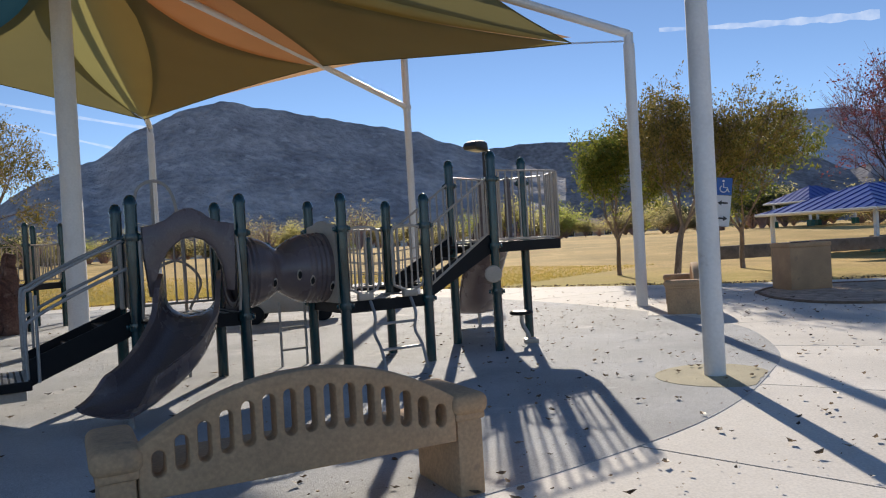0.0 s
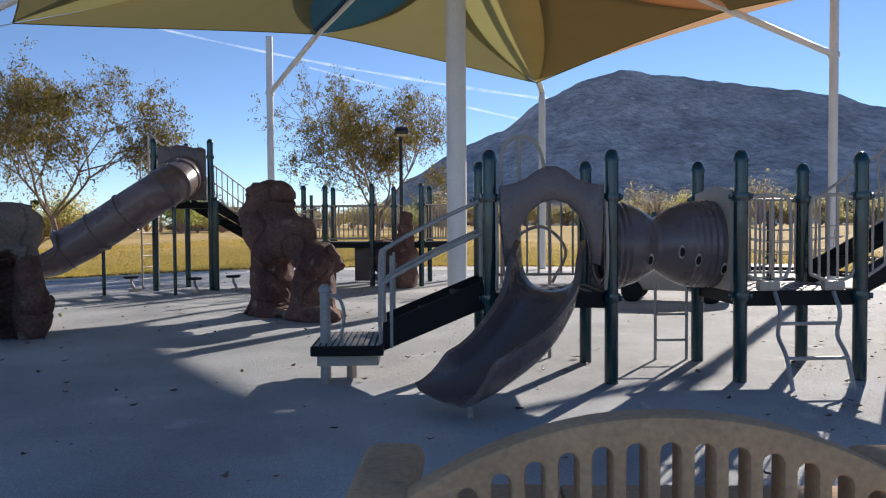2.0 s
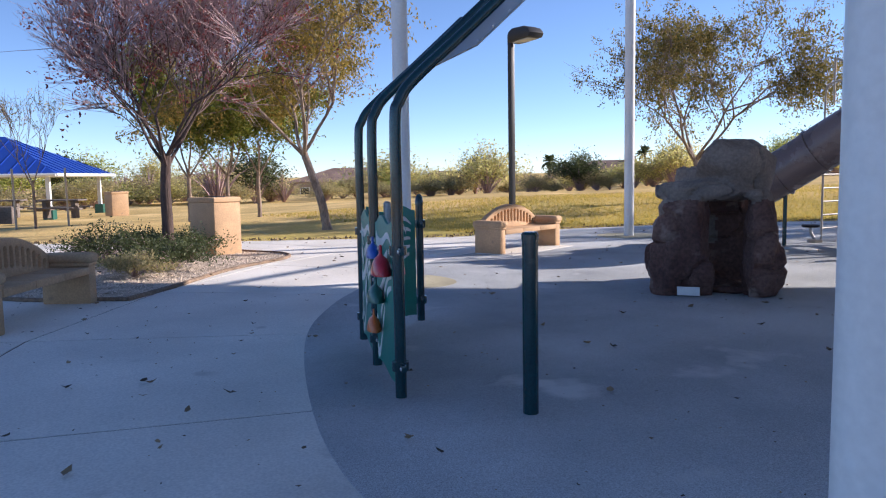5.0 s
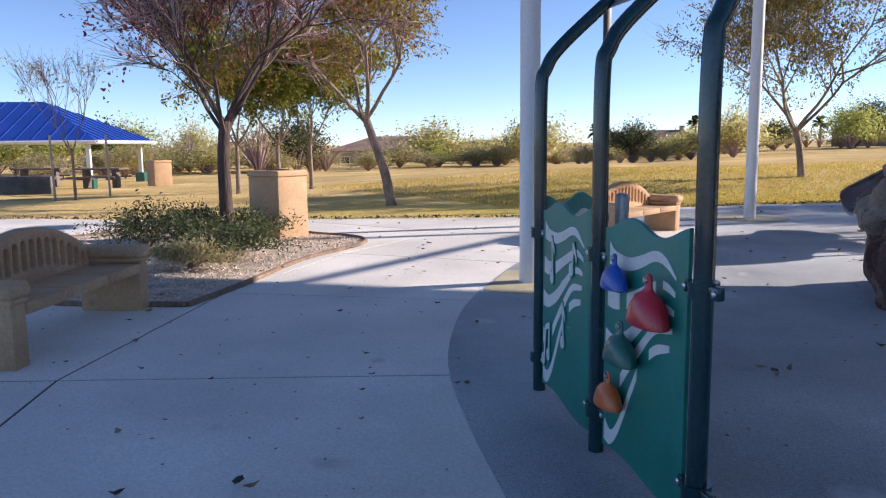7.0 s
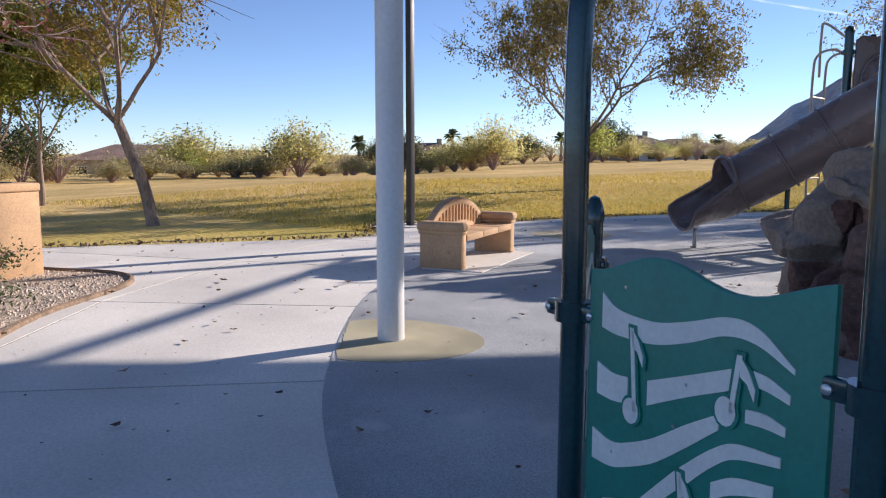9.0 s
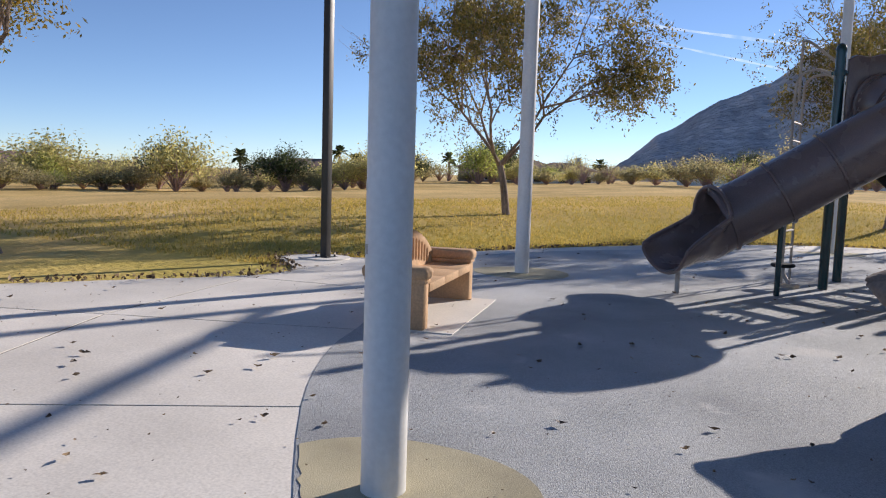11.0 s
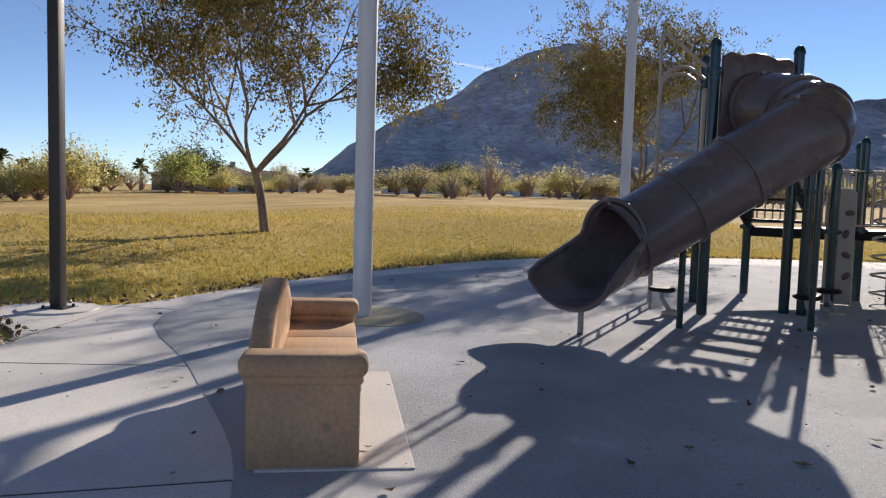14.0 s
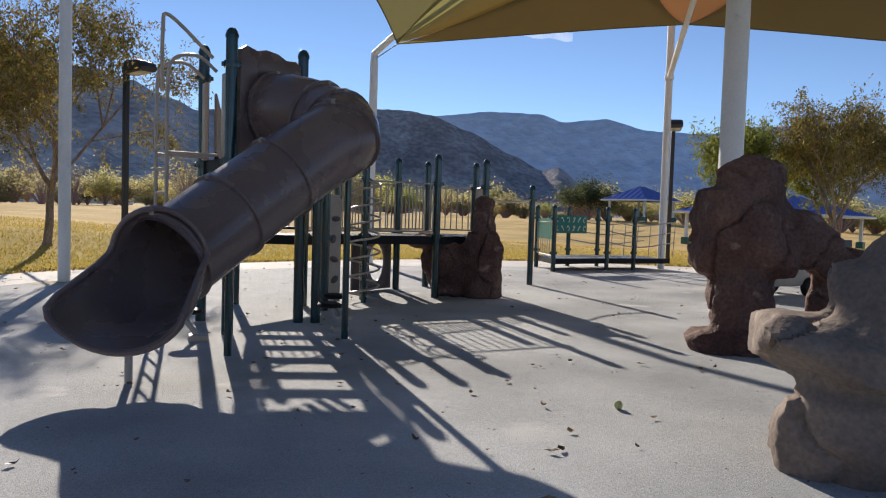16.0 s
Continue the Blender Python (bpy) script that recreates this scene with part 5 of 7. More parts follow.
# ---- benches ----
def bench(x, y, rz, label, group="park benches"):
    """A cast concrete bench: end blocks with rolled caps, plank seat, and between them an arched, slotted back."""
    e = thing("bench", x, y, 0, rz, label, "bench", group)
    L, D, B = 2.06, 0.58, 0.17
    for sg in (-1, 1):
        bx = sg * (L / 2 - B / 2)
        bm = bmesh.new()
        box(bm, B, D, 0.46, Matrix.Translation((bx, 0, 0.0)), 0.02)
        blk = part("end_block", bm, M_BENCH, e)
        bm = bmesh.new()
        box(bm, B + 0.03, D + 0.03, 0.05, Matrix.Translation((bx, 0, 0.452)), 0.018)
        part("moulding", bm, M_BENCH, blk)
        bm = bmesh.new()
        box(bm, B + 0.07, D + 0.08, 0.125, Matrix.Translation((bx, 0, 0.485)), 0.052, 4)
        part("cap", bm, M_BENCH, blk)
    for i in range(3):
        w = (L - 2 * B) / 3
        bm = bmesh.new()
        box(bm, w - 0.006, 0.5, 0.085, Matrix.Translation((-L / 2 + B + w * (i + 0.5), 0.05, 0.36)), 0.012)
        part("seat", bm, M_BENCH, e)
    half = L / 2 - B - 0.005

    def arch(q):
        return 0.60 + 0.27 * (1 - (abs(q) / half) ** 2.1)
    outline = [(-half, 0.34), (half, 0.34)] + [(half - 2 * half * k / 28, arch(half - 2 * half * k / 28)) for k in range(29)]
    slots = []
    for i in range(15):
        cx = -0.76 + 1.52 * i / 14
        hi = arch(cx) - 0.088
        slots.append(stadium(cx, hi - (0.075 + 0.165 * math.sqrt(max(0, 1 - (cx / 0.80) ** 2))), hi, 0.06))
    bm = bmesh.new()
    slab(bm, outline, 0.125, Matrix.Translation((0, -D / 2 + 0.055, 0)), slots, 0.02)
    part("backrest", bm, M_BENCH, e, "arched concrete back with upright slots")
    return e


bench(-0.84, 4.47, 28, "tan cast concrete bench with an arched slotted back")
bench(-16.07, 7.28, -57, "sunlit tan cast concrete bench with arched slotted back")
bench(-11.72, -0.32, -18, "tan cast concrete bench beside the gravel bed")
bench(4.27, 14.35, 75, "tan cast concrete bench beside a white pole")
bench(8.9, 12.4, 80, "tan cast concrete bench on the open paving")
for x, y, rz in ((-15.97, 7.33, -57), (4.1, 14.3, 75)):
    bm = bmesh.new()
    box(bm, 2.1, 0.82, 0.012, pose(x, y, 0.008, 0, 0, rz) @ Matrix.Translation((0, 0.06, 0)), 0.004)
    tagged(part("bench_pad", bm, M_CONCRETE, smooth=False), "thin concrete pad under a bench", "", "", "structure")


# ---- litter bins ----
def bin_block(x, y, rz, w, d, h, label):
    e = thing("litter_bin", x, y, 0, rz, label, "litter bin", "litter bins")
    bm = bmesh.new()
    box(bm, w, d, h - 0.1, Matrix(), 0.02)
    part("body", bm, M_BENCH, e)
    bm = bmesh.new()
    outer = [(w / 2 + 0.015, h - 0.1), (w / 2 + 0.02, h - 0.02), (w / 2 - 0.01, h), (w / 2 - 0.08, h), (w / 2 - 0.08, h - 0.1)]
    box(bm, w + 0.03, d + 0.03, 0.1, Matrix.Translation((0, 0, h - 0.1)), 0.025, 3)
    part("rim", bm, M_BENCH, e)
    # the bin is solid; a black disc on top paints the mouth's shade
    bm = bmesh.new()
    lathe(bm, [(0, 0), (0.2, 0), (0.2, 0.01), (0, 0.01)], Matrix.Translation((0, 0, h)), 20)
    part("opening", bm, M_BLACK, e, "black disc painting the dark of the bin's round mouth")


bin_block(-17.85, 1.72, 38, 0.74, 0.62, 1.11, "tan cast concrete litter bin in the gravel bed")
bin_block(7.8, 17.25, 6, 0.95, 0.8, 1.05, "wide tan cast concrete litter bin")
bin_block(-36.4, -2.0, 30, 0.7, 0.7, 1.0, "tan concrete litter bin by the picnic shelter")


# ---- music wall ----
mw = thing("music_wall", -8.4, 2.85, 0, 0, "green music panels with coloured bells between dark green posts", "play panel")
MP = [(-7.448, 2.763), (-8.347, 2.802), (-9.29, 2.885)]
for x, y in MP:
    bm = bmesh.new()
    pts = [(x, y, 0), (x, y, 1.0), (x, y, 1.78), (x, y + 0.03, 1.93), (x, y + 0.13, 2.07), (x, y + 0.5, 2.40), (x, y + 0.98, 2.84)]
    pipe(bm, curve(pts, 5), 0.038, 14)
    p = wpart("bent_post", bm, M_GREEN, mw)
    for z in (0.22, 0.98):
        bm = bmesh.new()
        lathe(bm, [(0.038, -0.03), (0.056, -0.03), (0.056, 0.03), (0.038, 0.03)], Matrix.Translation((x, y, z)), 14)
        box(bm, 0.21, 0.035, 0.05, Matrix.Translation((x, y, z - 0.025)), 0.008)
        wpart("clamp", bm, M_GREEN, mw, p)
        for s in (-0.09, 0.09):
            bm = bmesh.new()
            lathe(bm, [(0.012, 0), (0.012, 0.006), (0.006, 0.01), (0, 0.01)], Matrix.Translation((x + s, y - 0.018, z)) @ Matrix.Rotation(radians(90), 4, "X"), 10)
            wpart("bolt", bm, M_BOLT, mw, p)
bm = bmesh.new()
mr = Matrix.Translation((-8.36, 3.57, 2.52)) @ Matrix.Rotation(radians(42), 4, "X")
box(bm, 1.95, 0.72, 0.012, mr, 0.003)
roof = wpart("roof_sheet", bm, M_SHEET, mw, None, "grey steel sheet over the bent posts", False)
bm = bmesh.new()
for i in range(3):
    for j in range(5):
        lathe(bm, [(0.016, 0), (0.012, 0.008), (0, 0.01)], mr @ Matrix.Translation((-0.9 + 0.9 * i, -0.3 + 0.15 * j, 0.012)), 8)
wpart("bolt_row", bm, M_BOLT, mw, roof)

bm = bmesh.new()
box(bm, 0.075, 0.05, 0.2, Matrix.Translation((-8.32, 2.90, 1.07)), 0.022, 3)
wpart("clapper_box", bm, M_SHEET, mw, None, "small rounded grey box")


def ribbon(bm, m, rows, y, t=0.004):
    """A flat ribbon on a panel's face: rows of (x, z, width)."""
    ctr = curve([(x, z, w) for x, z, w in rows], 6)
    prev = None
    for c in ctr:
        x, z, w = c
        vs = [bm.verts.new(m @ Vector((x, y, z - w / 2))), bm.verts.new(m @ Vector((x, y, z + w / 2))),
              bm.verts.new(m @ Vector((x, y + t, z + w / 2))), bm.verts.new(m @ Vector((x, y + t, z - w / 2)))]
        if prev:
            for k in range(4):
                bm.faces.new((prev[k], vs[k], vs[(k + 1) % 4], prev[(k + 1) % 4]))
        else:
            bm.faces.new(vs)
        prev = vs
    bm.faces.new(prev[::-1])


# wavy staves of the panels (share of the width, height, thickness)
STAVES = [[(0.06, 1.012, 0.1), (0.15, 0.988, 0.073), (0.33, 0.986, 0.06), (0.49, 1.014, 0.054), (0.64, 1.051, 0.045), (0.76, 1.046, 0.038), (0.89, 0.99, 0.012)],
          [(0.04, 0.812, 0.094), (0.13, 0.8, 0.08), (0.21, 0.806, 0.073)],
          [(0.31, 0.82, 0.068), (0.5, 0.879, 0.056), (0.67, 0.93, 0.053)],
          [(0.75, 0.95, 0.034), (0.81, 0.944, 0.032), (0.88, 0.926, 0.022)],
          [(0.02, 0.611, 0.093), (0.13, 0.603, 0.074), (0.23, 0.628, 0.07), (0.35, 0.672, 0.07), (0.49, 0.745, 0.062), (0.63, 0.818, 0.04)],
          [(0.73, 0.856, 0.032), (0.8, 0.86, 0.032), (0.87, 0.852, 0.022)],
          [(0.24, 0.45, 0.06), (0.42, 0.593, 0.056), (0.5, 0.649, 0.057), (0.61, 0.723, 0.047), (0.7, 0.763, 0.038), (0.86, 0.78, 0.024)],
          [(0.61, 0.64, 0.045), (0.7, 0.678, 0.043), (0.84, 0.706, 0.028)],
          [(0.02, 0.39, 0.09), (0.08, 0.37, 0.075)],
          [(0.02, 0.17, 0.1), (0.11, 0.15, 0.07), (0.22, 0.225, 0.062), (0.36, 0.4, 0.058), (0.46, 0.525, 0.05)]]
NOTES = [((0.25, 0.755), (0.245, 0.985)), ((0.665, 0.852), (0.71, 0.995)), ((0.5, 0.43), (0.49, 0.65))]


def music_panel(a, b, bells, scored=True):
    A, B = Vector((*a, 0)), Vector((*b, 0))
    m = Matrix.Translation((A + B) / 2) @ (B - A).to_track_quat("X", "Z").to_matrix().to_4x4()
    h = (B - A).length / 2 - 0.09
    bm = bmesh.new()
    N = 18
    top = [(-h + 2 * h * i / N, 1.165 + 0.03 * math.sin(2.0 + 9.0 * i / N) - 0.015 * i / N) for i in range(N + 1)]
    low = [(h - 2 * h * i / N, 0.08 + 0.02 * math.sin(6.0 * i / N)) for i in range(N + 1)]
    slab(bm, top + low, 0.02, m, [], 0.005)
    pn = wpart("music_panel", bm, M_PANEL, mw, None, "green plastic panel with pale wavy staves and notes")
    for face in (1, -1):
        def at(u):
            return (h - 2 * h * u) * (1 if face > 0 else -1)
        y0 = 0.0095 if face > 0 else -0.0135
        for st in STAVES:
            bm = bmesh.new()
            ribbon(bm, m, [(at(u * 0.98 + 0.02), z, w) for u, z, w in st], y0)
            wpart("stave", bm, M_INLAY, mw, pn)
        if not scored:
            continue
        heads = [((u0, z0), (u1, z1), True) for (u0, z0), (u1, z1) in NOTES] + [((0.06, 0.245), (0.115, 0.452), False), ((0.175, 0.292), (0.2, 0.476), False)]
        for (u0, z0), (u1, z1), flag in heads:
            for nm, mtl, grow_, yy in (("note_rim", M_PANEL, 0.009, 0.003), ("note", M_INLAY, 0.0, 0.0055)):
                y1 = y0 + yy * (1 if face > 0 else -1)
                sx = -1 if face > 0 else 1
                x0, x1 = at(u0), at(u1)
                bm = bmesh.new()
                slab(bm, [(x0 + (0.030 + grow_) * math.cos(q), z0 + (0.036 + grow_) * math.sin(q)) for q in (6.283 * k / 14 for k in range(14))], 0.004, m @ Matrix.Translation((0, y1 + 0.002, 0)))
                xs = x0 + sx * 0.016
                ribbon(bm, m, [(xs - 0.008 - grow_, z0 + 0.005 + 0.0, 0.02), (xs + 0.0, z0 + 0.01, 0.02)], y1)
                w = 0.007 + grow_
                slab(bm, [(xs - w, z0), (xs + w, z0), (x1 + w, z1 + grow_), (x1 - w, z1 + grow_)], 0.004, m @ Matrix.Translation((0, y1 + 0.002, 0)))
                if flag:
                    slab(bm, [(x1 - sx * grow_, z1 + grow_), (x1 + sx * (0.026 + grow_), z1 - 0.03), (x1 + sx * (0.046 + grow_), z1 - 0.07), (x1 + sx * (0.044 + grow_), z1 - 0.098 - grow_), (x1 + sx * 0.024, z1 - 0.062 - grow_), (x1 + sx * 0.004, z1 - 0.05 - grow_)], 0.004, m @ Matrix.Translation((0, y1 + 0.002, 0)))
                wpart(nm, bm, mtl, mw, pn)
        bm = bmesh.new()
        ribbon(bm, m, [(at(0.115), 0.445, 0.034), (at(0.2), 0.47, 0.034)], y0 + (0.0055 if face > 0 else -0.0055))
        wpart("note_beam", bm, M_INLAY, mw, pn)
        for u, z in ((0.2, 1.09), (0.5, 0.88), (0.45, 0.76), (0.15, 0.61), (0.6, 0.53), (0.3, 0.32)):
            bm = bmesh.new()
            lathe(bm, [(0.006, 0), (0.005, 0.004), (0, 0.005)], m @ Matrix.Translation((at(u), y0, z)) @ Matrix.Rotation(radians(-90 if face > 0 else 90), 4, "X"), 8)
            wpart("rivet", bm, M_BOLT, mw, pn)
    for bx, bz, r, mtl, side, nm in bells:
        bm = bmesh.new()
        c = m @ Vector((bx, side * 0.065, bz))
        mm = Matrix.Translation(c) @ m.to_3x3().to_4x4()
        lathe(bm, [(0, 1.0 * r), (0.10 * r, 0.99 * r), (0.17 * r, 0.9 * r), (0.19 * r, 0.55 * r), (0.3 * r, 0.45 * r), (0.62 * r, 0.3 * r), (0.86 * r, 0.0), (0.98 * r, -0.35 * r), (1.0 * r, -0.5 * r), (0.95 * r, -0.54 * r), (0.85 * r, -0.5 * r), (0, -0.46 * r)],
              mm @ Matrix.Diagonal((1, 0.5, 1, 1)), 24)
        bl = wpart("bell", bm, mtl, mw, pn, nm)
        bm = bmesh.new()
        lathe(bm, [(0.014, 0), (0.012, 0.008), (0, 0.01)], Matrix.Translation(m @ Vector((bx, side * (0.065 + 0.095 * r), bz + 0.8 * r))) @ m.to_3x3().to_4x4() @ Matrix.Rotation(radians(-90 * side), 4, "X"), 10)
        wpart("bolt", bm, M_BOLT, mw, bl)
    return pn


music_panel(MP[0], MP[1], [(-0.165, 0.86, 0.135, M_RED, 1, "red plastic bell"), (0.145, 0.93, 0.10, M_BLUE, 1, "blue plastic bell"), (0.075, 0.63, 0.12, M_TEAL, 1, "teal plastic bell"), (0.185, 0.39, 0.105, M_ORANGE, 1, "orange plastic bell"),
                           (-0.05, 0.84, 0.12, M_RED, -1, "red plastic bell"), (0.12, 0.5, 0.11, M_BLUE, -1, "blue plastic bell")], False)
music_panel(MP[1], MP[2], [])
steel_post(mw, -9.94, 3.6, 1.25, 0.038, clamps=(0.22, 0.98))
music_panel(MP[2], (-9.94, 3.6), [])
sp_ = thing("bollard", -6.85, 3.425, 0, 0, "short dark green steel post standing alone", "post")
bm = bmesh.new()
lathe(bm, [(0.048, 0), (0.048, 1.07), (0.052, 1.07), (0.052, 1.10), (0.04, 1.115), (0, 1.118)], Matrix(), 16)
part("post", bm, M_GREEN, sp_)


# ---- lamps ----
def lamp_post(x, y, z, h, rz, label, square=True):
    e = thing("lamp_post", x, y, z, rz, label, "street lamp", "park lamps")
    bm = bmesh.new()
    box(bm, 0.13, 0.13, h, Matrix.Translation((0, 0, 0)), 0.012)
    part("pole", bm, M_LAMP, e)
    bm = bmesh.new()
    box(bm, 0.32, 0.32, 0.03, Matrix(), 0.006)
    base = part("base_plate", bm, M_LAMP, e)
    for sx in (-0.11, 0.11):
        for sy in (-0.11, 0.11):
            bm = bmesh.new()
            lathe(bm, [(0.018, 0.03), (0.018, 0.06), (0, 0.06)], Matrix.Translation((sx, sy, 0)), 8)
            part("bolt", bm, M_LAMP, base)
    bm = bmesh.new()
    box(bm, 0.2, 0.07, 0.07, Matrix.Translation((0.12, 0, h - 0.12)), 0.01)
    part("arm", bm, M_LAMP, e)
    bm = bmesh.new()
    slab(bm, [(0.12, h - 0.24), (0.92, h - 0.20), (0.98, h - 0.10), (0.90, h + 0.02), (0.70, h + 0.09), (0.30, h + 0.10), (0.14, h + 0.02)], 0.50, Matrix(), [], 0.07)
    head = part("head", bm, M_LAMP, e)
    bm = bmesh.new()
    box(bm, 0.6, 0.34, 0.02, Matrix.Translation((0.55, 0, h - 0.232)) @ Matrix.Rotation(radians(-3), 4, "Y"), 0.006)
    part("lens", bm, M_GLASS, head)


lamp_post(-20.78, 9.1, 0.0, 4.95, 18, "square dark bronze lamp post with a box head beside the lawn")
bm = bmesh.new()
lathe(bm, [(0, 0), (0.42, 0), (0.42, 0.025), (0, 0.03)], Matrix.Translation((-20.78, 9.1, 0)), 28)
tagged(part("footing", bm, M_CONCRETE), "round concrete footing of a lamp", "", "", "structure")
lamp_post(-15.85, 25.8, lawn_z(-15.85, 25.8), 4.95, -54, "dark bronze lamp post on the lawn behind the tower")
lamp_post(1.25, 25.7, lawn_z(1.25, 25.7), 4.75, -124, "dark bronze lamp post on the lawn behind the paving")

# tape left on a pole
for z, r, a0, a1 in ((1.42, 0.1072, 150, 250), (1.15, 0.1072, 150, 262)):
    bm = bmesh.new()
    prev = None
    for k in range(19):
        a = radians(a0 + (a1 - a0) * k / 18)
        wob = 0.006 * math.sin(k * 1.3 + z * 9) - (0.0012 * k if z < 1.3 else 0)
        vs = [bm.verts.new((r * math.cos(a), r * math.sin(a), z - 0.02 + wob)), bm.verts.new((r * math.cos(a), r * math.sin(a), z + 0.016 + wob * 0.4))]
        if prev:
            bm.faces.new((prev[0], vs[0], vs[1], prev[1]))
        prev = vs
    bmesh.ops.translate(bm, vec=(*RING["M"], 0), verts=bm.verts)
    wpart("tape", bm, M_TAPE, shade, None, "torn band of old tape")

# ball on the rubber
bm = bmesh.new()
bmesh.ops.create_icosphere(bm, subdivisions=3, radius=0.034)
ob = part("tennis_ball", bm, M_BALL)
ob.location = (-11.74, 9.29, 0.043)
tagged(ob, "yellow-green tennis ball lying on the rubber", "ball")

# ---- plants ----
def leaf_mesh(name, centers, size, aspect, material, parent, rng, label="", droop=0.0):
    """Many small folded leaves round the given centres, in one mesh."""
    n = len(centers)
    d = rng.normal(size=(n, 3))
    d[:, 2] -= droop
    d /= np.linalg.norm(d, axis=1)[:, None]
    s = np.cross(d, rng.normal(size=(n, 3)))
    s /= np.linalg.norm(s, axis=1)[:, None]
    ln = (size * rng.uniform(0.6, 1.4, n))[:, None]
    c = np.asarray(centers)
    a, b = c - d * ln * 0.5, c + d * ln * 0.5
    l, r = c + s * ln * aspect * 0.5, c - s * ln * aspect * 0.5
    v = np.stack([a, l, b, r], 1).reshape(-1, 3)
    f = (np.arange(n)[:, None] * 4 + np.arange(4)[None, :])
    me = bpy.data.meshes.new(name)
    me.from_pydata(v.tolist(), [], f.tolist())
    me.materials.append(material)
    ob = new(name, me)
    if parent:
        ob.parent = parent
    if label:
        ob["label"] = label
    return ob


def grow(rnd, p, d, length, r, depth, out, tips, spread, lift):
    """Limbs that fork and taper; the fine ends go into tips."""
    pts, q = [p.copy()], p.copy()
    n = 4
    for i in range(n):
        d = (d + Vector((rnd.uniform(-1, 1), rnd.uniform(-1, 1), rnd.uniform(-0.6, 1) * 0.6 + lift)) * 0.13).normalized()
        q = q + d * length / n
        pts.append(q.copy())
    out.append((pts, r, r * 0.62))
    if depth <= 1:
        tips.append((pts[1], q))
    if depth == 0:
        return
    k = rnd.choice((2, 3, 3)) if depth > 1 else rnd.choice((2, 3))
    for i in range(k):
        a = rnd.uniform(0, 6.283)
        side = d.orthogonal().normalized()
        side.rotate(Matrix.Rotation(a + i * 6.283 / k, 3, d))
        nd = (d + side * rnd.uniform(0.55, 1.0) * spread + Vector((0, 0, lift * 0.4))).normalized()
        grow(rnd, q, nd, length * rnd.uniform(0.62, 0.86), r * 0.6, depth - 1, out, tips, spread, lift)
    if depth >= 2:
        m = pts[3]
        side = d.orthogonal().normalized()
        side.rotate(Matrix.Rotation(rnd.uniform(0, 6.28), 3, d))
        grow(rnd, m, (d + side * spread).normalized(), length * 0.6, r * 0.45, depth - 2, out, tips, spread, lift)


def tree(x, y, z, label, seed, trunk_h, trunk_r, limb, depth, leaf, leaves, bark, spread=0.75, lift=0.25, lean=(0, 0), size=0.085, aspect=0.4, clump=0.32,
         forks=4, twigs=0, droop=0.2, group="park trees", category="tree", thick=0.5):
    rnd, rng = random.Random(seed), np.random.default_rng(seed)
    e = thing("tree", x, y, z, 0, label, category, group)
    out, tips = [], []
    top = Vector((lean[0], lean[1], trunk_h))
    trunk = [Vector((0, 0, -0.1)), Vector((lean[0] * 0.25 + rnd.uniform(-0.04, 0.04), lean[1] * 0.25, trunk_h * 0.35)), Vector((lean[0] * 0.6, lean[1] * 0.6 + rnd.uniform(-0.04, 0.04), trunk_h * 0.7)), top]
    for i in range(forks):
        a = 6.283 * i / forks + rnd.uniform(-0.4, 0.4)
        d = Vector((math.cos(a) * spread + lean[0] * 0.2, math.sin(a) * spread + lean[1] * 0.2, 1.0)).normalized()
        grow(rnd, top - Vector((0, 0, rnd.uniform(0, 0.25))), d, limb * rnd.uniform(0.8, 1.15), trunk_r * thick, depth, out, tips, spread, lift)
    bm = bmesh.new()
    line = curve(trunk, 4)
    pipe(bm, line, [trunk_r * (1.35 if i == 0 else 1.08 - 0.3 * i / len(line)) for i in range(len(line))], 10)
    tk = part("trunk", bm, bark, e)
    bm = bmesh.new()
    for pts, r0, r1 in out:
        pipe(bm, pts, max(r0, 0.006), 6 if r0 > 0.025 else 4, max(r1, 0.004), caps=False)
    part("branching", bm, bark, e)
    if twigs:
        bm = bmesh.new()
        for _ in range(twigs):
            a, b = rnd.choice(tips)
            q = a.lerp(b, rnd.uniform(0, 1))
            d = ((b - a).normalized() + Vector((rnd.uniform(-1, 1), rnd.uniform(-1, 1), rnd.uniform(-0.5, 1))) * 0.7).normalized()
            pipe(bm, [q, q + d * rnd.uniform(0.15, 0.4), q + d * rnd.uniform(0.4, 0.75) + Vector((0, 0, rnd.uniform(-0.06, 0.1)))], 0.006, 3, 0.002, caps=False)
        tagged(part("twig_spray", bm, M_TWIG if bark is M_BARK_RED else bark, e), kind="stuff")
    A = np.array([list(a) for a, b in tips])
    B = np.array([list(b) for a, b in tips])
    # leaves sit on short sprays that hang from the fine ends
    per = 26
    ns = max(40, leaves // per)
    sp = rng.integers(0, len(tips), ns)
    dens = rng.uniform(0.0, 1.0, len(tips)) ** 1.5
    sp = sp[rng.uniform(0, 1, ns) < dens[sp] + 0.1]
    t = rng.uniform(0, 1.15, len(sp))[:, None]
    c0 = A[sp] * (1 - t) + B[sp] * t + rng.normal(size=(len(sp), 3)) * clump * np.array([0.6, 0.6, 0.5])
    way = B[sp] - A[sp]
    way = way / np.linalg.norm(way, axis=1)[:, None] + rng.normal(size=way.shape) * 0.7
    way[:, 2] -= droop
    way /= np.linalg.norm(way, axis=1)[:, None]
    ln = rng.uniform(0.25, 0.95, len(sp))[:, None, None]
    u = rng.uniform(0, 1, (len(sp), per, 1))
    c = (c0[:, None, :] + way[:, None, :] * ln * u + rng.normal(size=(len(sp), per, 3)) * 0.075).reshape(-1, 3)
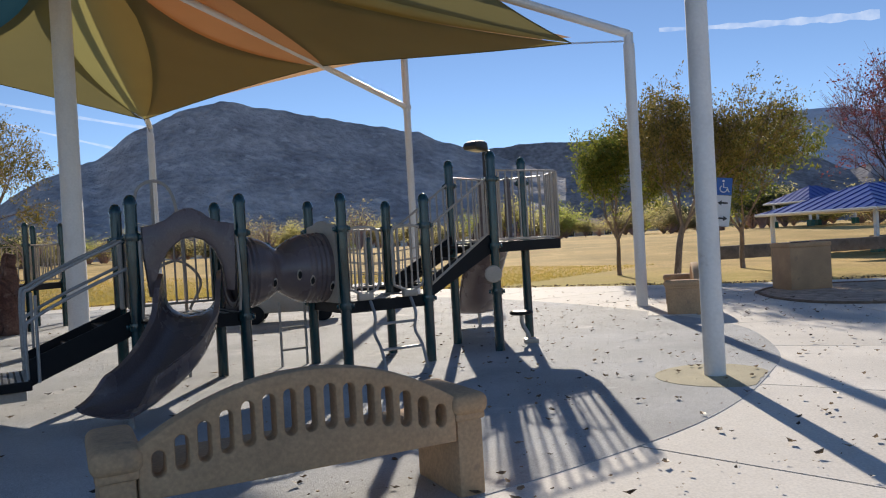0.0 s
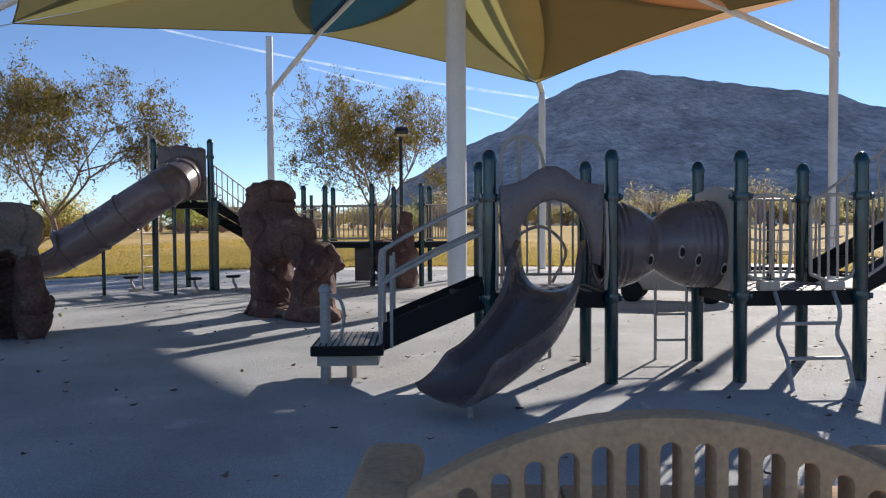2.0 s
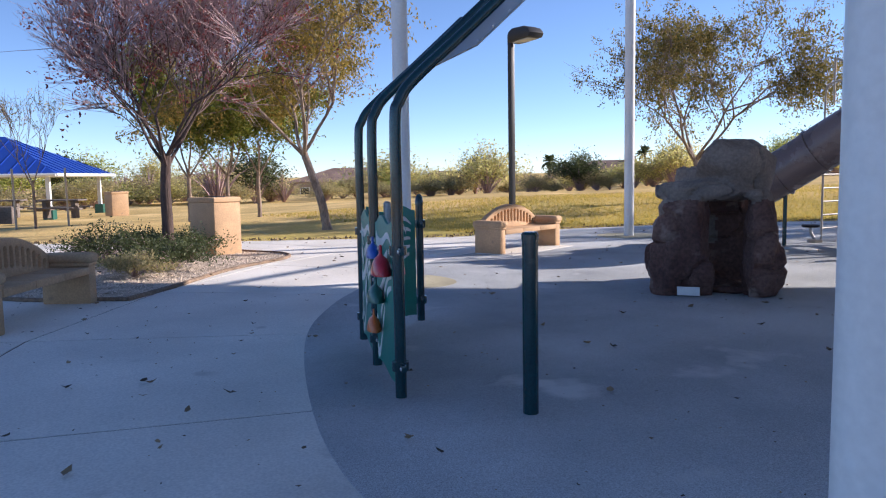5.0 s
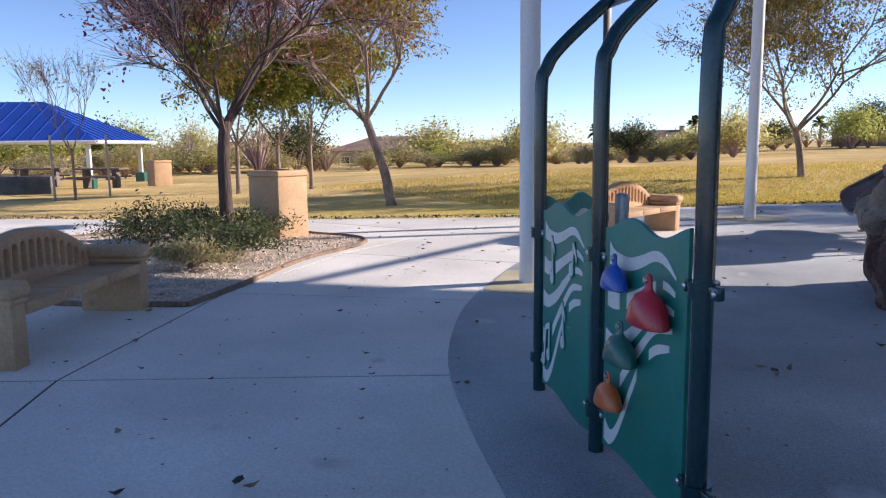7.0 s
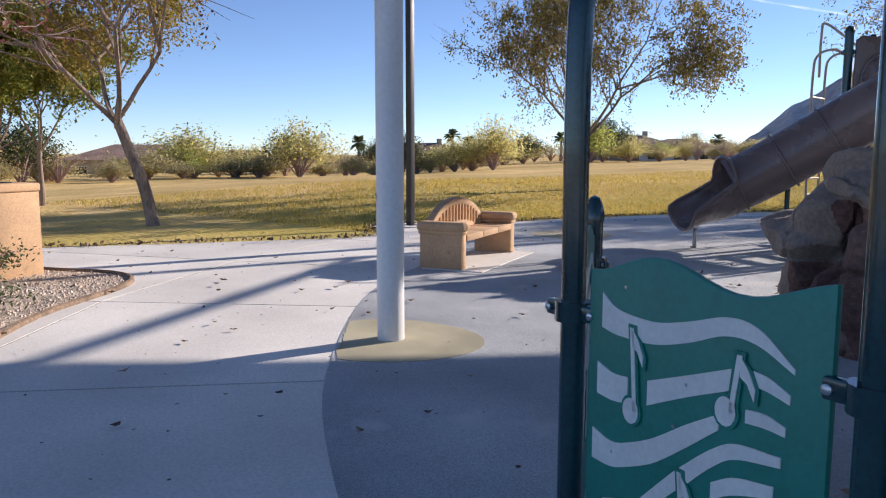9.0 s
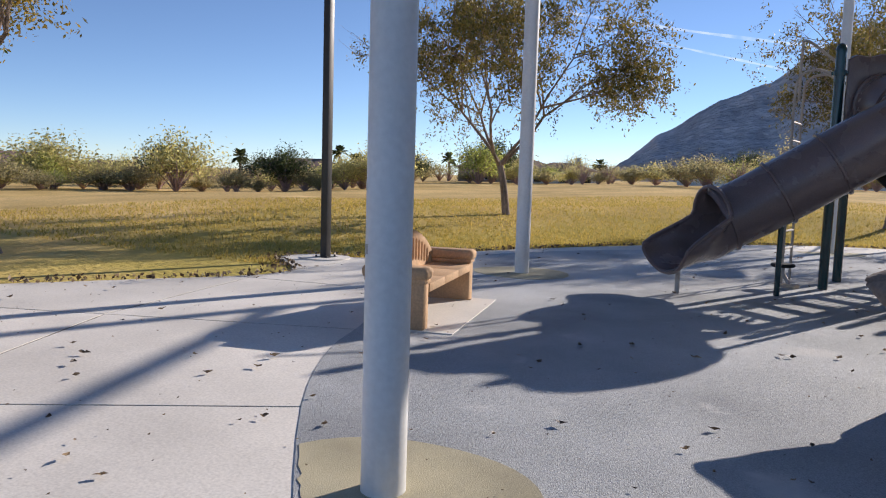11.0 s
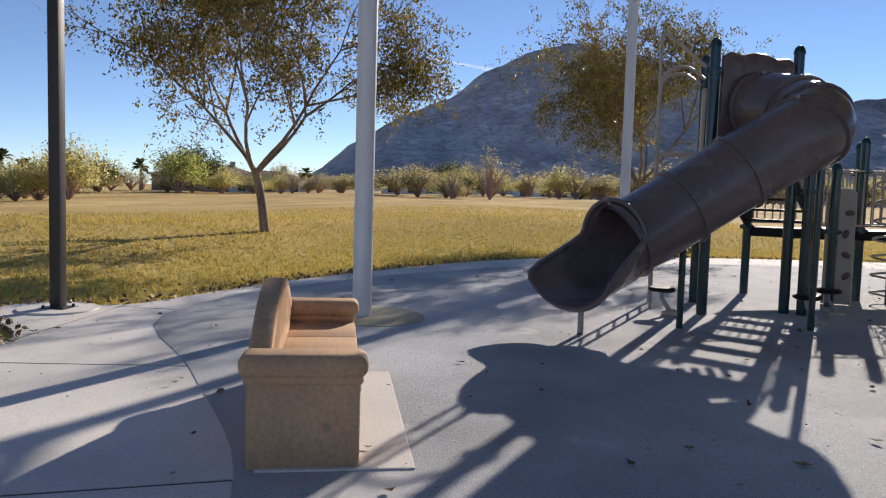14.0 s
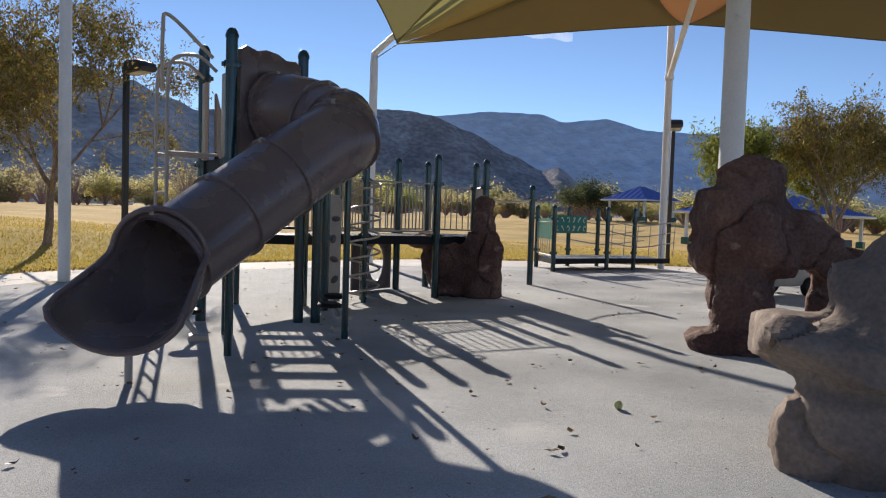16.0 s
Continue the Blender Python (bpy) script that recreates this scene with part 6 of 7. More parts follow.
    leaf_mesh("crown", c, size, aspect, leaf, e, rng, "", droop)
    return e


OL = "young ash tree with thinning olive and yellow leaves on the lawn"
tree(-24.7, 17.7, lawn_z(-24.7, 17.7), OL, 11, 1.45, 0.105, 2.1, 3, M_LEAF_OLIVE, 78000, M_BARK, 0.95, 0.10, (-0.2, -0.15), 0.095, 0.42, 0.42, 5, 700, 0.9)
tree(-17.8, 26.9, lawn_z(-17.8, 26.9), OL, 23, 1.6, 0.105, 2.05, 3, M_LEAF_OLIVE, 78000, M_BARK, 0.85, 0.16, (0.1, 0.1), 0.095, 0.42, 0.42, 5, 700, 0.9)
tree(-24.0, 4.8, lawn_z(-24.0, 4.8), "leaning ash tree with thin gold and olive leaves", 37, 2.2, 0.12, 2.1, 3, M_LEAF_GOLD, 78000, M_BARK, 0.92, 0.12, (-0.45, -0.55), 0.095, 0.42, 0.42, 5, 700, 0.9)
tree(-16.7, 0.9, 0.02, "nearly bare tree with dark trunk and a few red leaves", 41, 1.85, 0.10, 1.08, 4, M_LEAF_RED, 15000, M_BARK_RED, 0.80, 0.22, (0.02, 0.05), 0.055, 0.6, 0.22, 9, 3600, 0.2, thick=0.34)
tree(9.9, 15.7, 0.02, "nearly bare tree with red leaves in the gravel bed", 43, 1.5, 0.10, 1.05, 4, M_LEAF_RED, 20000, M_BARK_RED, 0.72, 0.25, (0, 0), 0.055, 0.6, 0.22, 6, 1800, 0.2, thick=0.36)
tree(5.9, 27.2, lawn_z(5.9, 27.2), "slim tree with dense green leaves on the lawn", 51, 1.5, 0.08, 1.35, 3, M_LEAF_GREEN, 40000, M_BARK, 0.5, 0.35, (0, 0), 0.12, 0.4, 0.36, 4, 60, 0.5)
tree(7.1, 24.4, lawn_z(7.1, 24.4), "ash tree with drooping green and olive leaves", 53, 1.7, 0.11, 1.75, 3, M_LEAF_OLIVE, 60000, M_BARK, 0.62, 0.34, (0.3, 0.1), 0.1, 0.40, 0.48, 5, 500, 0.9)
tree(10.4, 27.5, lawn_z(10.4, 27.5), "tree with green leaves behind the sign", 57, 1.6, 0.09, 1.35, 3, M_LEAF_GREEN, 34000, M_BARK, 0.6, 0.3, (0, 0), 0.12, 0.4, 0.36, 4, 60, 0.5)
for i, (x, y) in enumerate(((-30.0, 1.0), (-30.4, 2.3), (-31.2, 3.4))):
    tree(x, y, lawn_z(x, y), "small slender tree with yellow-green leaves on the lawn", 61 + i, 1.6, 0.075, 1.3, 3, M_LEAF_GREEN, 46000, M_BARK, 0.62, 0.3, (0.1 * (i - 1), 0), 0.12, 0.42, 0.34, 4, 40, 0.4, "slender lawn trees")
tree(-29.6, -3.7, lawn_z(-29.6, -3.7), "nearly bare young tree between two stakes", 71, 1.5, 0.045, 0.95, 3, M_LEAF_GREY, 1400, M_BARK, 0.5, 0.4, (0.05, 0), 0.08, 0.4, 0.3, 3, 160, 0.4)
for i, (x, y) in enumerate(((-29.8, -4.3), (-30.6, -2.9))):
    bm = bmesh.new()
    pipe(bm, [(0, 0, -0.1), (0.1, 0, 1.9)], 0.035, 8)
    o = part("tree_stake", bm, M_TANPIPE)
    o.location = (x, y, lawn_z(x, y))
    tagged(o, "pale wooden stake beside a young tree", "stake")


def shrub(x, y, z, label, seed, r, h, n, leaf, size=0.045, group="", sparse=0.0, aspect=0.45):
    rnd, rng = random.Random(seed), np.random.default_rng(seed)
    e = thing("shrub", x, y, z, 0, label, "shrub", group)
    bm = bmesh.new()
    ends = []
    for i in range(34):
        a, b = rnd.uniform(0, 6.28), rnd.uniform(0.1, 1.0)
        tip = Vector((math.cos(a) * r * b, math.sin(a) * r * b, h * rnd.uniform(0.5, 1.0) * (1.05 - 0.45 * b)))
        mid = tip * 0.5 + Vector((0, 0, h * 0.16))
        pipe(bm, curve([(0, 0, 0), mid, tip], 3), 0.012 * max(0.6, h), 4, 0.003, caps=False)
        ends.append((mid, tip))
    tagged(part("twig_growth", bm, M_TWIG, e), kind="stuff")
    pick = rng.integers(0, len(ends), n)
    A, B = np.array([list(a) for a, b in ends]), np.array([list(b) for a, b in ends])
    t = rng.uniform(-0.3, 1.1, n)[:, None]
    c = A[pick] * (1 - t) + B[pick] * t + rng.normal(size=(n, 3)) * np.array([r, r, h * 0.6]) * 0.13
    c[:, 2] = np.maximum(c[:, 2], 0.02)
    leaf_mesh("leaves", c, size, aspect, leaf, e, rng)
    return e


for i, (x, y, r, h) in enumerate(((-15.4, 1.0, 0.95, 0.62), (-16.3, 0.6, 0.9, 0.75), (-17.0, 1.25, 0.8, 0.7), (-14.7, 0.5, 0.75, 0.5), (-16.9, -0.2, 1.0, 0.9), (-18.0, 0.4, 0.8, 0.7))):
    shrub(x, y, 0.02, "low dark grey-green shrub in the gravel bed", 80 + i, r * 0.9, h * 0.85, 3200, M_LEAF_DARK if i != 3 else M_LEAF_GREY, 0.05, "bed shrubs")

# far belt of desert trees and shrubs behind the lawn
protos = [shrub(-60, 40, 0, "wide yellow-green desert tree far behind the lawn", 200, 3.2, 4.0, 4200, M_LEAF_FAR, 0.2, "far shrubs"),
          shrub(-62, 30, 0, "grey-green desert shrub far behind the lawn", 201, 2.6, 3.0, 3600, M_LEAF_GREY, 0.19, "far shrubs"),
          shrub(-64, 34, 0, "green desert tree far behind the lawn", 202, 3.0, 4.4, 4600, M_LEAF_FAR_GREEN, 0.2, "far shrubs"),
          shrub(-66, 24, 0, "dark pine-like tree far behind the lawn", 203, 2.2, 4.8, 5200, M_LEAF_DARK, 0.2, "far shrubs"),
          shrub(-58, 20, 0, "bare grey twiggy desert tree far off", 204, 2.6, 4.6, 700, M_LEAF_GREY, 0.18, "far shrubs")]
rnd = random.Random(77)
pick = [0, 1, 4, 1, 3, 1, 2, 4, 0, 1]
i = 0
for az2 in range(-236, 132, 2):
    az = az2 / 2
    for ring in range(2 if az2 % 4 == 0 else 1):
        dist = (66 if az < -30 else 84) + rnd.uniform(-5, 9) + ring * 11
        if -62 < az < -36:
            dist += 26
        if i >= 5 and rnd.random() < 0.10:
            i += 1
            continue
        a = radians(az + rnd.uniform(-0.9, 0.9))
        x, y = CX + dist * math.sin(a), CY + dist * math.cos(a)
        src = protos[pick[(i * 7 + ring * 3) % 10]]
        sc = rnd.uniform(0.45, 0.9) if rnd.random() < 0.55 else rnd.uniform(0.9, 1.35)
        if az < -52:
            sc *= 0.92
        if i < 5:
            o = protos[i]
            o.matrix_world = pose(x, y, lawn_z(x, y) - 0.1, 0, 0, rnd.uniform(0, 360)) @ Matrix.Diagonal((sc, sc, sc, 1))
        else:
            o = copy_thing(src, pose(x, y, lawn_z(x, y) - 0.1, 0, 0, rnd.uniform(0, 360)))
            o.scale = (sc * rnd.uniform(0.9, 1.6), sc * rnd.uniform(0.9, 1.4), sc * rnd.uniform(0.75, 1.15))
        i += 1


def palm(x, y, z, h, seed):
    rnd = random.Random(seed)
    e = thing("palm_tree", x, y, z, 0, "fan palm far behind the lawn", "palm tree", "far palms")
    bm = bmesh.new()
    pipe(bm, [(0, 0, 0), (0.1, 0, h * 0.5), (0.05, 0.05, h)], 0.22, 8, 0.16)
    part("trunk", bm, M_BARK, e)
    bm = bmesh.new()
    for k in range(34):
        a, el = rnd.uniform(0, 6.28), rnd.uniform(-0.7, 1.2)
        d = Vector((math.cos(a) * math.cos(el), math.sin(a) * math.cos(el), math.sin(el)))
        s = d.cross(Vector((0, 0, 1))).normalized()
        c = Vector((0.05, 0.05, h))
        tip = c + d * 1.5 - Vector((0, 0, 0.35))
        m1 = c + d * 0.85
        bm.faces.new([bm.verts.new(q) for q in (c, m1 + s * 0.4, tip, m1 - s * 0.4)])
    part("fronds", bm, M_LEAF_DARK, e, smooth=False)


for k, (az, d, h) in enumerate(((-62, 105, 3.8), (-60.5, 108, 3.0), (-53, 112, 3.6), (-50, 120, 4.2), (-41, 115, 3.4), (-70, 96, 2.6))):
    palm(CX + d * math.sin(radians(az)), CY + d * math.cos(radians(az)), 0.4, h, k)


# ---- houses beyond the lawn ----
def house(x, y, z, rz, w, d, h, label, wall=None, roof=None):
    e = thing("house", x, y, z, rz, label, "house", "far houses")
    bm = bmesh.new()
    box(bm, w, d, h, Matrix(), 0.02)
    part("wall", bm, wall or M_STUCCO, e, smooth=False)
    bm = bmesh.new()
    o, r = 0.6, min(d, w) * 0.17
    rl = max(0.5, w - d) / 2
    lo = [bm.verts.new(p) for p in ((-w / 2 - o, -d / 2 - o, h + 0.01), (w / 2 + o, -d / 2 - o, h + 0.01), (w / 2 + o, d / 2 + o, h + 0.01), (-w / 2 - o, d / 2 + o, h + 0.01))]
    hi = [bm.verts.new((-rl, 0, h + r)), bm.verts.new((rl, 0, h + r))]
    for q in ((lo[0], lo[1], hi[1], hi[0]), (lo[2], lo[3], hi[0], hi[1]), (lo[1], lo[2], hi[1]), (lo[3], lo[0], hi[0]), (lo[3], lo[2], lo[1], lo[0])):
        bm.faces.new(q)
    part("roof", bm, roof or M_TILE, e, smooth=False)
    n = max(2, int(w / 3.2))
    for sy in (-1, 1):
        for i in range(n):
            cx = -w / 2 + w * (i + 0.5) / n
            bm = bmesh.new()
            box(bm, 1.3, 0.12, 1.2, Matrix.Translation((cx, sy * (d / 2), h * 0.36)), 0.01)
            wf = part("window", bm, M_SIGNWHITE, e, smooth=False)
            bm = bmesh.new()
            box(bm, 1.1, 0.05, 1.0, Matrix.Translation((cx, sy * (d / 2 + 0.05), h * 0.36 + 0.1)))
            part("pane", bm, M_PANE, wf, smooth=False)
    bm = bmesh.new()
    box(bm, 0.8, 0.8, 1.4, Matrix.Translation((w * 0.22, 0, h + r * 0.55)), 0.02)
    part("chimney", bm, wall or M_STUCCO, e, smooth=False)


for az, d, rz, w, dp, h, lab in ((-85, 100, 80, 19, 11, 2.9, "long low tan stucco house with a brown tiled roof"), (-77, 125, 70, 14, 10, 2.6, "tan stucco house with a grey-brown tiled roof"),
                                 (-97, 104, 85, 14, 10, 2.7, "tan stucco house with a brown tiled roof"), (-64, 120, 60, 16, 10, 3.2, "low pink stucco house far behind the shrubs"),
                                 (-48, 118, 45, 16, 10, 3.2, "low house with a red-brown tiled roof"), (-44, 112, 40, 11, 8, 2.8, "low white-walled house behind the lawn"),
                                 (-31, 122, 30, 16, 9, 3.0, "low pale house under the mountain"), (-20, 128, 20, 18, 9, 3.0, "low pale house behind the shrubs"),
                                 (-10, 135, 8, 22, 9, 3.2, "low pale house under the mountain"), (0, 130, 0, 18, 9, 3.0, "low pale house behind the shrubs"), (12, 135, -12, 20, 9, 3.0, "low tan house behind the shrubs")):
    a = radians(az)
    hx, hy = CX + d * math.sin(a), CY + d * math.cos(a)
    house(hx, hy, lawn_z(hx, hy) - (1.0 if az > -60 else 1.5), rz, w, dp, h, lab, M_SIGNWHITE if "white" in lab or "pale" in lab else None)


# ---- picnic shelters ----
def shelter(x, y, z, rz, w, d, label, eave=2.45, rise=1.55):
    e = thing("picnic_shelter", x, y, z, rz, label, "shelter", "picnic shelters")
    for sx in (-1, 1):
        for sy in (-1, 1):
            bm = bmesh.new()
            box(bm, 0.2, 0.2, eave, Matrix.Translation((sx * (w / 2 - 0.7), sy * (d / 2 - 0.7), 0)), 0.01)
            part("column", bm, M_SIGNWHITE, e, smooth=False)
            bm = bmesh.new()
            box(bm, 0.5, 0.5, 0.6, Matrix.Translation((sx * (w / 2 - 0.7), sy * (d / 2 - 0.7), 0)), 0.02)
            part("column_base", bm, M_TEAL, e, "dark green column base", smooth=False)
    bm = bmesh.new()
    rl = max(0.3, w - d) / 2
    lo = [(-w / 2, -d / 2, eave), (w / 2, -d / 2, eave), (w / 2, d / 2, eave), (-w / 2, d / 2, eave)]
    hi = [(-rl, 0, eave + rise), (rl, 0, eave + rise)]
    V_ = [bm.verts.new(p) for p in lo + hi]
    for q in ((0, 1, 5, 4), (2, 3, 4, 5), (1, 2, 5), (3, 0, 4)):
        bm.faces.new([V_[i] for i in q])
    g = bmesh.ops.extrude_face_region(bm, geom=bm.faces[:])
    bmesh.ops.translate(bm, vec=(0, 0, -0.1), verts=[v for v in g["geom"] if isinstance(v, bmesh.types.BMVert)])
    rf = part("roof", bm, M_BLUEROOF, e, "blue standing-seam metal roof", smooth=False)
    for sy in (-1, 1):
        n = int(w / 0.75)
        for i in range(n + 1):
            px = -w / 2 + w * i / n
            run = 1.0 if abs(px) < rl else max(0.02, 1 - (abs(px) - rl) / (w / 2 - rl))
            bm = bmesh.new()
            pipe(bm, [(px, sy * d / 2, eave + 0.02), (px, sy * d / 2 * (1 - run), eave + rise * run + 0.02)], 0.028, 4)
            part("seam", bm, M_BLUEROOF, rf, smooth=False)
    for sx in (-1, 1):
        n = int(d / 0.75)
        for i in range(1, n):
            py = -d / 2 + d * i / n
            run = 1 - abs(py) / (d / 2)
            bm = bmesh.new()
            pipe(bm, [(sx * w / 2, py, eave + 0.02), (sx * (w / 2 - (w / 2 - rl) * run), py, eave + rise * run + 0.02)], 0.028, 4)
            part("seam", bm, M_BLUEROOF, rf, smooth=False)
    bm = bmesh.new()
    for a, b in zip(lo, lo[1:] + lo[:1]):
        pipe(bm, [Vector(a) - Vector((0, 0, 0.06)), Vector(b) - Vector((0, 0, 0.06))], 0.09, 6)
    part("eave_beam", bm, M_SIGNWHITE, e)
    return e


def picnic_table(x, y, z, rz):
    e = thing("picnic_table", x, y, z, rz, "dark picnic table with fixed benches under the shelter", "table", "picnic tables")
    bm = bmesh.new()
    box(bm, 1.9, 0.75, 0.07, Matrix.Translation((0, 0, 0.70)), 0.02)
    part("tabletop", bm, M_BLOCK, e)
    for sy in (-1, 1):
        bm = bmesh.new()
        box(bm, 1.9, 0.28, 0.06, Matrix.Translation((0, sy * 0.68, 0.40)), 0.02)
        part("seat", bm, M_BLOCK, e)
    for sx in (-0.6, 0.6):
        bm = bmesh.new()
        box(bm, 0.16, 1.3, 0.08, Matrix.Translation((sx, 0, 0.32)), 0.01)
        box(bm, 0.2, 0.3, 0.70, Matrix.Translation((sx, 0, 0)), 0.01)
        part("leg", bm, M_BLOCK, e)


shelter(-50.0, -10.0, -0.55, 78, 10.8, 8.6, "picnic shelter with a blue metal hip roof and pale columns", 2.4, 2.1)
shelter(26.9, 47.0, lawn_z(26.9, 47) - 0.05, 20, 12.5, 9.0, "picnic shelter with a blue metal hip roof beyond the paving")
shelter(36, 76, lawn_z(36, 76), 20, 7.0, 6.0, "small far picnic shelter with a blue roof")
for x, y, rz in ((-37.0, -4.2, 70), (-38.8, -6.8, 80), (22.0, 45.0, 15), (26.0, 46.0, 22)):
    picnic_table(x, y, lawn_z(x, y) if x > 0 else -0.05, rz)
for x, y, rz, w in ((-33.6, -7.2, 82, 4.2), (14.2, 36.0, 10, 4.0), (20.5, 38.0, 8, 8.0)):
    bm = bmesh.new()
    box(bm, w, 0.4, 0.62, Matrix(), 0.03)
    o = part("low_wall", bm, M_BLOCK)
    o.matrix_world = pose(x, y, max(0, lawn_z(x, y)) - 0.04, 0, 0, rz)
    tagged(o, "low grey block seat wall by the shelter", "wall")

# ---- accessible route sign ----
sg = thing("sign", 6.08, 17.5, 0, -12, "blue and white accessible route sign leaning on its post", "sign")
bm = bmesh.new()
pipe(bm, [(0, 0.03, 0), (0.02, 0.03, 2.5)], 0.03, 10)
part("post", bm, M_GALV, sg)
TI = Matrix.Rotation(radians(7), 4, "Y")
for nm, z0, z1, mtl in (("blue_plate", 2.13, 2.52, M_SIGNBLUE), ("white_plate", 1.42, 2.12, M_SIGNWHITE)):
    bm = bmesh.new()
    slab(bm, [(-0.17, z0), (0.17, z0), (0.17, z1), (-0.17, z1)], 0.012, Matrix.Translation((0.18, 0, 0.06)) @ TI @ Matrix.Translation((-0.28, 0, 0)))
    part(nm, bm, mtl, sg, smooth=False)
MS = Matrix.Translation((0.18, -0.012, 0.06)) @ TI @ Matrix.Translation((-0.28, 0, 0))
bm = bmesh.new()
pipe(bm, [MS @ Vector((0.075 * math.cos(a) - 0.01, 0, 2.27 + 0.075 * math.sin(a))) for a in (radians(120 + 15 * k) for k in range(17))], 0.012, 5)
pipe(bm, [MS @ Vector(p) for p in ((-0.02, 0, 2.40), (-0.01, 0, 2.30), (0.07, 0, 2.30), (0.10, 0, 2.21), (0.13, 0, 2.21))], 0.013, 5)
lathe(bm, [(0, -0.01), (0.026, -0.01), (0.026, 0.01), (0, 0.01)], MS @ Matrix.Translation((-0.025, 0, 2.45)) @ Matrix.Rotation(radians(90), 4, "X"), 12)
part("wheelchair_symbol", bm, M_SIGNWHITE, sg)
for z, s in ((1.95, -1), (1.6, 1)):
    bm = bmesh.new()
    slab(bm, [(s * -0.10, z - 0.02), (s * 0.03, z - 0.02), (s * 0.03, z - 0.06), (s * 0.12, z), (s * 0.03, z + 0.06), (s * 0.03, z + 0.02), (s * -0.10, z + 0.02)], 0.006, MS)
    part("arrow", bm, M_LAMP, sg, smooth=False)

# ---- fallen leaves, gravel and grass ----
rng = np.random.default_rng(5)
pts = []
while len(pts) < 4200:
    x, y = rng.uniform(-21, 9), rng.uniform(-4, 24)
    if inside((x, y), PAVE):
        pts.append((x, y, 0.022 + rng.uniform(0, 0.012)))
while len(pts) < 5400:
    x, y = rng.uniform(-1.0, 6.5), rng.uniform(4.5, 17.0)
    pts.append((x, y, 0.022 + rng.uniform(0, 0.012)))
v, f = [], []
for x, y, z in pts:
    a, s = rng.uniform(0, 6.28), (rng.uniform(0.007, 0.017) if rng.uniform() < 0.72 else rng.uniform(0.018, 0.05))
    ca, sa = math.cos(a), math.sin(a)
    k = len(v)
    for lx, ly, lz in ((-1, 0, 0.25), (-0.2, 0.5, 0.1), (0.4, 0.42, 0.3), (1, 0, 0.55), (0.3, -0.45, 0.15), (-0.3, -0.4, 0.35), (0, 0, -0.1)):
        lx, ly = lx + rng.normal() * 0.15, ly + rng.normal() * 0.12
        v.append((x + s * (lx * ca - ly * sa), y + s * (lx * sa + ly * ca), z + s * lz * rng.uniform(0.4, 1.3)))
    f += [(k + i, k + (i + 1) % 6, k + 6) for i in range(6)]
me = bpy.data.meshes.new("fallen_leaves")
me.from_pydata(v, [], f)
me.materials.append(M_DEADLEAF)
tagged(new("fallen_leaves", me), "dry brown leaves scattered over the paving", "leaves", "", "stuff")

# leaf litter along the lawn's edge
c = []
edge = LAWN_EDGE
for (x0, y0), (x1, y1) in zip(edge, edge[1:]):
    L = math.hypot(x1 - x0, y1 - y0)
    for _ in range(int(L * 46)):
        t = rng.uniform()
        d = abs(rng.normal()) * 0.28
        nx, ny = -(y1 - y0) / L, (x1 - x0) / L
        c.append((x0 + (x1 - x0) * t + nx * (d - 0.12), y0 + (y1 - y0) * t + ny * (d - 0.12), 0.03))
lm = leaf_mesh("leaf_litter", np.array(c), 0.07, 0.6, M_DEADLEAF, None, rng)
tagged(lm, "dry leaf litter along the edge of the lawn", "leaves", "", "stuff")

M_BLADE = leafy("dry_grass_blades", (0.34, 0.29, 0.06), (0.76, 0.55, 0.16), 0.5)
M_BLADE.node_tree.nodes["Principled BSDF"].inputs["Specular IOR Level"].default_value = 0.1
gv, gf = [], []
n_t = 0
while n_t < 64000:
    a = radians(rng.uniform(-112, 38))
    r = 12.5 + 15 * rng.uniform() ** 1.6
    x, y = CX + r * math.sin(a), CY + r * math.cos(a)
    if inside((x, y), PAVE):
        continue
    n_t += 1
    z = -0.035 + (max(0, lawn_z(x, y)) if math.hypot(x - CX, y - CY) < 26 else lawn_z(x, y))
    for _ in range(2):
        h, q = rng.uniform(0.04, 0.085), rng.uniform(0, 6.28)
        w = 0.012
        k = len(gv)
        lx, ly = rng.normal() * 0.03, rng.normal() * 0.03
        gv += [(x - w * math.cos(q), y - w * math.sin(q), z), (x + w * math.cos(q), y + w * math.sin(q), z), (x + lx, y + ly, z + h)]
        gf.append((k, k + 1, k + 2))
me = bpy.data.meshes.new("grass")
me.from_pydata(gv, [], gf)
me.materials.append(M_BLADE)
tagged(new("grass", me), "short dry yellow-green grass of the lawn", "grass", "", "stuff")

# gravel stones in the near bed
gv, gf = [], []
k = 0
while k < 5200:
    x, y = rng.uniform(-19.5, -12.3), rng.uniform(-2.5, 3)
    if not inside((x, y), BED_W):
        continue
    k += 1
    s = rng.uniform(0.010, 0.026)
    b = len(gv)
    gv += [(x + s * rng.uniform(0.7, 1.2), y, 0.022), (x, y + s * rng.uniform(0.7, 1.2), 0.022), (x - s, y + s * 0.2, 0.022), (x, y - s * rng.uniform(0.7, 1.2), 0.022), (x + s * 0.1, y, 0.022 + s * rng.uniform(0.5, 1.0))]
    gf += [(b, b + 1, b + 4), (b + 1, b + 2, b + 4), (b + 2, b + 3, b + 4), (b + 3, b, b + 4)]
me = bpy.data.meshes.new("gravel")
me.from_pydata(gv, [], gf)
me.materials.append(mat("gravel_stones", (0.56, 0.45, 0.35), 0.95, vary=0.4, scale=9, fine=60, bump=0.3))
tagged(new("gravel", me), "loose tan gravel in the planting bed", "gravel", "", "stuff")

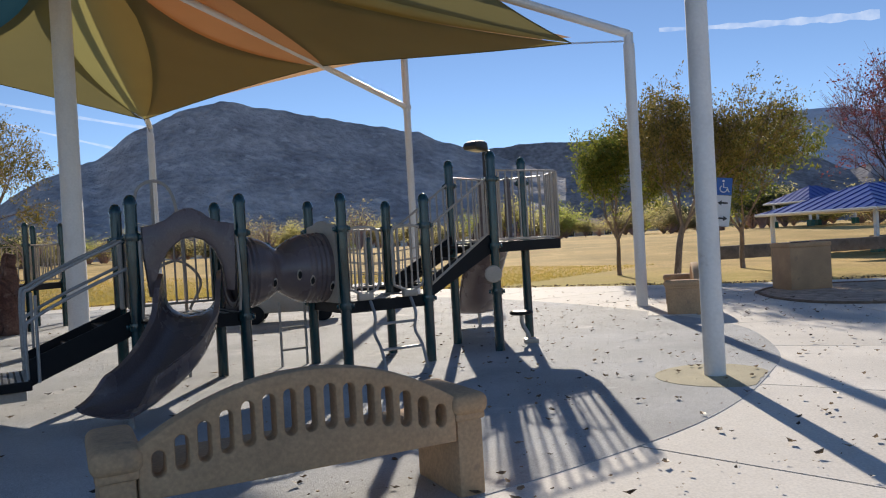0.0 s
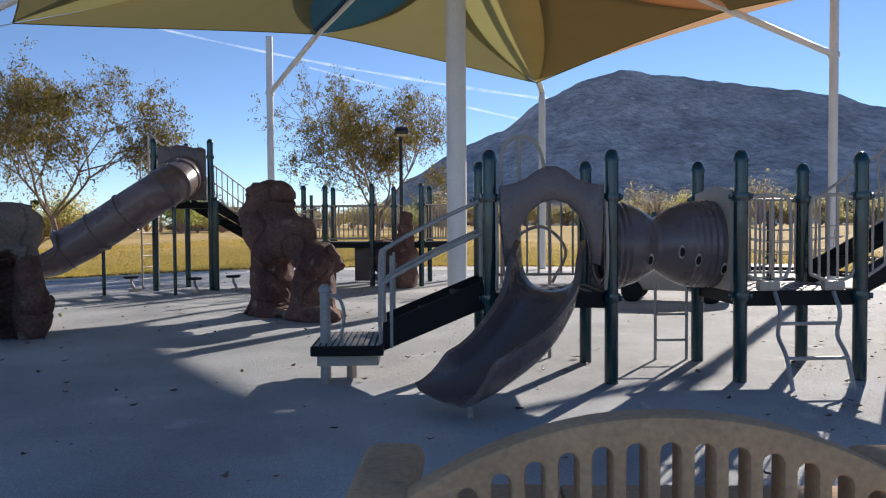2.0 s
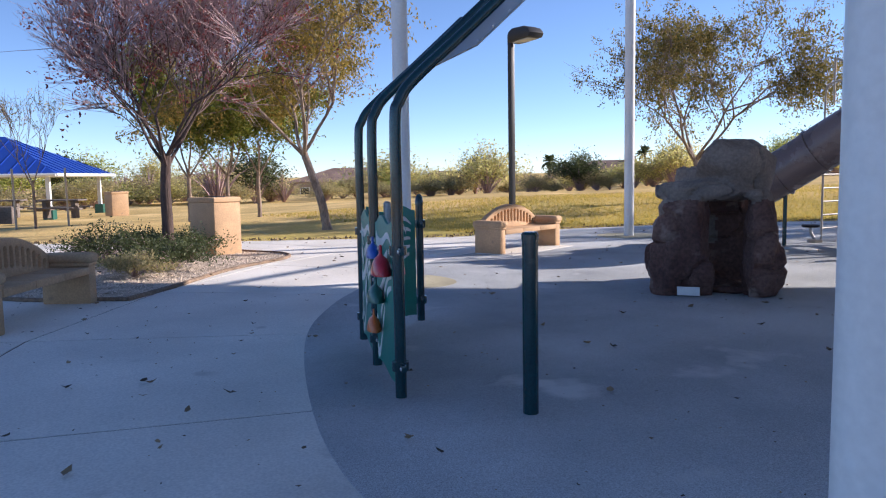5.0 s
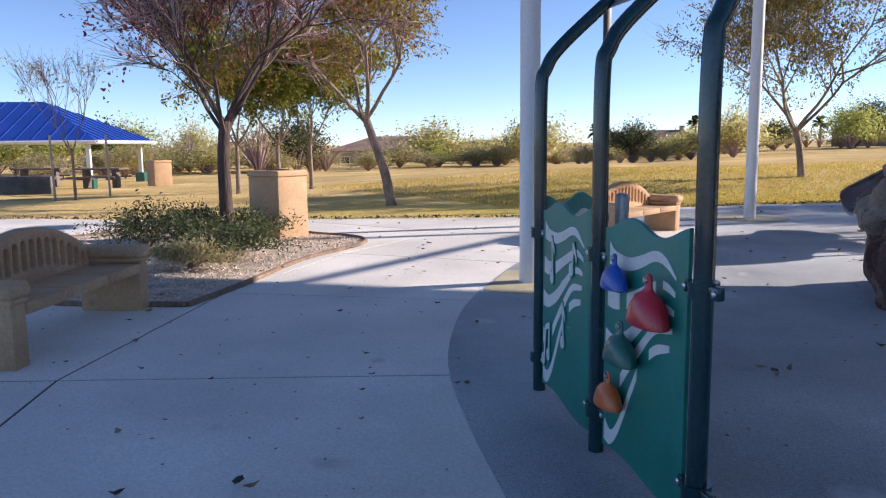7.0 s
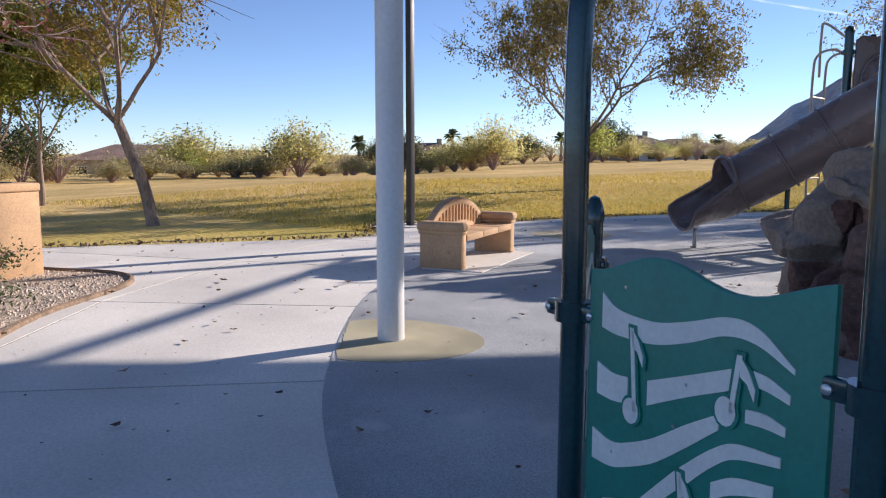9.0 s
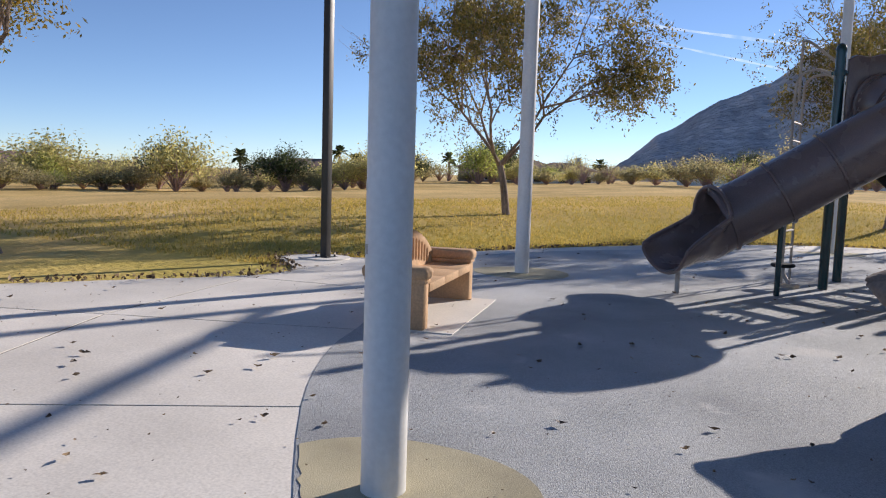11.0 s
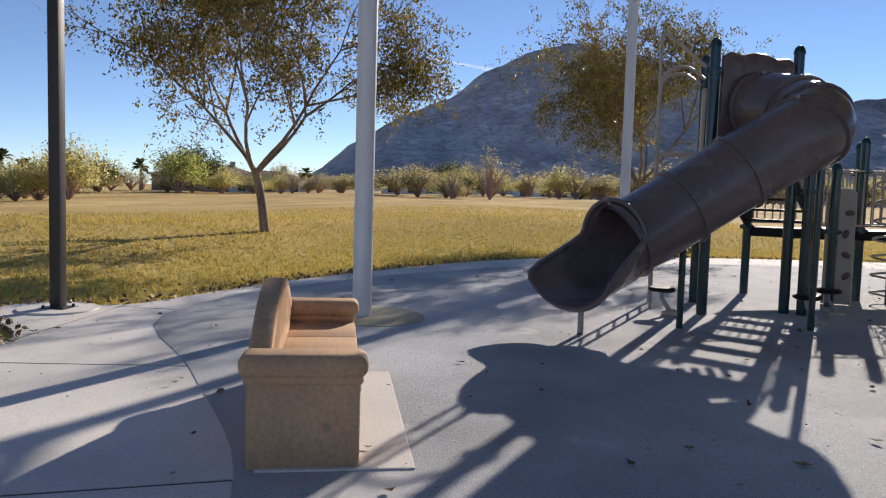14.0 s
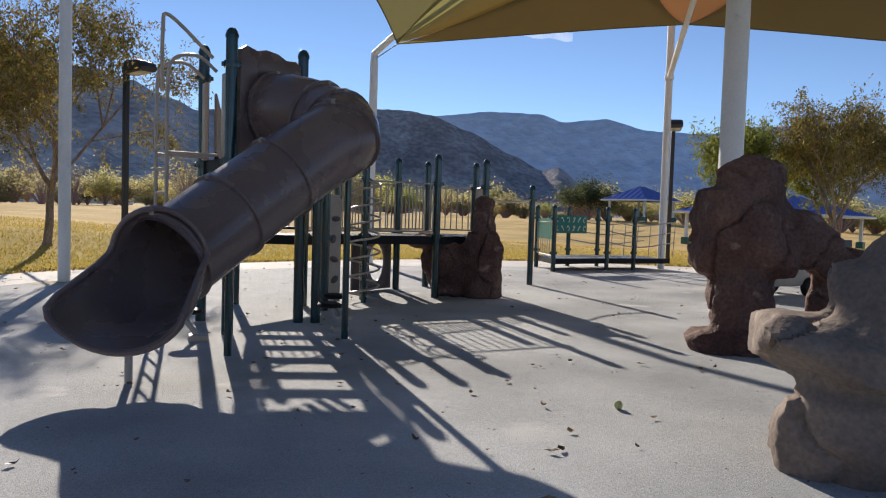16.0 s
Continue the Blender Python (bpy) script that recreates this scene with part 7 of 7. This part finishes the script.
# thin high vapour trails, their sunlit white put in as emission
M_TRAIL = bpy.data.materials.new("glowing_vapour_trail")
M_TRAIL.use_nodes = True
_n, _l = M_TRAIL.node_tree.nodes, M_TRAIL.node_tree.links
_e = _n.new("ShaderNodeEmission")
_e.inputs["Color"].default_value, _e.inputs["Strength"].default_value = (0.9, 0.95, 1.0, 1), 0.85
_t = _n.new("ShaderNodeBsdfTransparent")
_m = _n.new("ShaderNodeMixShader")
_c = _n.new("ShaderNodeTexCoord")
_g = _n.new("ShaderNodeTexNoise")
_g.inputs["Scale"].default_value, _g.inputs["Detail"].default_value = 0.012, 6
_r = _n.new("ShaderNodeMapRange")
_r.inputs["From Min"].default_value, _r.inputs["From Max"].default_value = 0.3, 0.7
_r.inputs["To Min"].default_value, _r.inputs["To Max"].default_value = 0.04, 0.42
_l.new(_c.outputs["Object"], _g.inputs["Vector"])
_l.new(_g.outputs["Fac"], _r.inputs["Value"])
_l.new(_r.outputs[0], _m.inputs[0])
_l.new(_t.outputs[0], _m.inputs[1])
_l.new(_e.outputs[0], _m.inputs[2])
_l.new(_m.outputs[0], _n["Material Output"].inputs["Surface"])


def trail(a, b, w0, w1):
    """A long faint streak between two bearings and heights, high and far off."""
    bm = bmesh.new()
    prev = None
    for i in range(25):
        t = i / 24
        az, el = radians(a[0] + (b[0] - a[0]) * t), radians(a[1] + (b[1] - a[1]) * t)
        w = radians(w0 + (w1 - w0) * t) / 2
        vs = []
        for s in (-1, 1):
            e = el + s * w * (1 + 0.3 * math.sin(i * 1.7))
            vs.append(bm.verts.new((CX + 4300 * math.sin(az) * math.cos(e), CY + 4300 * math.cos(az) * math.cos(e), 4300 * math.sin(e))))
        if prev:
            bm.faces.new((prev[0], vs[0], vs[1], prev[1]))
        prev = vs
    tagged(part("backdrop", bm, M_TRAIL, smooth=False), "thin white vapour trail high in the sky", "", "", "structure")


trail((-56, 14.6), (-20.5, 9.0), 0.10, 0.22)
trail((-40, 11.6), (-24.0, 7.8), 0.10, 0.16)
trail((16, 14.3), (30, 13.1), 0.25, 0.55)
